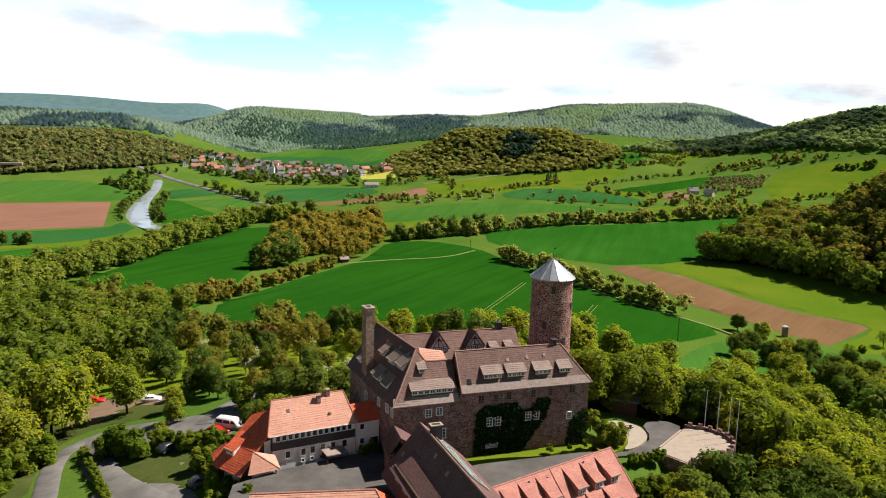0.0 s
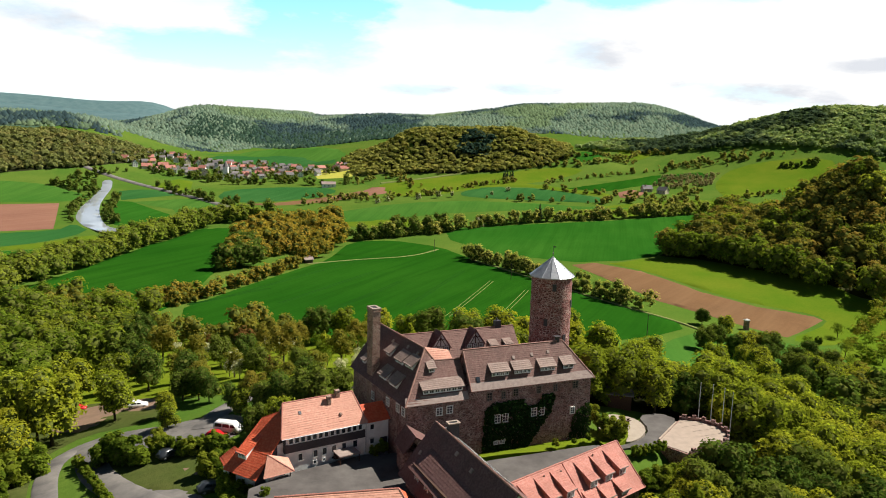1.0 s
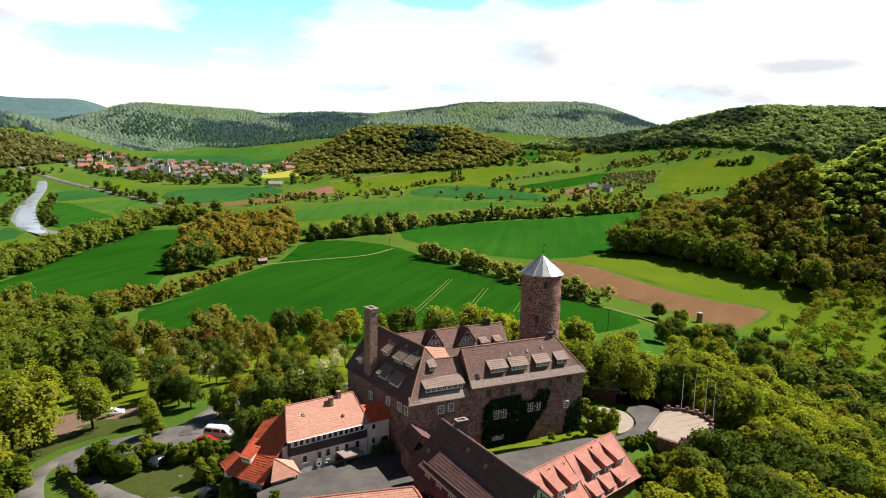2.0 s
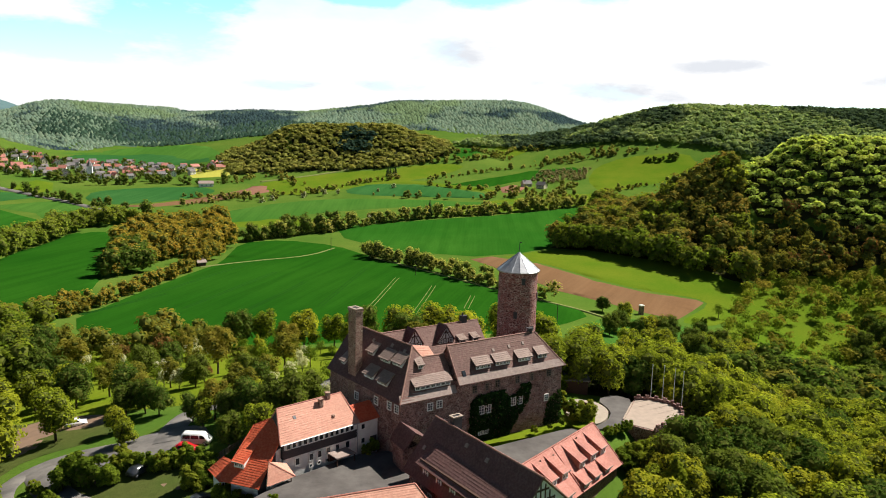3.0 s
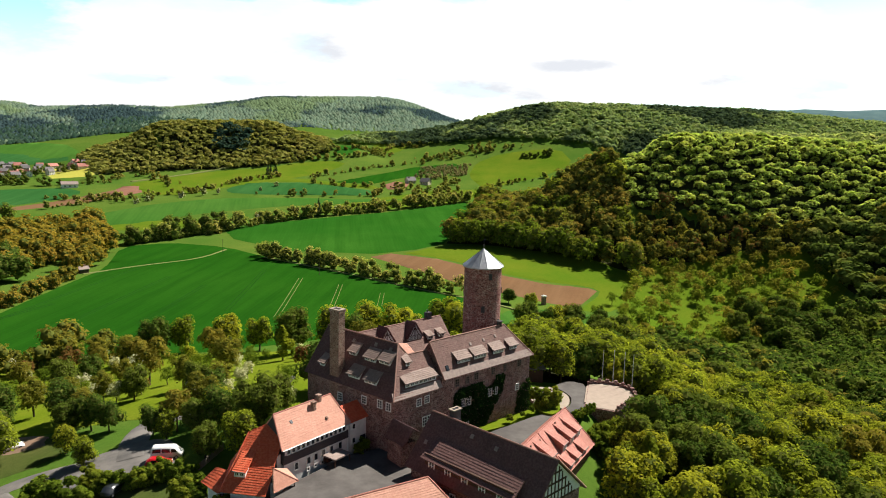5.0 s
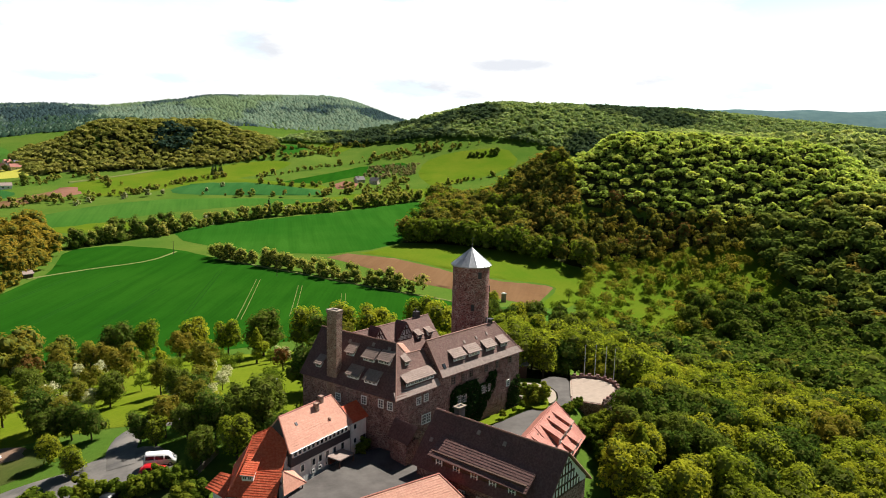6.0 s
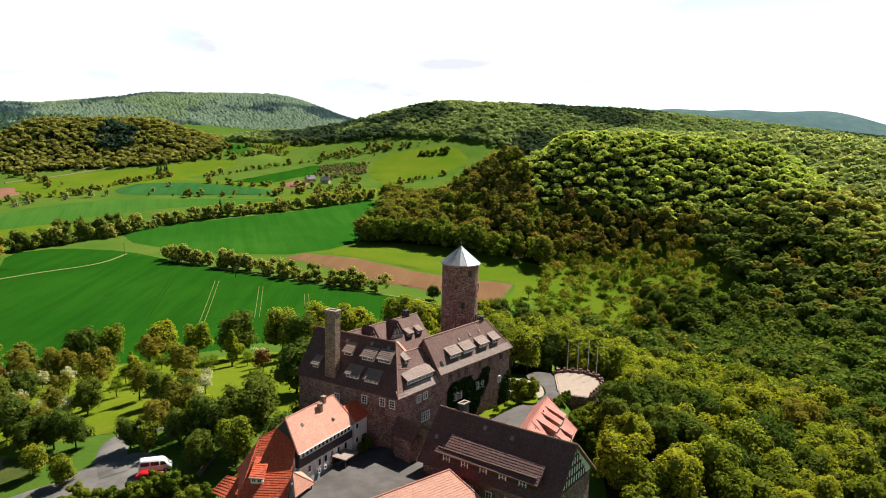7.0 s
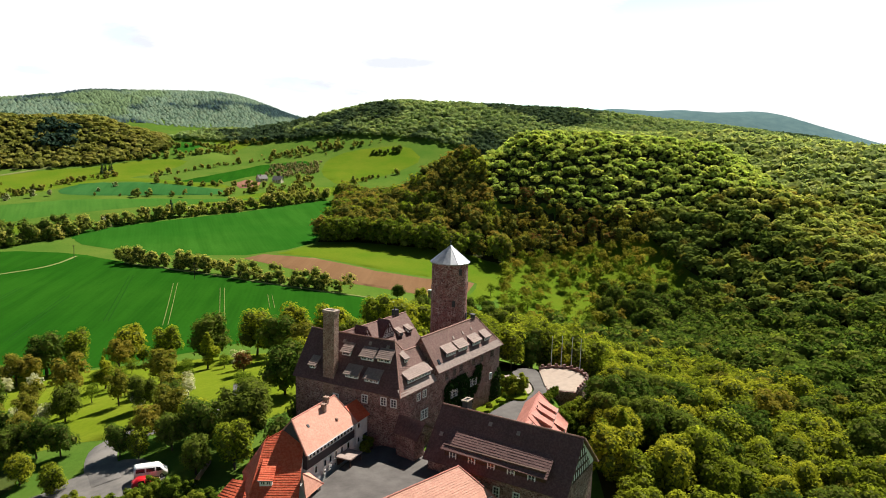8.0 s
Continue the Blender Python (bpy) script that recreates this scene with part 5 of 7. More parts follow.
roof(gate, M_ROOF_DARK, (Vector((-7.6, 99.9, 1.8)), Vector((-6.4, 95.4, 1.8)), Vector((-4.6, 95.8, 4.2)), Vector((-6.0, 100.6, 4.2))), (Vector((-1.9, 97.0, 2.2)), Vector((-3.2, 101.5, 2.2)), Vector((-6.0, 100.6, 4.2)), Vector((-4.6, 95.8, 4.2))))

# ---------------------------------------------------------------- low wing with the pink roof and two rows of dormers
B = Frame(26.0 + 0.591 * 5.6, 102.2 - 0.807 * 5.6, -0.807, -0.591)
B.n = -B.n if B.n.y < 0 else B.n
BZ, BR = -4.4, 0.9
BM_ = (BR - BZ) / 5.6
low_wing = thing("dormer_wing", "low stone wing with pink tiled roof and dormers", "house", B(12, 5, -6))
BL = 25.0
bm = bmesh.new()
prism(bm, [B.xy(0.4, 0.7), B.xy(BL, 0.7), B.xy(BL, 7.7), B.xy(0.4, 7.7)], -10, BZ + 0.6)
face(bm, B(0.45, 0.8, BZ), B(0.45, 7.7, BZ), B(0.45, 7.7, -1.6), B(0.45, 5.6, BR - 0.2))
part("wall", bm, M_HALL, low_wing)
roof(low_wing, M_PINK, (B(0, 0, BZ), B(BL, 0, BZ), B(BL, 5.6, BR), B(0, 5.6, BR)), (B(BL, 8.0, -1.4), B(0, 8.0, -1.4), B(0, 5.6, BR), B(BL, 5.6, BR)))
ridge_line(low_wing, (B(0, 5.6, BR), B(BL, 5.6, BR)), (B(0, 0, BZ), B(0, 5.6, BR)), (B(12.6, 0, BZ + 0.1), B(12.6, 5.6, BR)), material=M_PINK)
for a in (3.0, 6.2, 9.6, 14.6, 17.8, 21.0):
    dormer(low_wing, B, a, 2.0, 2.1, BZ, BM_, 1.45, 2, k=0.48, roof_mat=M_PINK, out=0.35, wall=M_PINK)
for a in (4.6, 8.0, 11.2, 16.2, 19.4):
    dormer(low_wing, B, a, 2.0, 0.3, BZ, BM_, 0.9, 2, k=0.48, roof_mat=M_PINK, out=0.35, wall=M_PINK)
for a, b in ((6.5, 4.9), (13.8, 4.6), (17.0, 4.8)):
    bm = bmesh.new()
    tube(bm, B(a, b, BZ + b * BM_ - 0.1), B(a, b, BZ + b * BM_ + 0.5), 0.12, 0.12, 8)
    part("vent_pipe", bm, M_CHIM, low_wing)

# low roof before the courtyard
E_ = Frame(-21.5, 78.0, 15.0, 2.0)
south = thing("courtyard_south_house", "low house with a salmon tiled roof closing the courtyard", "house", (-13, 80, -3))
bm = bmesh.new()
prism(bm, [E_.xy(0.4, 0.5), E_.xy(17.4, 0.5), E_.xy(17.4, 9), E_.xy(0.4, 9)], -8, -1.2)
part("wall", bm, M_RENDER, south)
roof(south, M_SALMON, (E_(0, 0, -1.7), E_(18, 0, -1.7), E_(15.2, 4.9, 2.25), E_(0, 4.9, 2.25)), (E_(18, 9.8, -1.7), E_(0, 9.8, -1.7), E_(0, 4.9, 2.25), E_(15.2, 4.9, 2.25)))
roof(south, M_RED, (E_(18, 0, -1.7), E_(18, 9.8, -1.7), E_(15.2, 4.9, 2.25), E_(15.2, 4.9, 2.25)), name="hip")
ridge_line(south, (E_(0, 4.9, 2.25), E_(15.2, 4.9, 2.25)), (E_(15.2, 4.9, 2.25), E_(18, 0, -1.7)), material=M_PINK)


# ---------------------------------------------------------------- trees
def crown_cloud(rng, lobes, leaves, size, core=0.72, fine=1):
    """Leaves scattered over overlapping lobes, each round a core in the colour of crown shade. Returns verts, leaf
    faces and inner faces as arrays.
    """
    vs, fs, base = [], [], 0
    weights = np.array([r[0] * r[2] for _, r in lobes])
    share = np.maximum(3, (leaves * weights / weights.sum()).astype(int))
    ico = bmesh.new()
    bmesh.ops.create_icosphere(ico, subdivisions=1 + fine, radius=1)
    iv = np.array([v.co for v in ico.verts])
    it = [[v.index for v in f.verts] for f in ico.faces]
    ico.free()
    for (c, r), n in zip(lobes, share):
        c, r = np.array(c), np.array(r)
        d = rng.normal(size=(n, 3))
        d /= np.linalg.norm(d, axis=1)[:, None]
        d[:, 2] = np.where(d[:, 2] < -0.55, -d[:, 2], d[:, 2])
        p = c + d * r * rng.uniform(0.84, 1.12, (n, 1))
        nrm = d + rng.normal(scale=0.42, size=(n, 3)) + np.array((0, 0, 0.80))
        nrm /= np.linalg.norm(nrm, axis=1)[:, None]
        a = np.cross(nrm, rng.normal(size=(n, 3)))
        a /= np.linalg.norm(a, axis=1)[:, None]
        b = np.cross(nrm, a)
        s = size * rng.uniform(0.55, 1.4, (n, 1))
        q = np.stack([p - a * s - b * s * 0.5, p + a * s - b * s * 0.5, p + b * s * 1.1], 1).reshape(-1, 3)
        vs.append(q)
        fs.append(np.arange(n * 3).reshape(n, 3) + base)
        base += n * 3
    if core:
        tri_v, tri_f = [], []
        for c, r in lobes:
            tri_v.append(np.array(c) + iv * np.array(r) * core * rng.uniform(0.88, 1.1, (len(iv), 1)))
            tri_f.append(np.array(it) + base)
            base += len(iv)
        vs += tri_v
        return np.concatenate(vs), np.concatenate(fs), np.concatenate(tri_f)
    return np.concatenate(vs), np.concatenate(fs), np.zeros((0, 3), int)


def lobes_for(rng, kind, h, share=1.0):
    """The lobes of a crown on a tree h metres tall."""
    out = []
    if kind == "cone":
        for k in range(7):
            t = k / 6
            out.append(((rng.normal(0, 0.05), rng.normal(0, 0.05), h * (0.16 + 0.78 * t)), (h * 0.20 * (1.08 - t), h * 0.20 * (1.08 - t), h * 0.10)))
        return out
    if kind == "column":
        for k in range(9):
            t = k / 8
            w = h * 0.15 * math.sin(math.pi * (0.18 + 0.78 * t)) + 0.3
            out.append(((rng.normal(0, w * 0.45), rng.normal(0, w * 0.45), h * (0.22 + 0.68 * t)), (w, w, h * 0.11)))
        return out
    if kind in ("clump", "tuft"):
        # a far crown: few lobes
        n = 5 if kind == "clump" else 1
        fat = 1.0 if kind == "clump" else 1.75
        for k in range(n):
            t = 2.4 * k + rng.uniform(-0.5, 0.5)
            d = 0.25 * h if k else 0.0
            out.append(((d * math.cos(t), d * math.sin(t), h * (0.66 if not k else rng.uniform(0.42, 0.68))), (fat * h * rng.uniform(0.27, 0.36), fat * h * rng.uniform(0.27, 0.36), h * (0.30 if not k else 0.25))))
        return out
    wide = {"round": 0.36, "broad": 0.46, "shrub": 0.60, "open": 0.40}[kind]
    low = {"round": 0.30, "broad": 0.26, "shrub": 0.08, "open": 0.36}[kind]
    n = max(4, int({"round": 15, "broad": 18, "shrub": 10, "open": 13}[kind] * share))
    for k in range(n):
        z = low + (0.92 - low) * (k + 0.5) / n
        q = (z - low) / (1 - low)
        rad = wide * math.sqrt(max(0.05, 1 - (2 * q - 0.86) ** 2 / 1.35)) * (0.45 + 0.55 * rng.uniform())
        t = 2.4 * k + rng.uniform(-0.5, 0.5)
        s = h * rng.uniform(0.105, 0.17) * (0.85 if kind == "open" else 1.08) * share ** -0.45
        out.append(((h * rad * math.cos(t) * 0.78, h * rad * math.sin(t) * 0.78, h * z * 0.97), (s * 1.18, s * 1.18, s * 1.12)))
    out.append(((0, 0, h * (low + 0.28)), (h * wide * 0.55, h * wide * 0.55, h * 0.20)))
    return out


def trunk_mesh(rng, h, kind):
    bm = bmesh.new()
    r = h * 0.022
    top = 0.55 * h if kind != "shrub" else 0.3 * h
    mid = Vector((rng.normal(0, 0.02) * h, rng.normal(0, 0.02) * h, top * 0.5))
    end = Vector((rng.normal(0, 0.04) * h, rng.normal(0, 0.04) * h, top))
    tube(bm, (0, 0, -0.6), mid, r * 1.25, r * 0.9, 7)
    tube(bm, mid, end, r * 0.9, r * 0.5, 7)
    for k in range(6):
        t = 2.2 * k + rng.uniform(0, 0.6)
        start = mid.lerp(end, k / 6)
        tip = start + Vector((math.cos(t), math.sin(t), 0.9)) * h * rng.uniform(0.16, 0.26)
        tube(bm, start, tip, r * 0.5, r * 0.12, 5)
    me = bpy.data.meshes.new("trunk")
    bm.to_mesh(me)
    bm.free()
    me.materials.append(M_BARK)
    return me


def crown_mesh(rng, kind, h, leaves, size, material, core=0.72):
    v, f, inner = crown_cloud(rng, lobes_for(rng, kind, h), leaves, size, core, 0)
    me = bpy.data.meshes.new("crown")
    me.from_pydata(v.tolist(), [], f.tolist() + inner.tolist())
    me.materials.append(material)
    me.materials.append(M_CORE_SHADE)
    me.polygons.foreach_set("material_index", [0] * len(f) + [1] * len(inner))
    return me


def tree(rng, name, label, category, kind, h, leaves, size, material, core=0.72):
    """A tree on a trunk with limbs, standing at the origin."""
    ob = thing(name, label, category)
    for n, me in (("trunk", trunk_mesh(rng, h, kind)), ("crown", crown_mesh(rng, kind, h, leaves, size, material, core))):
        o = new(n, me)
        o.parent = ob
    return ob


rng = np.random.default_rng(5)
KINDS = {}
for key, label, category, kind, h, leaves, size, mats, core in (
    ("fresh", "tall deciduous tree in fresh yellow-green spring leaf", "tree", "round", 13, 2400, 0.31, L_FRESH, 0.74),
    ("broad", "broad deciduous tree in fresh spring leaf", "tree", "broad", 12, 2500, 0.30, L_FRESH, 0.72),
    ("deep", "dense dark green deciduous tree", "tree", "broad", 12, 2400, 0.30, L_DEEP, 0.74),
    ("olive", "deciduous tree with thin olive-brown budding leaves", "tree", "open", 12, 2000, 0.29, L_OLIVE, 0.45),
    ("rust", "small tree with copper-brown young leaves", "tree", "open", 8, 1300, 0.23, L_RUST, 0.5),
    ("fruit", "old fruit tree with sparse pale green leaves", "fruit tree", "open", 6.5, 1300, 0.15, L_SHRUB, 0.0),
    ("blossom", "fruit tree in white spring blossom", "fruit tree", "open", 6.0, 1300, 0.15, L_BLOSSOM, 0.0),
    ("shrub", "dense rounded green garden shrub", "shrub", "shrub", 4.0, 1200, 0.22, L_SHRUB, 0.8),
    ("column", "slender upright tree in yellow-green leaf", "tree", "column", 12, 1900, 0.29, L_FRESH, 0.72),
):
    KINDS[key] = [tree(rng, "fruit_tree" if category == "fruit tree" else category, label, category, kind, h, leaves, size, mats, core) for _ in range(3)]
    for k, o in enumerate(KINDS[key]):
        o.location = (0, 0, -900)
USED = {key: 0 for key in KINDS}


def plant(key, x, y, scale=1.0, z=None, group=""):
    k = USED[key]
    USED[key] += 1
    first = KINDS[key][k % 3]
    g = float(land(x, y)) if z is None else z
    s = scale * random.uniform(0.9, 1.1)
    m = Matrix.Translation((x, y, g)) @ Matrix.Rotation(random.uniform(0, 6.28), 4, "Z") @ Matrix.Diagonal((s * random.uniform(0.92, 1.08), s * random.uniform(0.92, 1.08), s, 1))
    if k < 3:
        first.matrix_basis = m
        ob = first
    else:
        ob = copy_thing(first, Matrix.Translation((0, 0, 0)))
        ob.matrix_basis = m
    if group:
        ob["group"] = group
    return ob


def inside(poly, x, y):
    hit, n = False, len(poly)
    for i in range(n):
        (xa, ya), (xb, yb) = poly[i], poly[(i + 1) % n]
        if (ya > y) != (yb > y) and x < (xb - xa) * (y - ya) / (yb - ya) + xa:
            hit = not hit
    return hit


def scatter(poly, gap, avoid=(), seed=1, tries=None):
    """Places at least gap apart inside a plan outline and outside those to avoid."""
    r = random.Random(seed)
    xs, ys = [p[0] for p in poly], [p[1] for p in poly]
    area = (max(xs) - min(xs)) * (max(ys) - min(ys))
    out, cells = [], {}
    for _ in range(tries or int(area / gap ** 2 * 6)):
        x, y = r.uniform(min(xs), max(xs)), r.uniform(min(ys), max(ys))
        if not inside(poly, x, y) or any(inside(a, x, y) for a in avoid):
            continue
        c = (int(x // gap), int(y // gap))
        if any((x - u) ** 2 + (y - v) ** 2 < gap * gap for i in (-1, 0, 1) for j in (-1, 0, 1) for u, v in cells.get((c[0] + i, c[1] + j), ())):
            continue
        cells.setdefault(c, []).append((x, y))
        out.append((x, y))
    return out


def pick(r, table):
    k = r.uniform(0, sum(w for _, w in table))
    for key, w in table:
        k -= w
        if k <= 0:
            return key
    return table[-1][0]


BANK = ((37.5, 101.5, "broad", 0.45), (35.5, 97.5, "broad", 0.5), (34, 93, "fresh", 0.55), (31.5, 90, "broad", 0.55), (38.5, 97, "fresh", 0.5), (36.5, 90.5, "fresh", 0.6), (40, 100.5, "shrub", 1.0), (31, 94.5, "shrub", 1.1), (28.5, 87, "shrub", 1.1), (30, 99.5, "shrub", 0.9), (33, 101, "shrub", 1.0), (35, 103, "shrub", 0.8), (49.5, 118.5, "column", 0.75), (31.5, 127.5, "shrub", 1.3))
# the wood on the castle hill's east side
r = random.Random(3)
TERRACE = [(20, 98), (26, 104), (36, 101), (48, 105), (50.5, 112), (48, 119), (42, 122), (33, 123), (22, 124)]
WING_B = [(2, 84), (28, 104), (35, 100), (12, 80)]
north_wood = [(23, 127), (36, 125), (50, 122), (54, 104), (122, 102), (118, 128), (106, 146), (80, 152), (55, 143), (36, 137)]
south_wood = [(22, 82), (34, 98), (52, 104), (122, 102), (116, 85), (104, 58), (84, 44), (52, 44), (26, 62)]
for wood, gap, avoid, seed, table in ((north_wood, 4.5, (TERRACE,), 4, (("fresh", 5), ("broad", 5), ("deep", 0.7), ("olive", 0.8), ("column", 0.5))), (south_wood, 4.9, (TERRACE, WING_B), 5, (("fresh", 2.2), ("broad", 2.4), ("deep", 4), ("olive", 0.9), ("column", 0.3)))):
    for x, y in scatter(wood, gap, avoid, seed):
        plant(pick(r, table), x, y, r.uniform(0.74, 1.04) * (0.88 if x < 50 else 1.0), group="castle hill wood")
for x, y, key, s in BANK:
    plant(key, x, y, s, group="bushes below the terrace")
# trees behind the castle and along the orchard's far edge
for x, y, key, s in ((-32, 236, "deep", 1.0), (-24, 238, "fresh", 0.85), (-12, 226, "broad", 0.95), (-3, 222, "fresh", 0.8), (3, 205, "deep", 1.1), (13, 196, "broad", 1.0), (20, 188, "fresh", 1.0), (28, 180, "broad", 0.95), (34, 168, "fresh", 1.0), (12, 180, "deep", 0.9), (22, 172, "fresh", 0.9), (40, 158, "broad", 0.95), (-3, 190, "column", 0.8), (30, 152, "fresh", 0.9), (20, 158, "broad", 0.8), (48, 152, "fresh", 0.9), (10, 164, "olive", 0.8), (-40, 232, "olive", 0.8), (-48, 240, "olive", 0.75), (-55, 232, "rust", 1.0), (-18, 215, "olive", 0.8), (4, 150, "fresh", 0.7), (14, 140, "fresh", 0.8), (24, 138, "broad", 0.75), (-6, 140, "deep", 0.8)):
    plant(key, x, y, s, group="trees behind the castle")
# orchard rows
orchard = [(-84, 246), (-60, 256), (-22, 228), (0, 196), (8, 165), (-12, 132), (-24, 148), (-40, 162), (-58, 190), (-74, 214)]
for x, y in scatter(orchard, 7.6, (), 8):
    plant(pick(r, (("fruit", 6), ("blossom", 3.4), ("olive", 0.35), ("rust", 0.4), ("fresh", 0.3))), x, y, r.uniform(0.55, 0.95), group="orchard trees")
# taller trees west of the castle
for x, y, key, s in ((-22, 122, "deep", 0.85), (-27, 127, "deep", 0.75), (-18, 128, "deep", 0.7), (-26, 116, "fresh", 0.62), (-31, 119, "deep", 0.55), (-34, 134, "olive", 0.72), (-29, 136, "olive", 0.7), (-20, 112, "deep", 0.6), (-40, 168, "deep", 0.6), (-46, 174, "olive", 0.65), (-28, 158, "deep", 0.62), (-20, 172, "olive", 0.8), (-36, 186, "olive", 0.9), (-26, 196, "column", 0.75), (-12, 120, "deep", 0.62), (-31, 130, "deep", 0.5), (-27, 131, "fresh", 0.5), (-26, 146, "deep", 0.62), (-48, 149, "deep", 0.6), (-45, 145, "deep", 0.55), (-52, 151, "deep", 0.6), (-52, 139, "broad", 0.4), (-38, 135, "deep", 0.5), (-36, 131.5, "fresh", 0.45), (-24, 152, "olive", 0.6), (-55, 199, "deep", 0.75), (-49, 203, "deep", 0.7), (-66, 215, "olive", 0.8), (-48, 224, "olive", 0.8), (-37, 229, "olive", 0.75), (-31, 240, "olive", 0.8), (-53, 160, "deep", 0.72), (-49, 155, "olive", 0.6), (-53, 166, "olive", 0.7), (-66, 172, "deep", 0.85), (-60, 178, "olive", 0.75), (-70, 184, "fresh", 0.8), (-76, 194, "deep", 0.85), (-76, 178, "broad", 0.85), (-82, 168, "broad", 0.95), (-84, 206, "deep", 0.95), (-78, 222, "olive", 0.95), (-90, 234, "deep", 1.0), (-92, 248, "deep", 1.0), (-88, 258, "olive", 0.9), (-98, 242, "deep", 1.05)):
    plant(key, x, y, s, group="trees beside the castle")
# trees and hedges round the drive
for x, y, key, s in ((-71, 133.5, "fresh", 1.05), (-63, 143, "fresh", 0.72), (-49, 130.5, "broad", 0.42), (-68, 120, "shrub", 1.3), (-71, 116, "shrub", 1.5), (-70, 111, "shrub", 1.4), (-74, 122, "broad", 0.75), (-73, 110, "shrub", 1.6), (-69, 105, "shrub", 1.3), (-78, 118, "broad", 0.8), (-72, 127, "shrub", 1.0), (-80, 150, "broad", 0.9), (-75, 136, "olive", 1.0), (-80, 142, "fresh", 0.95), (-78, 128, "fresh", 0.9), (-86, 134, "olive", 0.9), (-82, 116, "deep", 0.8), (-92, 124, "broad", 0.9), (-76, 108, "fresh", 0.7), (-70, 100, "broad", 0.6), (-84, 100, "fresh", 0.75)):
    plant(key, x, y, s, group="trees by the drive")
for x, y, s in ((-54.0, 119.5, 1.35), (-51.2, 116.8, 1.2), (-48.6, 114.6, 0.95), (-42, 116.0, 0.7), (-39.5, 117.2, 0.68), (-37.5, 118.4, 0.66), (-35.8, 107.2, 0.95), (-33.8, 108.2, 0.7), (-31.4, 99.4, 0.95), (-30.6, 98.0, 0.9), (-28.4, 94.4, 0.9), (-29.4, 96.2, 0.8), (-56, 118, 1.0), (-48, 121, 1.0), (-46, 118.5, 0.8), (-43.5, 117.6, 0.75), (-41, 117, 0.75), (-38.5, 116, 0.8), (-36, 115, 0.9), (-34, 107, 0.95), (-31, 98.5, 0.9), (-28.5, 96.2, 0.9), (-30.2, 94.2, 1.0), (-27.5, 91.5, 0.9), (-41, 115.5, 0.8), (-33.5, 114, 0.6), (-24.5, 91, 0.4), (28.8, 110.0, 0.85), (28.0, 112.0, 0.8), (27.3, 114, 0.7), (25.8, 115.8, 0.8), (27.0, 109.2, 0.6), (33.8, 100.4, 0.9), (37.0, 100.8, 0.9), (31.5, 99.0, 0.7), (23.5, 108.6, 0.3), (17.8, 106.4, 0.32), (21.0, 107.6, 0.2), (-9.2, 104.2, 0.5), (-10.5, 103.3, 0.45)):
    plant("shrub", x, y, s, None if x < -26 or x > 31 else -1.9, group="garden shrubs")
for k in range(17):
    t = k / 16
    plant("shrub", -61 + 13 * t, 120.5 - 20 * t, 0.42, group="clipped hedge by the drive")
for k in range(6):
    plant("shrub", 30.0 + 1.0 * k, 104.2 + 0.45 * k, 0.42, -2.6, group="clipped hedge by the terrace")
# big round trees in the stream valley
for x, y, s in ((225, 250, 1.0), (233, 242, 1.05), (241, 256, 1.05), (215, 238, 0.95), (248, 246, 1.1), (237, 231, 1.0), (222, 226, 0.95), (251, 236, 1.05), (259, 250, 1.0), (268, 246, 1.0), (246, 268, 0.85), (262, 262, 0.8), (208, 226, 0.9)):
    plant("deep", x, y, s, group="round trees in the stream valley")
# bushes on the meadow below the wood and along the main hedge
for x, y, key, s in ((104, 246, "deep", 0.72), (112, 252, "deep", 0.7), (118, 244, "broad", 0.8), (110, 228, "broad", 0.62), (124, 238, "deep", 0.6), (130, 226, "deep", 0.7), (140, 232, "olive", 0.7), (150, 240, "olive", 0.7), (136, 214, "broad", 0.8), (148, 218, "deep", 0.8), (162, 228, "olive", 0.8), (100, 214, "shrub", 1.0), (118, 204, "deep", 0.8), (170, 214, "deep", 0.9), (119, 282, "deep", 0.62), (123, 270, "broad", 0.75), (113, 242, "deep", 0.8), (127, 243, "deep", 0.85), (131, 233, "deep", 0.9), (134, 228, "broad", 0.8), (139, 225, "deep", 0.85), (168, 280, "shrub", 0.7), (181, 288, "fruit", 1.2), (172, 268, "fruit", 1.1), (142, 217, "broad", 0.9), (123, 247, "olive", 0.8), (140, 274, "shrub", 0.8), (112, 222, "broad", 0.85), (120, 216, "deep", 0.9), (128, 208, "broad", 0.9), (106, 206, "broad", 0.8), (96, 200, "broad", 0.8), (152, 228, "olive", 0.9), (158, 240, "fruit", 1.2), (164, 252, "fruit", 1.1), (148, 252, "deep", 0.7), (134, 256, "olive", 0.7), (156, 268, "fruit", 1.0), (188, 268, "fruit", 1.2), (176, 242, "olive", 0.85), (118, 232, "deep", 0.7), (90, 206, "fresh", 0.8), (84, 196, "broad", 0.8), (146, 238, "deep", 0.8)):
    plant(key, x, y, s, group="bushes on the meadow")


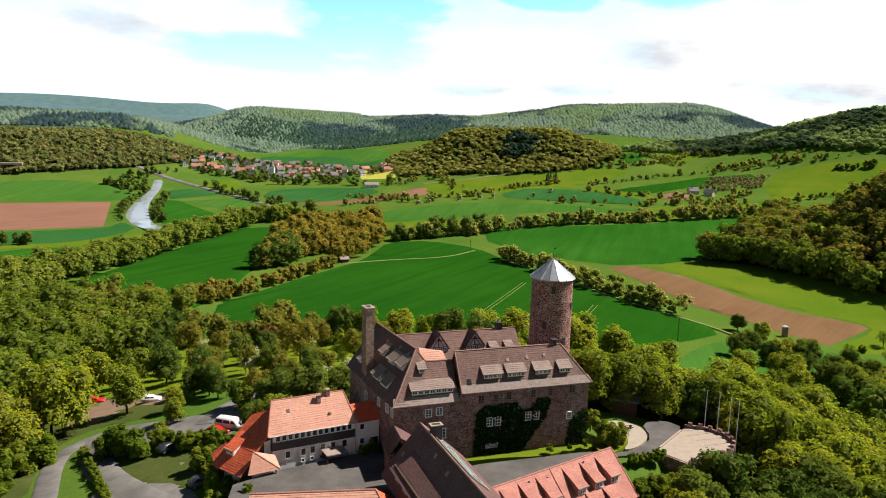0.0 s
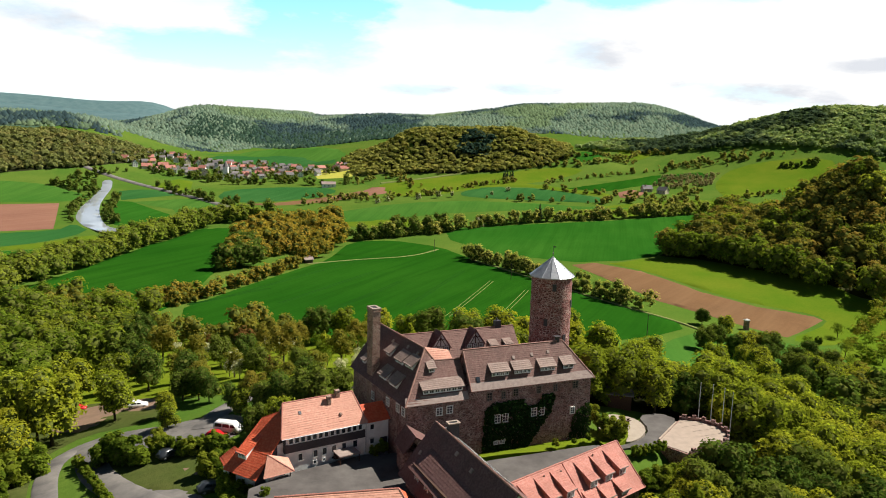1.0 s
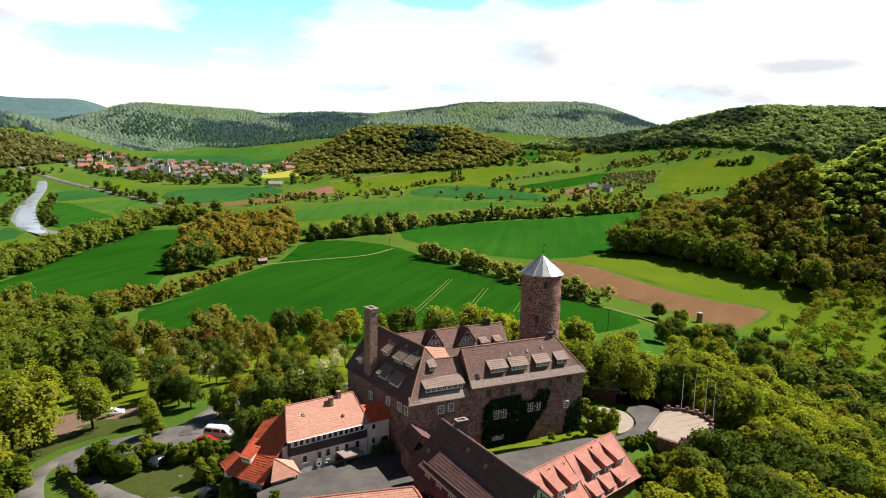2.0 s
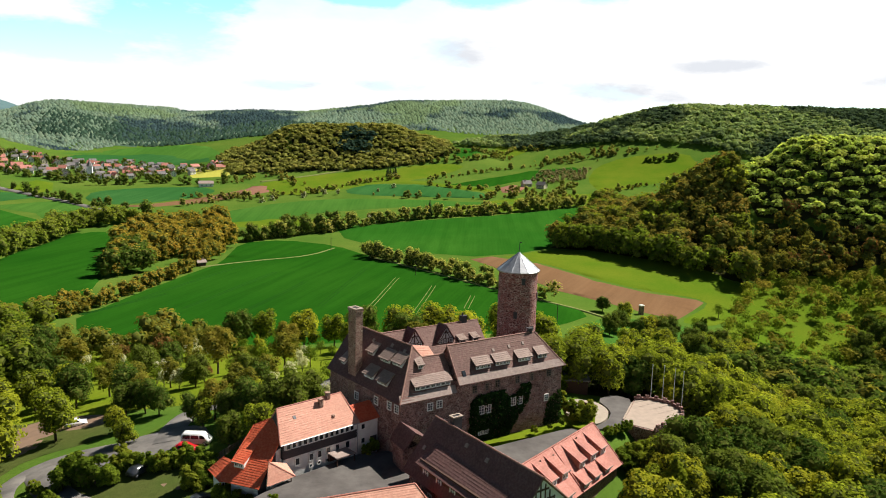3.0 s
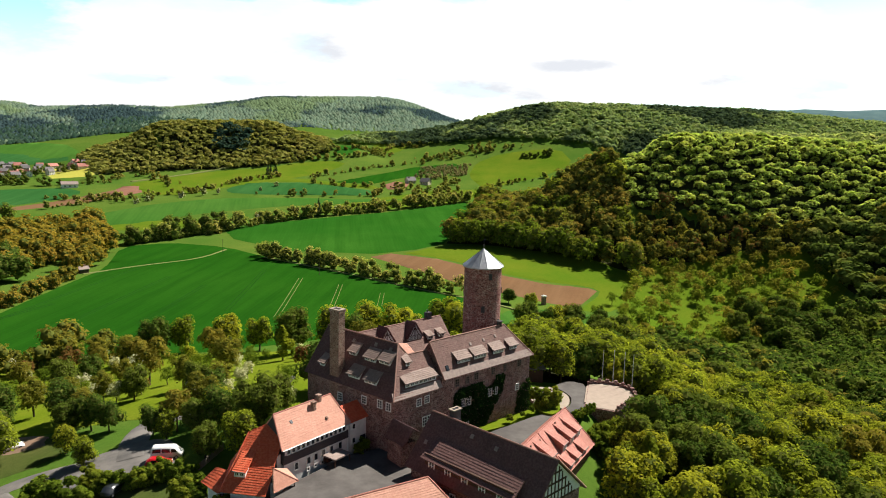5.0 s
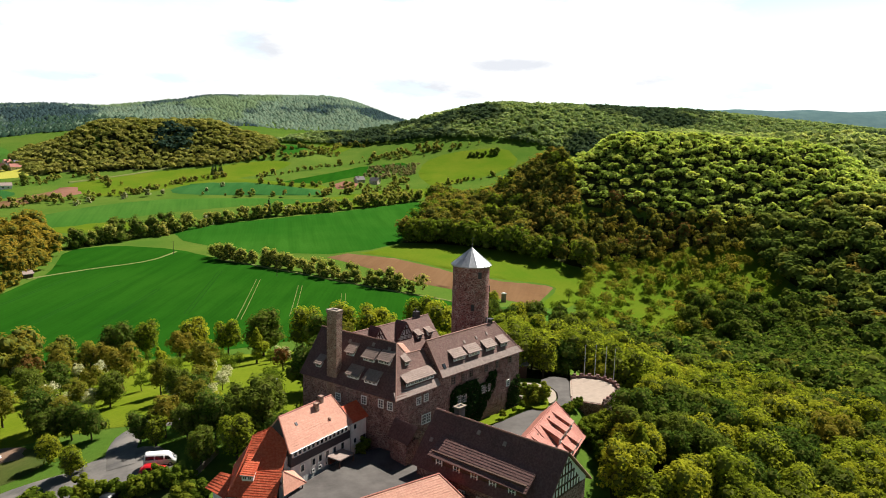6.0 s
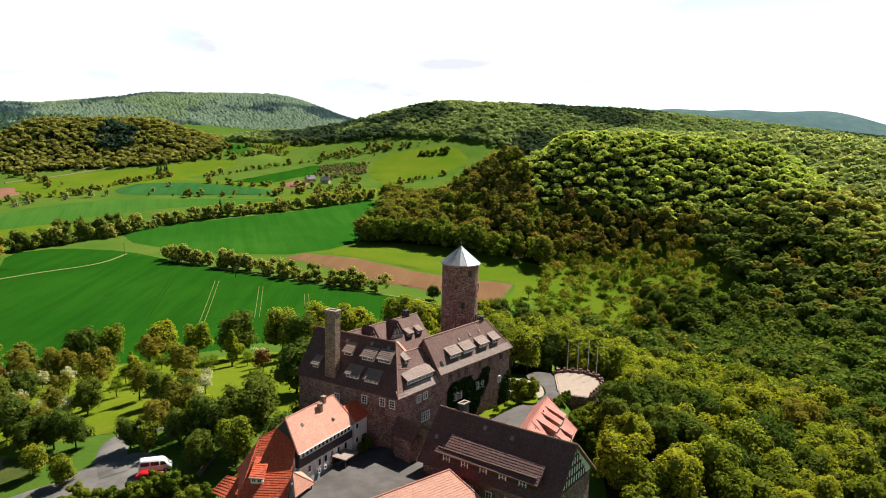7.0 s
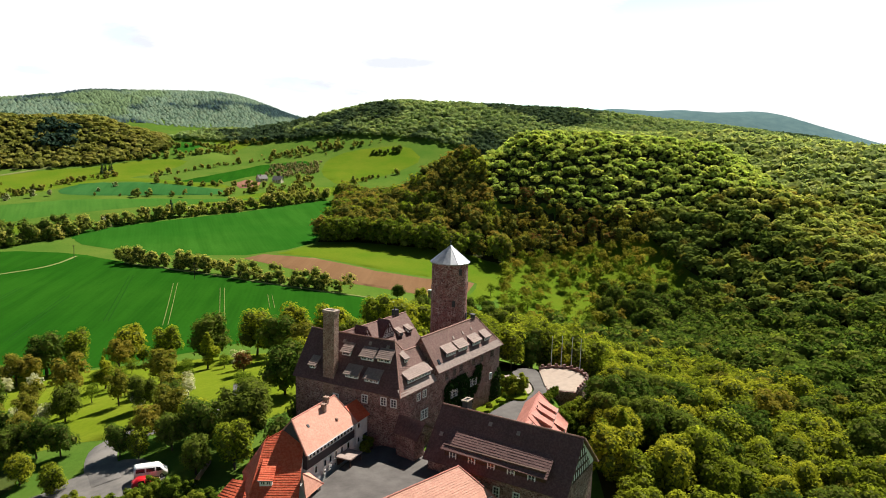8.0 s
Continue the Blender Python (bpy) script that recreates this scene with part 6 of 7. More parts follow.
# ---------------------------------------------------------------- woods, hedges and far trees, joined by the stretch
def stuff_wood(name, label, spots, kinds, material, seed, height, spread=0.22, category="wood", sink=0.5):
    """Many trees in one object. kinds: (crown shape, leaves, leaf size, core, weight) for a tree one metre tall."""
    q = np.random.default_rng(seed)
    pool = []
    for kind, leaves, size, core, weight in kinds:
        for _ in range(6 if kind == "dome" else 0):
            # a whole far crown as one uneven dome
            a = np.arange(5) * 1.2566 + q.uniform(0, 1)
            rim = q.uniform(0.60, 0.95, 5)
            v = np.concatenate([np.stack([rim * np.cos(a), rim * np.sin(a), q.uniform(-0.1, 0.25, 5)], 1), [[q.uniform(-0.2, 0.2), q.uniform(-0.2, 0.2), q.uniform(0.8, 1.1)]]])
            tri = [(k, (k + 1) % 5, 5) for k in range(5)]
            pool.append((v, np.array(tri), np.zeros((0, 3), int), weight))
        for _ in range(0 if kind == "dome" else 4):
            v, f, inner = crown_cloud(q, lobes_for(q, kind, 10.0, 0.5), leaves, size * 10, core, 0)
            pool.append((v / 10.0, f, inner, weight))
    w = np.array([p[3] for p in pool], float)
    w /= w.sum()
    xs, ys = np.array([p[0] for p in spots]), np.array([p[1] for p in spots])
    gz = land(xs, ys) - sink
    vs, faces, slots, tones, base = [], [], [], [], 0
    for x, y, z in zip(xs, ys, gz):
        v, leaf, inner, _ = pool[q.choice(len(pool), p=w)]
        h = height * (1 + q.uniform(-spread, spread))
        t = q.uniform(0, 6.28)
        c, s = math.cos(t), math.sin(t)
        p = np.empty_like(v)
        p[:, 0], p[:, 1], p[:, 2] = (v[:, 0] * c - v[:, 1] * s) * h + x, (v[:, 0] * s + v[:, 1] * c) * h + y, v[:, 2] * h + z
        vs.append(p)
        faces += [leaf + base, inner + base]
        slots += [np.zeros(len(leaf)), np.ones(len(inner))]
        tones.append(np.full(len(leaf) + len(inner), q.uniform()))
        base += len(v)
    vs, faces, slots, tones = (np.concatenate(a) for a in (vs, faces, slots, tones))
    me = bpy.data.meshes.new(name)
    me.vertices.add(len(vs)), me.loops.add(faces.size), me.polygons.add(len(faces))
    me.vertices.foreach_set("co", vs.astype(np.float32).ravel())
    me.loops.foreach_set("vertex_index", faces.astype(np.int32).ravel())
    me.polygons.foreach_set("loop_start", np.arange(0, faces.size, 3, dtype=np.int32))
    me.polygons.foreach_set("loop_total", np.full(len(faces), 3, np.int32))
    me.polygons.foreach_set("material_index", slots.astype(np.int32))
    attr = me.attributes.new("tone", "FLOAT", "FACE")
    attr.data.foreach_set("value", tones.astype(np.float32))
    me.materials.append(material)
    me.materials.append(M_CORE_SHADE)
    me.update(calc_edges=True)
    return tagged(new(name, me), label, category, kind="stuff")


MID = (("round", 350, 0.056, 0.68, 3), ("broad", 370, 0.056, 0.68, 2))
FAR = (("clump", 50, 0.10, 0.74, 1),)
TUFT = (("tuft", 28, 0.29, 0.0, 1),)
FARTHEST = (("dome", 0, 0, 1, 1),)
NEAR = (("round", 640, 0.040, 0.76, 3), ("broad", 700, 0.040, 0.76, 2), ("open", 560, 0.034, 0.5, 1))
HEDGE = (("round", 260, 0.054, 0.78, 2), ("shrub", 220, 0.062, 0.80, 2), ("open", 260, 0.044, 0.5, 1))


def along(line, gap, width, seed):
    """Places in a loose row along a line."""
    q = random.Random(seed)
    out = []
    for (xa, ya), (xb, yb) in zip(line, line[1:]):
        n = max(1, int(math.hypot(xb - xa, yb - ya) / gap))
        for k in range(n):
            t = (k + q.random()) / n
            out.append((xa + (xb - xa) * t + q.uniform(-width, width), ya + (yb - ya) * t + q.uniform(-width, width)))
    return out


# hedges and river woods on the valley floor
stuff_wood("hedgerow", "hedgerow of bushes and small trees between the fields", along([(36, 432), (50, 398), (64, 366), (72, 345), (80, 330), (88, 314), (96, 303), (102, 297)], 2.7, 1.6, 1), HEDGE, L_HEDGE, 11, 7.0, 0.5, "hedge")
stuff_wood("hedgerow", "hedgerow of green and budding bushes behind the wheat", along([(-34, 512), (0, 522), (30, 530), (60, 548), (94, 556), (130, 562), (160, 566), (190, 570), (225, 580), (250, 590)], 2.8, 3.2, 2), HEDGE, L_HEDGE, 12, 8.0, 0.5, "hedge")
stuff_wood("hedgerow", "dark green hedge trees behind the wheat", along([(-40, 508), (-10, 516), (20, 528), (34, 540), (10, 545), (-30, 530)], 5, 4, 3), HEDGE, L_DEEP, 13, 9.5, 0.35, "hedge")
river_line = [(-212, 345), (-196, 380), (-185, 420), (-178, 470), (-172, 520), (-160, 560), (-140, 592), (-112, 606)]
stuff_wood("river_wood", "belt of bright green trees along the river", along(river_line, 2.3, 9, 5) + along([(-185, 300), (-205, 340), (-190, 400)], 3, 18, 6), MID, L_RIVER, 14, 12, 0.25)
stuff_wood("field_wood", "amber budding copse at the field corner", scatter([(-98, 396), (-111, 476), (-106, 560), (-73, 585), (-42, 560), (-40, 505), (-49, 440), (-60, 418), (-66, 470), (-82, 430)], 6.5, (), 15), MID, L_BUD, 15, 11.0, 0.4)
stuff_wood("hedgerow", "low budding bushes along the wheat field's edge", along([(-60, 414), (-79, 366), (-100, 318), (-116, 322), (-104, 350)], 2.6, 3, 16), HEDGE, L_BUD, 46, 5.5, 0.45, "hedge")
stuff_wood("field_wood", "green trees in the field copse", scatter([(-100, 400), (-108, 470), (-90, 470), (-84, 410)], 7, (), 17), MID, L_DEEP, 16, 13, 0.2)
stuff_wood("valley_wood", "mixed green and budding trees west of the orchard", scatter([(-112, 190), (-88, 206), (-96, 240), (-104, 300), (-150, 310), (-200, 300), (-200, 210), (-160, 150), (-118, 150)], 5.8, (), 18), NEAR, L_SHRUB, 17, 11, 0.3)
stuff_wood("valley_wood", "olive-brown budding trees west of the orchard", scatter([(-98, 250), (-50, 262), (-30, 244), (-60, 238), (-100, 236), (-150, 290), (-130, 320)], 6.5, (), 19), HEDGE, L_OLIVE, 18, 9.5, 0.35)
stuff_wood("valley_wood", "dense green trees beside the drive", scatter([(-84, 160), (-112, 190), (-150, 170), (-150, 100), (-100, 84), (-86, 96), (-94, 130)], 5.6, (), 20), NEAR, L_SHRUB, 19, 10.5, 0.3)
stuff_wood("river_bushes", "bushes along the river bank", along([(-300, 745), (-286, 705), (-282, 670), (-270, 620), (-256, 580)], 8, 3, 7) + along([(-262, 700), (-250, 650), (-236, 606), (-220, 578)], 5, 3, 8) + along([(-300, 470), (-270, 480)], 3, 3, 9), HEDGE, L_DEEP, 20, 7, 0.4, "hedge")
LINES = [
    ([(-88, 659), (-63, 674), (-45, 689), (-21, 697), (20, 690)], 4.0, 5), ([(-92, 714), (-68, 700), (-31, 675), (-2, 677)], 5.0, 4),
    ([(18, 689), (35, 709), (59, 730), (96, 756), (129, 770)], 3.6, 4), ([(149, 753), (185, 771), (231, 793), (283, 801)], 4.5, 4),
    ([(135, 718), (164, 697), (193, 679), (213, 669), (240, 635), (271, 639)], 4.0, 5), ([(127, 822), (174, 828), (217, 834), (286, 869)], 3.6, 5),
    ([(294, 794), (329, 793), (361, 783), (400, 772)], 4.0, 9), ([(302, 814), (333, 803), (372, 800), (420, 780)], 4.0, 11),
    ([(166, 631), (202, 640), (229, 620), (259, 618)], 3.4, 4), ([(-51, 790), (-29, 819), (-1, 822), (17, 745)], 4.5, 6), ([(81, 670), (100, 659), (148, 638)], 8.0, 4),
    ([(168, 842), (221, 860), (302, 912), (337, 880)], 4.0, 7), ([(240, 635), (262, 660), (290, 690)], 5.0, 6), ([(297, 640), (330, 655), (385, 668)], 5.5, 5),
]
rows = [p for k, (line, gap, width) in enumerate(LINES) for p in along(line, gap, width, 80 + k)]
stuff_wood("hedgerow", "rows of bushes and fruit trees between the valley fields", rows[::2], HEDGE, L_HEDGE, 36, 5.4, 0.5, "hedge")
stuff_wood("hedgerow", "green and budding bushes between the valley fields", rows[1::2], HEDGE, L_COPSE, 21, 5.0, 0.5, "hedge")
stuff_wood("hedgerow", "green bushes by the country road and round the village", along([(-240, 760), (-170, 690), (-130, 640)], 5, 6, 32) + along([(-190, 790), (-110, 806), (-50, 790), (-60, 835)], 8, 8, 33) + along([(-300, 800), (-330, 740), (-290, 705)], 4, 10, 36) + along([(-300, 880), (-270, 830), (-200, 812), (-120, 835)], 6, 8, 37) + along([(400, 740), (430, 730)], 3, 4, 28), HEDGE, L_DEEP, 22, 7.0, 0.4, "hedge")
stuff_wood("far_orchard", "pale brown budding orchard on the valley slope", scatter([(254, 719), (281, 764), (332, 746), (308, 709), (263, 703)], 5.0, (), 97), HEDGE, L_PALE, 37, 4.8, 0.3, "orchard")
stuff_wood("blossom_bushes", "white blossoming bushes in the far hedges", along([(-60, 640), (40, 690), (120, 700)], 22, 10, 41) + along([(10, 524), (60, 548), (100, 560), (220, 580)], 15, 3, 42) + along([(40, 424), (80, 330)], 30, 2, 43), HEDGE, L_BLOSSOM, 23, 5.5, 0.3, "bushes")
# copses round the east meadow and the big wooded hill
COPSE = [(150, 416), (168, 402), (186, 376), (210, 345), (224, 326), (236, 340), (252, 372), (270, 410), (290, 470), (300, 560), (270, 590), (246, 560), (214, 500), (190, 455), (160, 430)]
stuff_wood("east_copse", "copse of green and budding trees at the meadow's edge", scatter(COPSE, 6.8, (), 44), MID, L_COPSE, 24, 13, 0.3)
stuff_wood("east_copse", "bright green trees in the meadow copse", scatter(COPSE, 12, (), 45) + along([(150, 410), (172, 396), (192, 364), (206, 346)], 4, 3, 46), MID, L_SHRUB, 25, 14, 0.25)
HILL = [(262, 372), (272, 440), (300, 500), (360, 520), (470, 470), (520, 380), (500, 300), (430, 260), (384, 262), (340, 300), (318, 308), (296, 336)]
NOSE = [(300, 240), (318, 290), (340, 300), (384, 262), (430, 260), (500, 300), (520, 180), (450, 60), (330, 60), (290, 110), (262, 160), (266, 205)]
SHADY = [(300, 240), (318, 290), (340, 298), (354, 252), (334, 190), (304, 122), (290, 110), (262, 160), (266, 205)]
CROWN = (("clump", 110, 0.132, 0.66, 1),)
stuff_wood("hill_wood", "bright green beech wood on the rounded hill", scatter(HILL, 4.2, (), 47), CROWN, L_HILL, 26, 6.8, 0.28)
stuff_wood("hill_wood", "mixed green and budding wood on the hill's shoulder", scatter(NOSE, 4.8, (SHADY,), 48), CROWN, L_NOSE, 27, 7.6, 0.35)
# Darker leaves here put the west flank's shade into the colour
stuff_wood("hill_wood", "wood at the hill's foot, its shade put into dark green leaves", scatter(SHADY, 5.2, (), 57), CROWN, L_SHADE, 47, 9.0, 0.35)
stuff_wood("hill_wood", "copper and amber budding trees among the hill wood", scatter(NOSE, 17, (), 58) + scatter(SHADY, 15, (), 59), CROWN, L_COPSE, 48, 8.6, 0.3)
stuff_wood("slope_wood", "olive and copper budding trees below the hill", scatter([(232, 336), (262, 368), (292, 336), (326, 300), (312, 290), (284, 312), (250, 322)], 6.0, (), 49), HEDGE, L_OLIVE, 28, 8.5, 0.35)
stuff_wood("slope_wood", "copper budding trees below the hill", scatter([(240, 340), (270, 372), (300, 332), (322, 300), (300, 300), (262, 318)], 11, (), 50), HEDGE, L_RUST, 29, 8.5, 0.3)
stuff_wood("valley_trees", "round green trees in the stream valley", scatter([(205, 150), (200, 196), (238, 236), (268, 240), (290, 240), (262, 190), (300, 110), (330, 60), (260, 60), (200, 90), (150, 120), (160, 150)], 6.6, (), 51) + scatter([(118, 100), (150, 124), (205, 95), (260, 64), (220, 40), (140, 60)], 6.6, (), 60), MID, L_DEEP, 30, 11.5, 0.3)
EAST_VALE = [(118, 148), (108, 172), (122, 200), (150, 214), (190, 210), (214, 190), (205, 150), (150, 118), (124, 128)]
stuff_wood("valley_trees", "green and budding trees on the meadow's lower edge", scatter(EAST_VALE, 6.0, (), 53), MID, L_DEEP, 33, 9.5, 0.35)
stuff_wood("valley_trees", "olive budding trees on the meadow's lower edge", scatter(EAST_VALE, 9.0, (), 54), HEDGE, L_OLIVE, 34, 9, 0.35)
SLOPE = [(170, 262), (195, 298), (226, 328), (262, 318), (318, 284), (300, 254), (262, 240), (210, 232)]
stuff_wood("old_orchard", "scattered old fruit trees on the sloping meadow", scatter(SLOPE, 10.0, (), 52), (("open", 300, 0.050, 0.0, 1),), L_SHRUB, 31, 7.5, 0.3, "orchard")
stuff_wood("old_orchard", "thin budding fruit trees on the sloping meadow", scatter(SLOPE, 8.5, (), 55) + scatter([(215, 320), (262, 350), (318, 300), (300, 276)], 7.0, (), 56), (("open", 280, 0.046, 0.0, 1),), L_OLIVE, 32, 8.0, 0.35, "orchard")
# far woods, coarser with distance
def ridge_wood(name, label, poly, gap, mats, seed, height, kinds=FAR, avoid=()):
    return stuff_wood(name, label, scatter(poly, gap, avoid, seed), kinds, mats, seed, height, 0.25, "wood", 1.0)


KNOLL = [(-70, 930), (-50, 850), (20, 830), (110, 815), (165, 828), (205, 855), (205, 895), (150, 945), (40, 985), (-40, 985)]
ridge_wood("knoll_wood", "budding olive beech wood on the knoll", KNOLL, 5.2, L_KNOLL, 61, 6.5, TUFT)
ridge_wood("knoll_wood", "dark spruces on the knoll", [(64, 866), (100, 846), (112, 880), (84, 900)], 4.5, L_SPRUCE, 62, 8.0, TUFT)
WESTHILL = [(-560, 1330), (-520, 1180), (-400, 1090), (-292, 1075), (-205, 1172), (-120, 1170), (0, 1160), (120, 1150), (260, 1130), (420, 1090), (600, 1090), (760, 1150), (760, 1330), (420, 1400), (100, 1420), (-200, 1500), (-520, 1440)]
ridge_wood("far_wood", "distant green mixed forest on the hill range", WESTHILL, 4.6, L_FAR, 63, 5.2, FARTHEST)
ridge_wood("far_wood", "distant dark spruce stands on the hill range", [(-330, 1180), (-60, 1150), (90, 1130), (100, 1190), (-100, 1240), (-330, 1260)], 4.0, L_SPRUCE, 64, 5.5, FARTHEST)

EASTRANGE = [(240, 985), (320, 905), (410, 812), (500, 720), (560, 640), (600, 600), (700, 540), (960, 470), (1300, 520), (1300, 760), (900, 960), (600, 1020), (420, 1080)]
ridge_wood("range_wood", "distant green forest on the eastern range", EASTRANGE, 6.4, L_RANGE, 66, 8.0, TUFT)
BACKSPUR = [(500, 150), (490, 300), (510, 420), (560, 640), (700, 680), (720, 500), (720, 300), (720, 120), (560, 60)]
ridge_wood("spur_wood", "dark green forest on the spur behind the hill", BACKSPUR, 5.6, L_SPUR, 68, 8.0, TUFT)
ridge_wood("spur_wood", "fresh green trees on the spur behind the hill", BACKSPUR, 16, L_NOSE, 69, 7)
LEFTHILL = [(-330, 800), (-380, 760), (-440, 720), (-700, 620), (-1100, 560), (-1200, 800), (-700, 950), (-430, 1000), (-300, 930), (-290, 860)]
ridge_wood("left_wood", "budding forest on the slope across the river", LEFTHILL, 6.0, L_LEFT, 70, 7.0, TUFT)
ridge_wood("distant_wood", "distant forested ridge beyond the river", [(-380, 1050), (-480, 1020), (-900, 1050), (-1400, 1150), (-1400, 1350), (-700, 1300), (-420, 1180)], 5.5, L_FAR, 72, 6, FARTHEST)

# leaf litter and shade plants on the woods' floor, darkened to deepen their shade
for outline, cell in ((north_wood, 4), (south_wood, 4), (COPSE, 8), (HILL, 10), (NOSE, 10), (EAST_VALE, 6), ([(205, 150), (200, 196), (238, 236), (268, 240), (300, 244), (262, 190), (300, 110), (330, 60), (260, 60), (200, 90), (150, 120), (160, 150)], 8), (BACKSPUR, 16), (KNOLL, 14), (LEFTHILL, 20), ([(-112, 190), (-100, 240), (-104, 300), (-150, 310), (-200, 300), (-200, 210), (-160, 150), (-118, 150)], 8), ([(-84, 160), (-112, 190), (-150, 170), (-150, 100), (-100, 84), (-86, 96), (-94, 130)], 5), ([(232, 336), (262, 368), (292, 336), (326, 300), (312, 290), (284, 312), (250, 322)], 8)):
    drape("forest_floor", outline, M_FOREST_FLOOR, 0.1 if cell < 9 else 0.3, cell, 0, "brown leaf litter and low green undergrowth, darkened as tree shade", "forest floor")
for key in KINDS:
    for ob in KINDS[key][USED[key]:]:
        for o in list(ob.children) + [ob]:
            bpy.data.objects.remove(o)


# ---------------------------------------------------------------- the lane between the hall and the low wing
lane_edge = [B.xy(24, 8.1), B.xy(12, 8.1), B.xy(0, 8.1), (28, 106.4), (33, 107.2), (34.6, 108.2), (42.4, 118.2), (40, 121.5), (35.5, 120), (35.6, 114), (32.9, 110), (29.7, 108.0), (26, 107.2), H.xy(21, -2.6), H.xy(10, -2.4), H.xy(0, -2.2), (1, 98)]
level("lane", lane_edge, M_ASPHALT, -2.35, "dark grey asphalt lane curving past the castle hall", "lane", 3, 1)
level("grass_verge", [H.xy(0, 0.4), H.xy(22, 0.4), H.xy(22.6, -2.0), H.xy(17, -1.6), H.xy(12, -2.3), H.xy(6, -1.2), H.xy(0, -1.0)], M_LAWN, -2.3, "narrow grass verge along the hall's foot", "lawn", 3, 1)


# ---------------------------------------------------------------- ivy on the hall
def ivy_plant(outline, holes, count, seed):
    q = np.random.default_rng(seed)
    zs, as_ = [p[1] for p in outline], [p[0] for p in outline]
    vs, fs = [], []
    while len(fs) < count:
        a, z = q.uniform(min(as_), max(as_)), q.uniform(min(zs), max(zs))
        ragged = 0.35 * noise.noise((a * 1.7, z * 1.7, seed))
        if not inside(outline, a + ragged, z + ragged * 0.8) or any(abs(a - u) < w and abs(z - v) < h for u, v, w, h in holes):
            continue
        p = np.array(H(a, 0.5 - abs(q.normal(0.10, 0.12)) - 0.12 * (1 + noise.noise((a * 0.9, z * 0.9, 7))), z))
        out = np.array(-H.n) + q.normal(scale=0.5, size=3) + np.array((0, 0, 0.4))
        out /= np.linalg.norm(out)
        s = q.uniform(0.13, 0.27)
        t = np.cross(out, q.normal(size=3))
        t /= np.linalg.norm(t)
        b = np.cross(out, t)
        k = len(vs)
        vs += [(p - t * s).tolist(), (p - b * s * 0.7 + out * s * 0.2).tolist(), (p + t * s).tolist(), (p + b * s * 0.7 + out * s * 0.2).tolist()]
        fs.append((k, k + 1, k + 2, k + 3))
    return tagged(mesh_object("ivy", vs, fs, M_IVY), "dark evergreen ivy climbing the castle hall's wall", "ivy", "ivy on the hall")


HOLES = [(4.5, 2.9, 0.62, 0.8), (5.85, 2.9, 0.62, 0.8), (10.9, 3.2, 0.62, 0.8), (12.3, 3.2, 0.62, 0.8), (18.0, 2.6, 0.5, 0.7), (4.9, -0.9, 1.0, 0.45)]
ivy_plant([(2.0, -2.4), (2.2, 4.4), (3.6, 5.5), (8.8, 5.6), (9.8, 4.3), (11.6, 4.5), (12.2, 6.0), (14.6, 6.0), (13.8, 2.8), (11.4, -0.4), (10.0, -2.4)], HOLES, 4200, 2)
ivy_plant([(17.6, -2.4), (18.2, 2.0), (20.4, 3.6), (21.3, 3.4), (21.3, -2.4)], HOLES, 900, 3)

# ---------------------------------------------------------------- viewing terrace with battlements and flagpoles
terrace = thing("viewing_terrace", "stone viewing terrace with a battlemented parapet and pale paving", "terrace", (42, 111, -6))
rim_pts = [Vector((42.4, 118.2)), Vector((45.6, 117.4)), Vector((47.9, 115.0)), Vector((48.3, 111.8)), Vector((46.6, 108.4)), Vector((42.6, 105.9)), Vector((38.4, 103.9)), Vector((34.6, 108.3))]
bm = bmesh.new()
prism(bm, [tuple(p) for p in rim_pts], -12, -2.28)
part("wall", bm, M_HALL, terrace)
bm = bmesh.new()
mid = sum(rim_pts, Vector((0, 0))) / len(rim_pts)
prism(bm, [tuple(p + (mid - p).normalized() * 0.35) for p in rim_pts], -2.3, -2.2)
part("paving", bm, M_PAVING, terrace, "pale sandstone paving")
for a, b in zip(rim_pts[:-1], rim_pts[1:]):
    if (a - rim_pts[-2]).length < 0.01:
        continue
    d = (b - a).normalized()
    o = Vector((-d.y, d.x)) * 0.18
    bm = bmesh.new()
    c = (a + b) / 2
    brick6(bm, (c.x, c.y, -2.0), (d.x * (b - a).length / 2, d.y * (b - a).length / 2, 0), (o.x, o.y, 0), (0, 0, 0.3))
    part("parapet", bm, M_HALL, terrace)
    n = max(1, int((b - a).length / 1.35))
    for k in range(n):
        c = a.lerp(b, (k + 0.5) / n)
        bm = bmesh.new()
        brick6(bm, (c.x, c.y, -1.50), (d.x * 0.34, d.y * 0.34, 0), (o.x * 1.08, o.y * 1.08, 0), (0, 0, 0.22))
        part("merlon", bm, M_HALL, terrace)
bm = bmesh.new()
a, b = rim_pts[-1], rim_pts[0]
d = (b - a).normalized()
c = (a + b) / 2
brick6(bm, (c.x, c.y, -2.2), (d.x * 4.6, d.y * 4.6, 0), (-d.y * 0.14, d.x * 0.14, 0), (0, 0, 0.10))
part("kerb", bm, M_PAVING, terrace, "pale kerb along the lane")


def flagpole(x, y, h):
    ob = thing("flagpole", "tall slender white flagpole beside the viewing terrace", "flagpole", (x, y, -2.2), "flagpoles")
    bm = bmesh.new()
    tube(bm, (x, y, -4.5), (x, y, -2.2 + h), 0.085, 0.045, 8)
    part("pole", bm, M_POLE, ob)
    bm = bmesh.new()
    bmesh.ops.create_icosphere(bm, subdivisions=2, radius=0.11, matrix=Matrix.Translation((x, y, -2.1 + h)))
    part("knob", bm, M_ZINC, ob)
    return ob


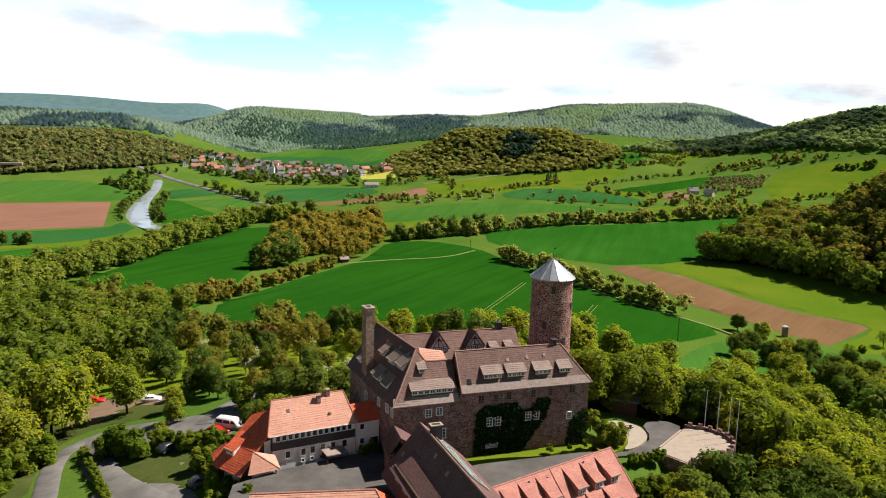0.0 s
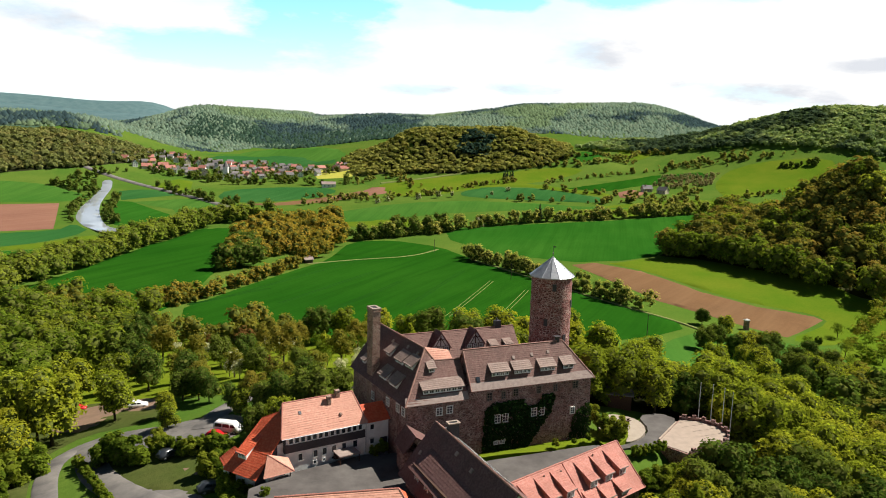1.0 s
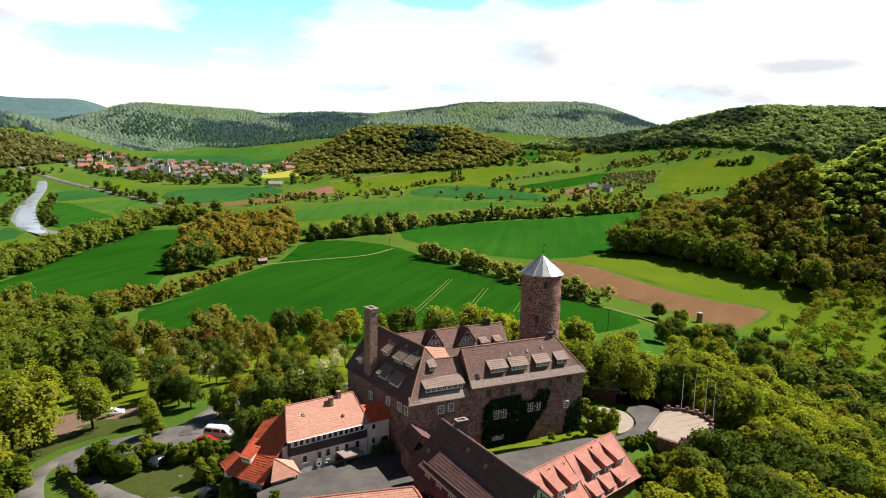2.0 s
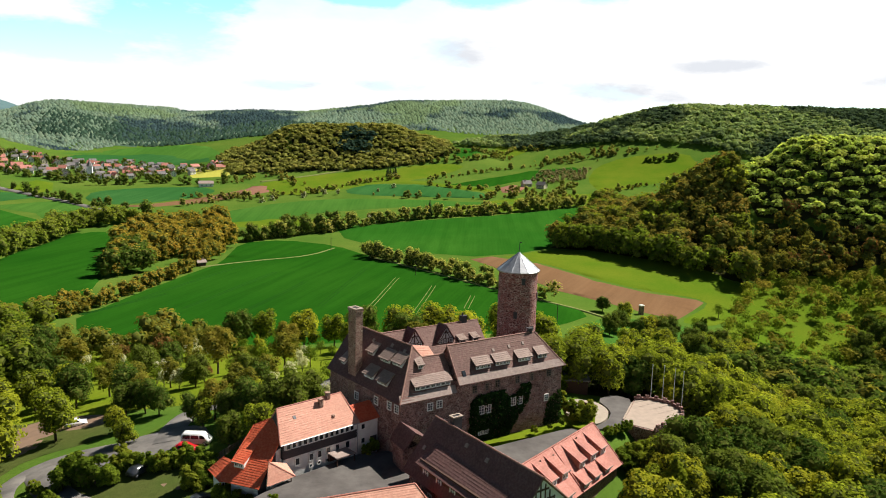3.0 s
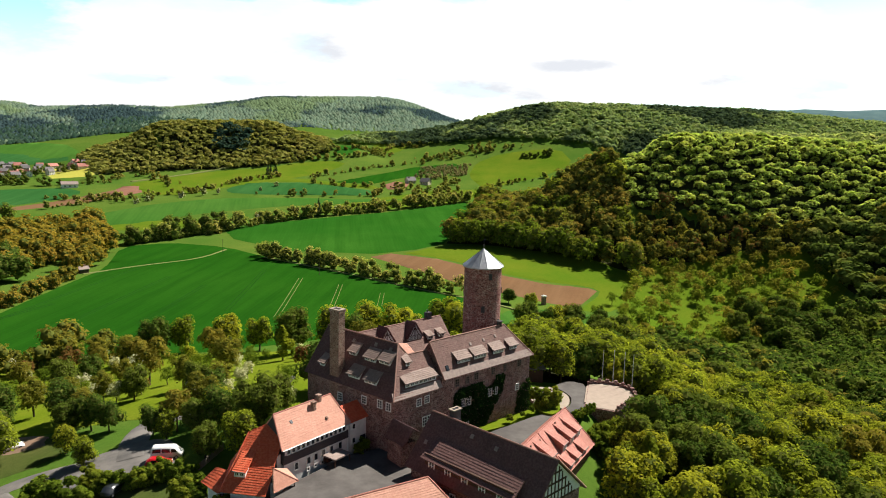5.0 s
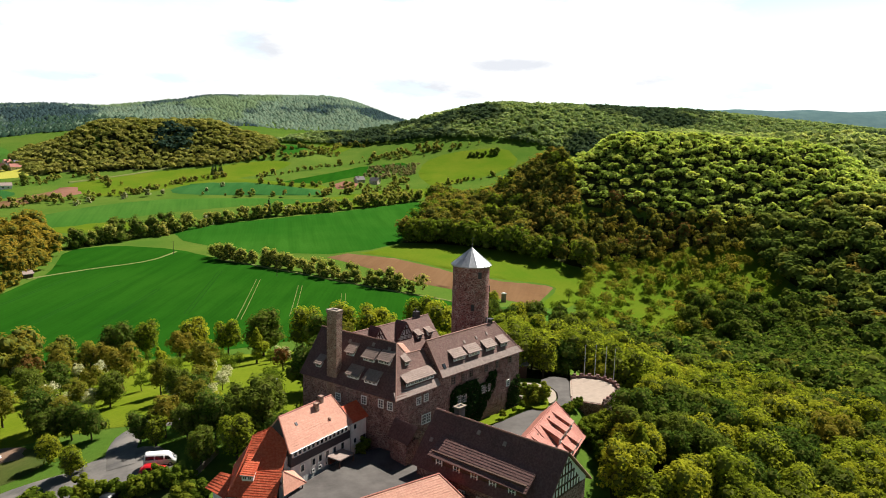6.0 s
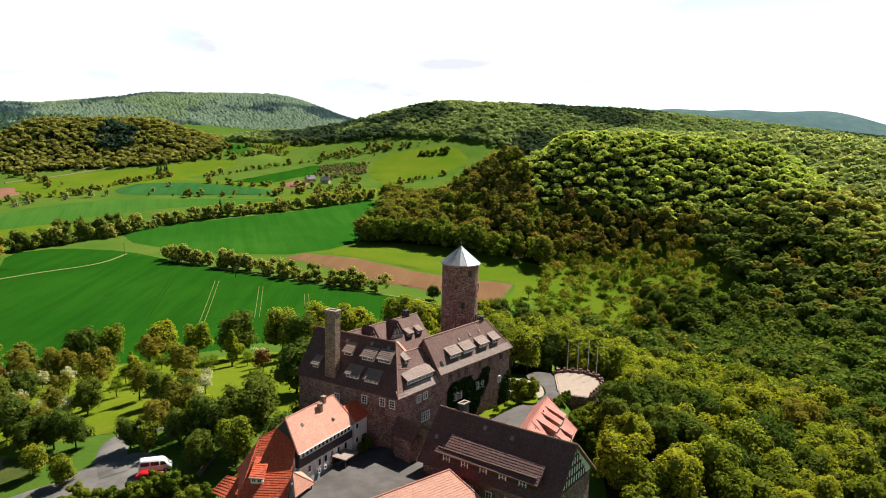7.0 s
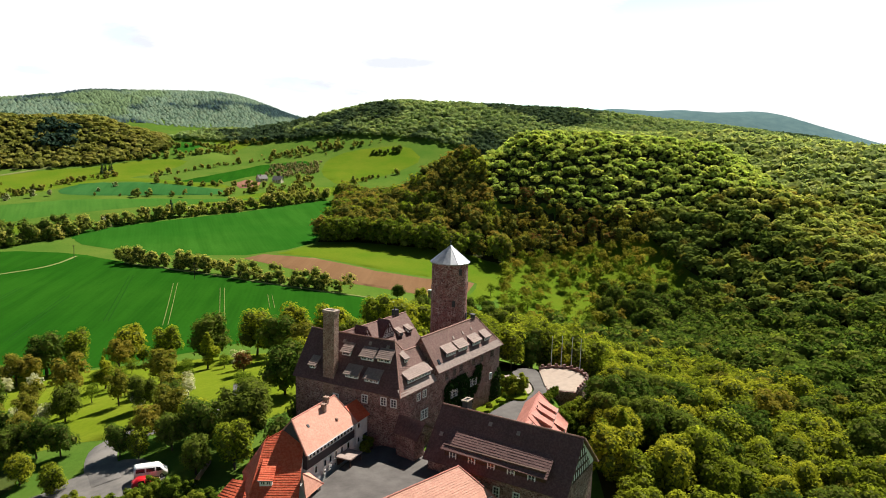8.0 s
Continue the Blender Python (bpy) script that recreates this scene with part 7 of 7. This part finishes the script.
for x, y, h in ((45.6, 117.8, 6.6), (47.2, 116.4, 6.8), (48.4, 114.6, 6.8), (48.9, 112.6, 6.8)):
    flagpole(x, y, h)

# the bench group on the gravel terrace, and the shed behind it
table = thing("picnic_table", "small pale picnic table on the gravel terrace", "table", (32.4, 117.2, -2.3))
bm = bmesh.new()
brick6(bm, (32.4, 117.2, -1.58), (0.75, 0.2, 0), (-0.1, 0.38, 0), (0, 0, 0.04))
part("tabletop", bm, M_PAVING, table)
for s in (-1, 1):
    bm = bmesh.new()
    brick6(bm, (32.4 + 0.55 * s, 117.2 + 0.15 * s, -1.95), (0.06, 0.02, 0), (-0.08, 0.3, 0), (0, 0, 0.35))
    part("leg", bm, M_BEAM, table)
    bm = bmesh.new()
    brick6(bm, (32.4 - 0.17 * s, 117.2 + 0.65 * s, -1.85), (0.75, 0.2, 0), (-0.04, 0.14, 0), (0, 0, 0.03))
    part("bench", bm, M_BEAM, table)
shed = thing("garden_shed", "small dark timber shed with a flat grey roof", "shed", (34, 126.5, -3))
SH = Frame(31.6, 125.6, 0.95, -0.3)
bm = bmesh.new()
prism(bm, [SH.xy(0.2, 0.2), SH.xy(4.4, 0.2), SH.xy(4.4, 3.0), SH.xy(0.2, 3.0)], -6, -0.2)
part("wall", bm, M_BEAM, shed)
roof(shed, mat_plain("grey_felt", (0.20, 0.19, 0.18), (0.13, 0.12, 0.12), 1.5, 0.9), (SH(-0.2, -0.3, -0.25), SH(4.8, -0.3, -0.25), SH(4.8, 3.4, 0.5), SH(-0.2, 3.4, 0.5)))

# ---------------------------------------------------------------- vehicles
def vehicle(name, label, category, x, y, heading, length, width, profile, glass, paint, roof_z, at=None):
    """A vehicle from its side profile: a rounded body, window bands, lamps and four wheels."""
    g = float(land(x, y)) + 0.16 if at is None else at
    ob = thing(name, label, category)
    bm = bmesh.new()
    side = []
    for s, inset in ((-1, 0.0), (1, 0.0)):
        ring = []
        for px, pz in profile:
            lean = 0.10 * max(0, pz - 0.95)
            ring.append(bm.verts.new((px * length, s * (width / 2 - lean), pz)))
        side.append(ring)
    bm.faces.new(side[0]), bm.faces.new(side[1])
    n = len(profile)
    for i in range(n):
        bm.faces.new((side[0][i], side[0][(i + 1) % n], side[1][(i + 1) % n], side[1][i]))
    bmesh.ops.recalc_face_normals(bm, faces=bm.faces)
    bmesh.ops.bevel(bm, geom=list(bm.edges), offset=0.06, segments=2, affect="EDGES")
    body = part("body", bm, paint, None, smooth=True)
    body.parent = ob
    for quad in glass:
        for s in (-1, 1):
            bm = bmesh.new()
            pts = [Vector((px * length, s * (width / 2 - 0.10 * max(0, pz - 0.95) + 0.012), pz)) for px, pz in quad]
            face(bm, *pts)
            o = part("side_window", bm, M_GLASS, None)
            o.parent = ob
    for px in (-0.32, 0.31):
        for s in (-1, 1):
            bm = bmesh.new()
            tube(bm, (px * length, s * (width / 2 - 0.20), 0.33), (px * length, s * (width / 2 + 0.02), 0.33), 0.33, 0.33, 16)
            wheel = part("wheel", bm, M_METAL, None)
            wheel.parent = ob
            bm = bmesh.new()
            tube(bm, (px * length, s * (width / 2), 0.33), (px * length, s * (width / 2 + 0.03), 0.33), 0.2, 0.18, 10)
            part("rim", bm, M_ZINC, wheel)
    for s in (-1, 1):
        bm = bmesh.new()
        brick6(bm, (0.492 * length, s * width * 0.36, 0.78), (0.03, 0, 0), (0, 0.16, 0), (0, 0, 0.09))
        part("headlight", bm, M_WHITE, None).parent = ob
    ob.matrix_basis = Matrix.Translation((x, y, g)) @ Matrix.Rotation(heading, 4, "Z")
    return ob


M_VAN = mat_plain("white_car_paint", (0.80, 0.80, 0.80), (0.70, 0.70, 0.70), 1.0, 0.3, 0.0, 0.5, 0.02)
M_CAR_RED = mat_plain("red_car_paint", (0.55, 0.012, 0.02), (0.45, 0.01, 0.015), 1.0, 0.28, 0.0, 0.5, 0.02)
M_CAR_DARK = mat_plain("dark_car_paint", (0.02, 0.024, 0.032), (0.03, 0.034, 0.04), 1.0, 0.28, 0.0, 0.5, 0.02)
VAN_SIDE = [(-0.5, 0.35), (-0.5, 1.1), (-0.47, 1.9), (-0.40, 1.97), (0.20, 1.97), (0.26, 1.9), (0.40, 1.22), (0.485, 1.02), (0.5, 0.75), (0.5, 0.35)]
VAN_GLASS = [[(0.15, 1.18), (0.36, 1.2), (0.265, 1.74), (0.15, 1.78)], [(-0.14, 1.18), (0.11, 1.18), (0.11, 1.78), (-0.14, 1.78)], [(-0.44, 1.18), (-0.18, 1.18), (-0.18, 1.78), (-0.43, 1.78)]]
CAR_SIDE = [(-0.5, 0.32), (-0.5, 0.85), (-0.42, 0.98), (-0.32, 1.40), (-0.22, 1.47), (0.06, 1.46), (0.24, 0.98), (0.46, 0.84), (0.5, 0.62), (0.5, 0.32)]
CAR_GLASS = [[(-0.02, 1.0), (0.20, 1.0), (0.07, 1.36), (-0.02, 1.38)], [(-0.32, 1.02), (-0.05, 1.0), (-0.05, 1.38), (-0.24, 1.38)]]
vehicle("van", "white passenger van parked on the asphalt loop", "van", -36.4, 123.4, -0.25, 4.9, 1.9, VAN_SIDE, VAN_GLASS, M_VAN, 1.97)
vehicle("car", "bright red hatchback parked beside the white van", "car", -37.9, 120.9, -0.25, 4.0, 1.7, CAR_SIDE, CAR_GLASS, M_CAR_RED, 1.47)
vehicle("car", "dark car parked under trees by the drive", "car", -34.0, 101.5, 0.5, 4.2, 1.75, CAR_SIDE, CAR_GLASS, M_CAR_DARK, 1.47)
vehicle("car", "dark car half hidden between the hedges", "car", -44.5, 116.4, 0.9, 4.2, 1.75, CAR_SIDE, CAR_GLASS, M_CAR_DARK, 1.47)
vehicle("car", "light car parked on the gravel yard", "car", -61.5, 151.5, 0.3, 4.2, 1.75, CAR_SIDE, CAR_GLASS, M_VAN, 1.47)
vehicle("car", "red car parked on the gravel yard", "car", -78.0, 160.5, 0.2, 4.2, 1.75, CAR_SIDE, CAR_GLASS, M_CAR_RED, 1.47)

fence = thing("garden_fence", "pale weathered timber fence beside the drive", "fence", (-30, 118, -6))
for k in range(13):
    t = k / 12
    x, y = -32.6 + 4.6 * t, 115.4 + 5.4 * t
    bm = bmesh.new()
    g = float(land(x, y))
    brick6(bm, (x, y, g + 0.55), (0.15, 0.17, 0), (-0.02, 0.02, 0), (0, 0, 0.6))
    part("board", bm, M_PAVING, fence)

# ---------------------------------------------------------------- small structures in the valley
def turret_house(x, y):
    g = float(land(x, y))
    ob = thing("transformer_tower", "small square brick transformer tower on the meadow", "tower", (x, y, g))
    bm = bmesh.new()
    brick6(bm, (x, y, g + 1.6), (0.8, 0.15, 0), (-0.15, 0.8, 0), (0, 0, 2.4))
    part("wall", bm, M_CHIM, ob)
    bm = bmesh.new()
    brick6(bm, (x, y, g + 4.1), (1.0, 0.19, 0), (-0.19, 1.0, 0), (0, 0, 0.12))
    brick6(bm, (x, y, g + 4.32), (0.66, 0.12, 0), (-0.12, 0.66, 0), (0, 0, 0.12))
    part("roof", bm, M_RENDER, ob, "pale flat cap")
    return ob


turret_house(138.5, 283.5)


def power_pole(x, y, h=8.5):
    g = float(land(x, y))
    ob = thing("power_pole", "grey timber power pole with a cross-arm", "pole", (x, y, g), "power poles")
    bm = bmesh.new()
    tube(bm, (x, y, g - 0.5), (x, y, g + h), 0.16, 0.11, 7)
    part("pole", bm, M_BARK, ob)
    bm = bmesh.new()
    brick6(bm, (x, y, g + h - 0.5), (0.9, 0.1, 0), (-0.01, 0.06, 0), (0, 0, 0.07))
    part("cross_arm", bm, M_BARK, ob)


for x, y in ((87, 257), (19, 452), (52, 356), (122, 172)):
    power_pole(x, y)


def house(name, label, L, Wd, Hw, Hr, wall, tiles, category="house"):
    """A village house at the origin with its gable roof, chimney and windows."""
    ob = thing(name, label, category)
    bm = bmesh.new()
    prism(bm, [(-L / 2, -Wd / 2), (L / 2, -Wd / 2), (L / 2, Wd / 2), (-L / 2, Wd / 2)], -3, Hw)
    for s in (-1, 1):
        face(bm, (s * L / 2, -Wd / 2, Hw), (s * L / 2, Wd / 2, Hw), (s * L / 2, 0, Hw + Hr))
    part("wall", bm, wall, None).parent = ob
    bm = bmesh.new()
    o, k = 0.5, Hr / (Wd / 2)
    for s in (-1, 1):
        a, b = Vector((-L / 2 - o, s * (Wd / 2 + o), Hw - o * k)), Vector((L / 2 + o, s * (Wd / 2 + o), Hw - o * k))
        c, d = Vector((L / 2 + o, 0, Hw + Hr + 0.1)), Vector((-L / 2 - o, 0, Hw + Hr + 0.1))
        t = Vector((0, 0, 0.3))
        face(bm, a, b, c, d), face(bm, a + t, b + t, c + t, d + t), face(bm, a, b, b + t, a + t), face(bm, b, c, c + t, b + t), face(bm, d, a, a + t, d + t)
    part("roof", bm, tiles, None).parent = ob
    bm = bmesh.new()
    brick6(bm, (L * 0.2, Wd * 0.1, Hw + Hr + 0.2), (0.4, 0, 0), (0, 0.4, 0), (0, 0, 0.9))
    part("chimney", bm, M_CHIM, None).parent = ob
    for s in (-1, 1):
        for i in range(3):
            for z in ((1.4, 4.0) if Hw > 4.4 else (1.5,)):
                bm = bmesh.new()
                brick6(bm, ((i - 1) * L * 0.3, s * (Wd / 2 + 0.02), z), (0.55, 0, 0), (0, 0.05, 0), (0, 0, 0.65))
                part("window", bm, M_GLASS, None).parent = ob
    for z in ((1.4, 4.0) if Hw > 4.4 else (1.5,)):
        for i in (-1, 1):
            bm = bmesh.new()
            brick6(bm, (-L / 2 - 0.02, i * Wd * 0.22, z), (0.05, 0, 0), (0, 0.55, 0), (0, 0, 0.65))
            part("window", bm, M_GLASS, None).parent = ob
    return ob


M_ROOF_GREY = mat_plain("grey_roof_tile", (0.13, 0.12, 0.125), (0.20, 0.18, 0.18), 0.6, 0.8)
M_CREAM = mat_plain("cream_render", (0.66, 0.58, 0.44), (0.55, 0.48, 0.37), 0.4, 0.9)
VILLAGE = [house("village_house", "white village house under a red tiled roof", 11, 8.5, 5.2, 4.2, M_RENDER, M_PINK), house("village_house", "white village house under a brick-red roof", 10, 8, 4.0, 4.0, M_RENDER, M_PINK), house("village_house", "cream village house under a grey roof", 12, 9, 5.0, 4.0, M_CREAM, M_ROOF_GREY), house("village_house", "white village house under a grey roof", 9.5, 8, 5.4, 3.4, M_RENDER, M_ROOF_GREY), house("village_house", "pale barn under a long brown roof", 16, 9, 4.2, 4.4, M_CREAM, M_PINK)]
r = random.Random(12)
VIL = [(-330, 850), (-312, 885), (-290, 980), (-262, 965), (-232, 960), (-180, 990), (-110, 925), (-62, 905), (-62, 885), (-120, 858), (-150, 838), (-195, 822), (-262, 826)]
VSPOTS = scatter(VIL, 11.5, ([(-290, 880), (-250, 905), (-232, 880), (-262, 860)],), 77)
first = [True] * len(VILLAGE)
for x, y in VSPOTS:
    k = r.choice((0, 1, 2, 2, 3, 3, 3, 4))
    m = Matrix.Translation((x, y, float(land(x, y)))) @ Matrix.Rotation(r.choice((0.3, 0.5, 1.9, 2.1, 0.1)) + r.uniform(-0.2, 0.2), 4, "Z") @ Matrix.Diagonal((0.68, 0.68, 0.64 * r.uniform(0.9, 1.15), 1))
    ob = VILLAGE[k] if first[k] else copy_thing(VILLAGE[k], Matrix())
    first[k] = False
    ob.matrix_basis = m
    ob["group"] = "village houses"
church = thing("church", "small pale village church with a dark steeple", "church", (-196, 850, float(land(-196, 850))))
gz = float(land(-196, 850))
bm = bmesh.new()
brick6(bm, (-196, 850, gz + 5), (2.6, 0, 0), (0, 2.6, 0), (0, 0, 6.5))
part("wall", bm, M_RENDER, church)
bm = bmesh.new()
tube(bm, (-196, 850, gz + 11.4), (-196, 850, gz + 18), 3.6, 0.1, 8)
part("spire", bm, M_ROOF_GREY, church)
barn = house("field_barn", "long white barn with a pale roof between the fields", 14, 7, 3.2, 2.2, M_RENDER, M_LIP, "barn")
barn.matrix_basis = Matrix.Translation((-74, 776, float(land(-74, 776)))) @ Matrix.Rotation(0.15, 4, "Z")
hut = house("field_hut", "small hut with a pale roof beside the field track", 4.5, 3, 2.2, 1.0, M_BEAM, M_LIP, "hut")
hut.matrix_basis = Matrix.Translation((-56, 424, float(land(-56, 424)))) @ Matrix.Rotation(0.4, 4, "Z")
for x, y in ((250, 682), (238, 693)):
    farm = house("farmhouse", "farmhouse with a dark roof among trees", 9, 6.5, 3.0, 3.0, M_CREAM, M_ROOF_GREY)
    farm.matrix_basis = Matrix.Translation((x, y, float(land(x, y)))) @ Matrix.Rotation(x * 0.7, 4, "Z")

# motorway viaduct at the wood's foot
viaduct = thing("viaduct", "grey concrete road viaduct on slender piers", "bridge", (-440, 738, -10))
start = Vector((-424, 742, 0))
bm = bmesh.new()
c = start - Vector((0.93, 0.36, 0)) * 50
brick6(bm, (c.x, c.y, 3.6), Vector((0.93, 0.36, 0)) * 52, Vector((-0.36, 0.93, 0)) * 5, (0, 0, 1.0))
part("deck", bm, M_PAVING, viaduct)
for k in range(6):
    p = start - Vector((0.93, 0.36, 0)) * (3 + 15 * k)
    bm = bmesh.new()
    brick6(bm, (p.x, p.y, -5.5), Vector((0.93, 0.36, 0)) * 1.1, Vector((-0.36, 0.93, 0)) * 3.6, (0, 0, 8.2))
    part("pier", bm, M_PAVING, viaduct)

# a poplar and a dark conifer group in the far hedges
stuff_wood("poplar", "single slender dark poplar in the hedge", [(107, 562), (108, 563)], (("cone", 160, 0.04, 0.9, 1),), L_SPRUCE, 91, 13, 0.05, "tree")
stuff_wood("conifers", "dark conifer group on the far meadow", [(112, 782), (116, 784), (119, 781), (114, 787), (122, 786)], (("cone", 120, 0.05, 0.9, 1),), L_SPRUCE, 92, 11, 0.2, "tree")
stuff_wood("village_trees", "green trees between the village houses", scatter(VIL, 9.5, (), 93), HEDGE, L_DEEP, 93, 6.0, 0.4, "trees")
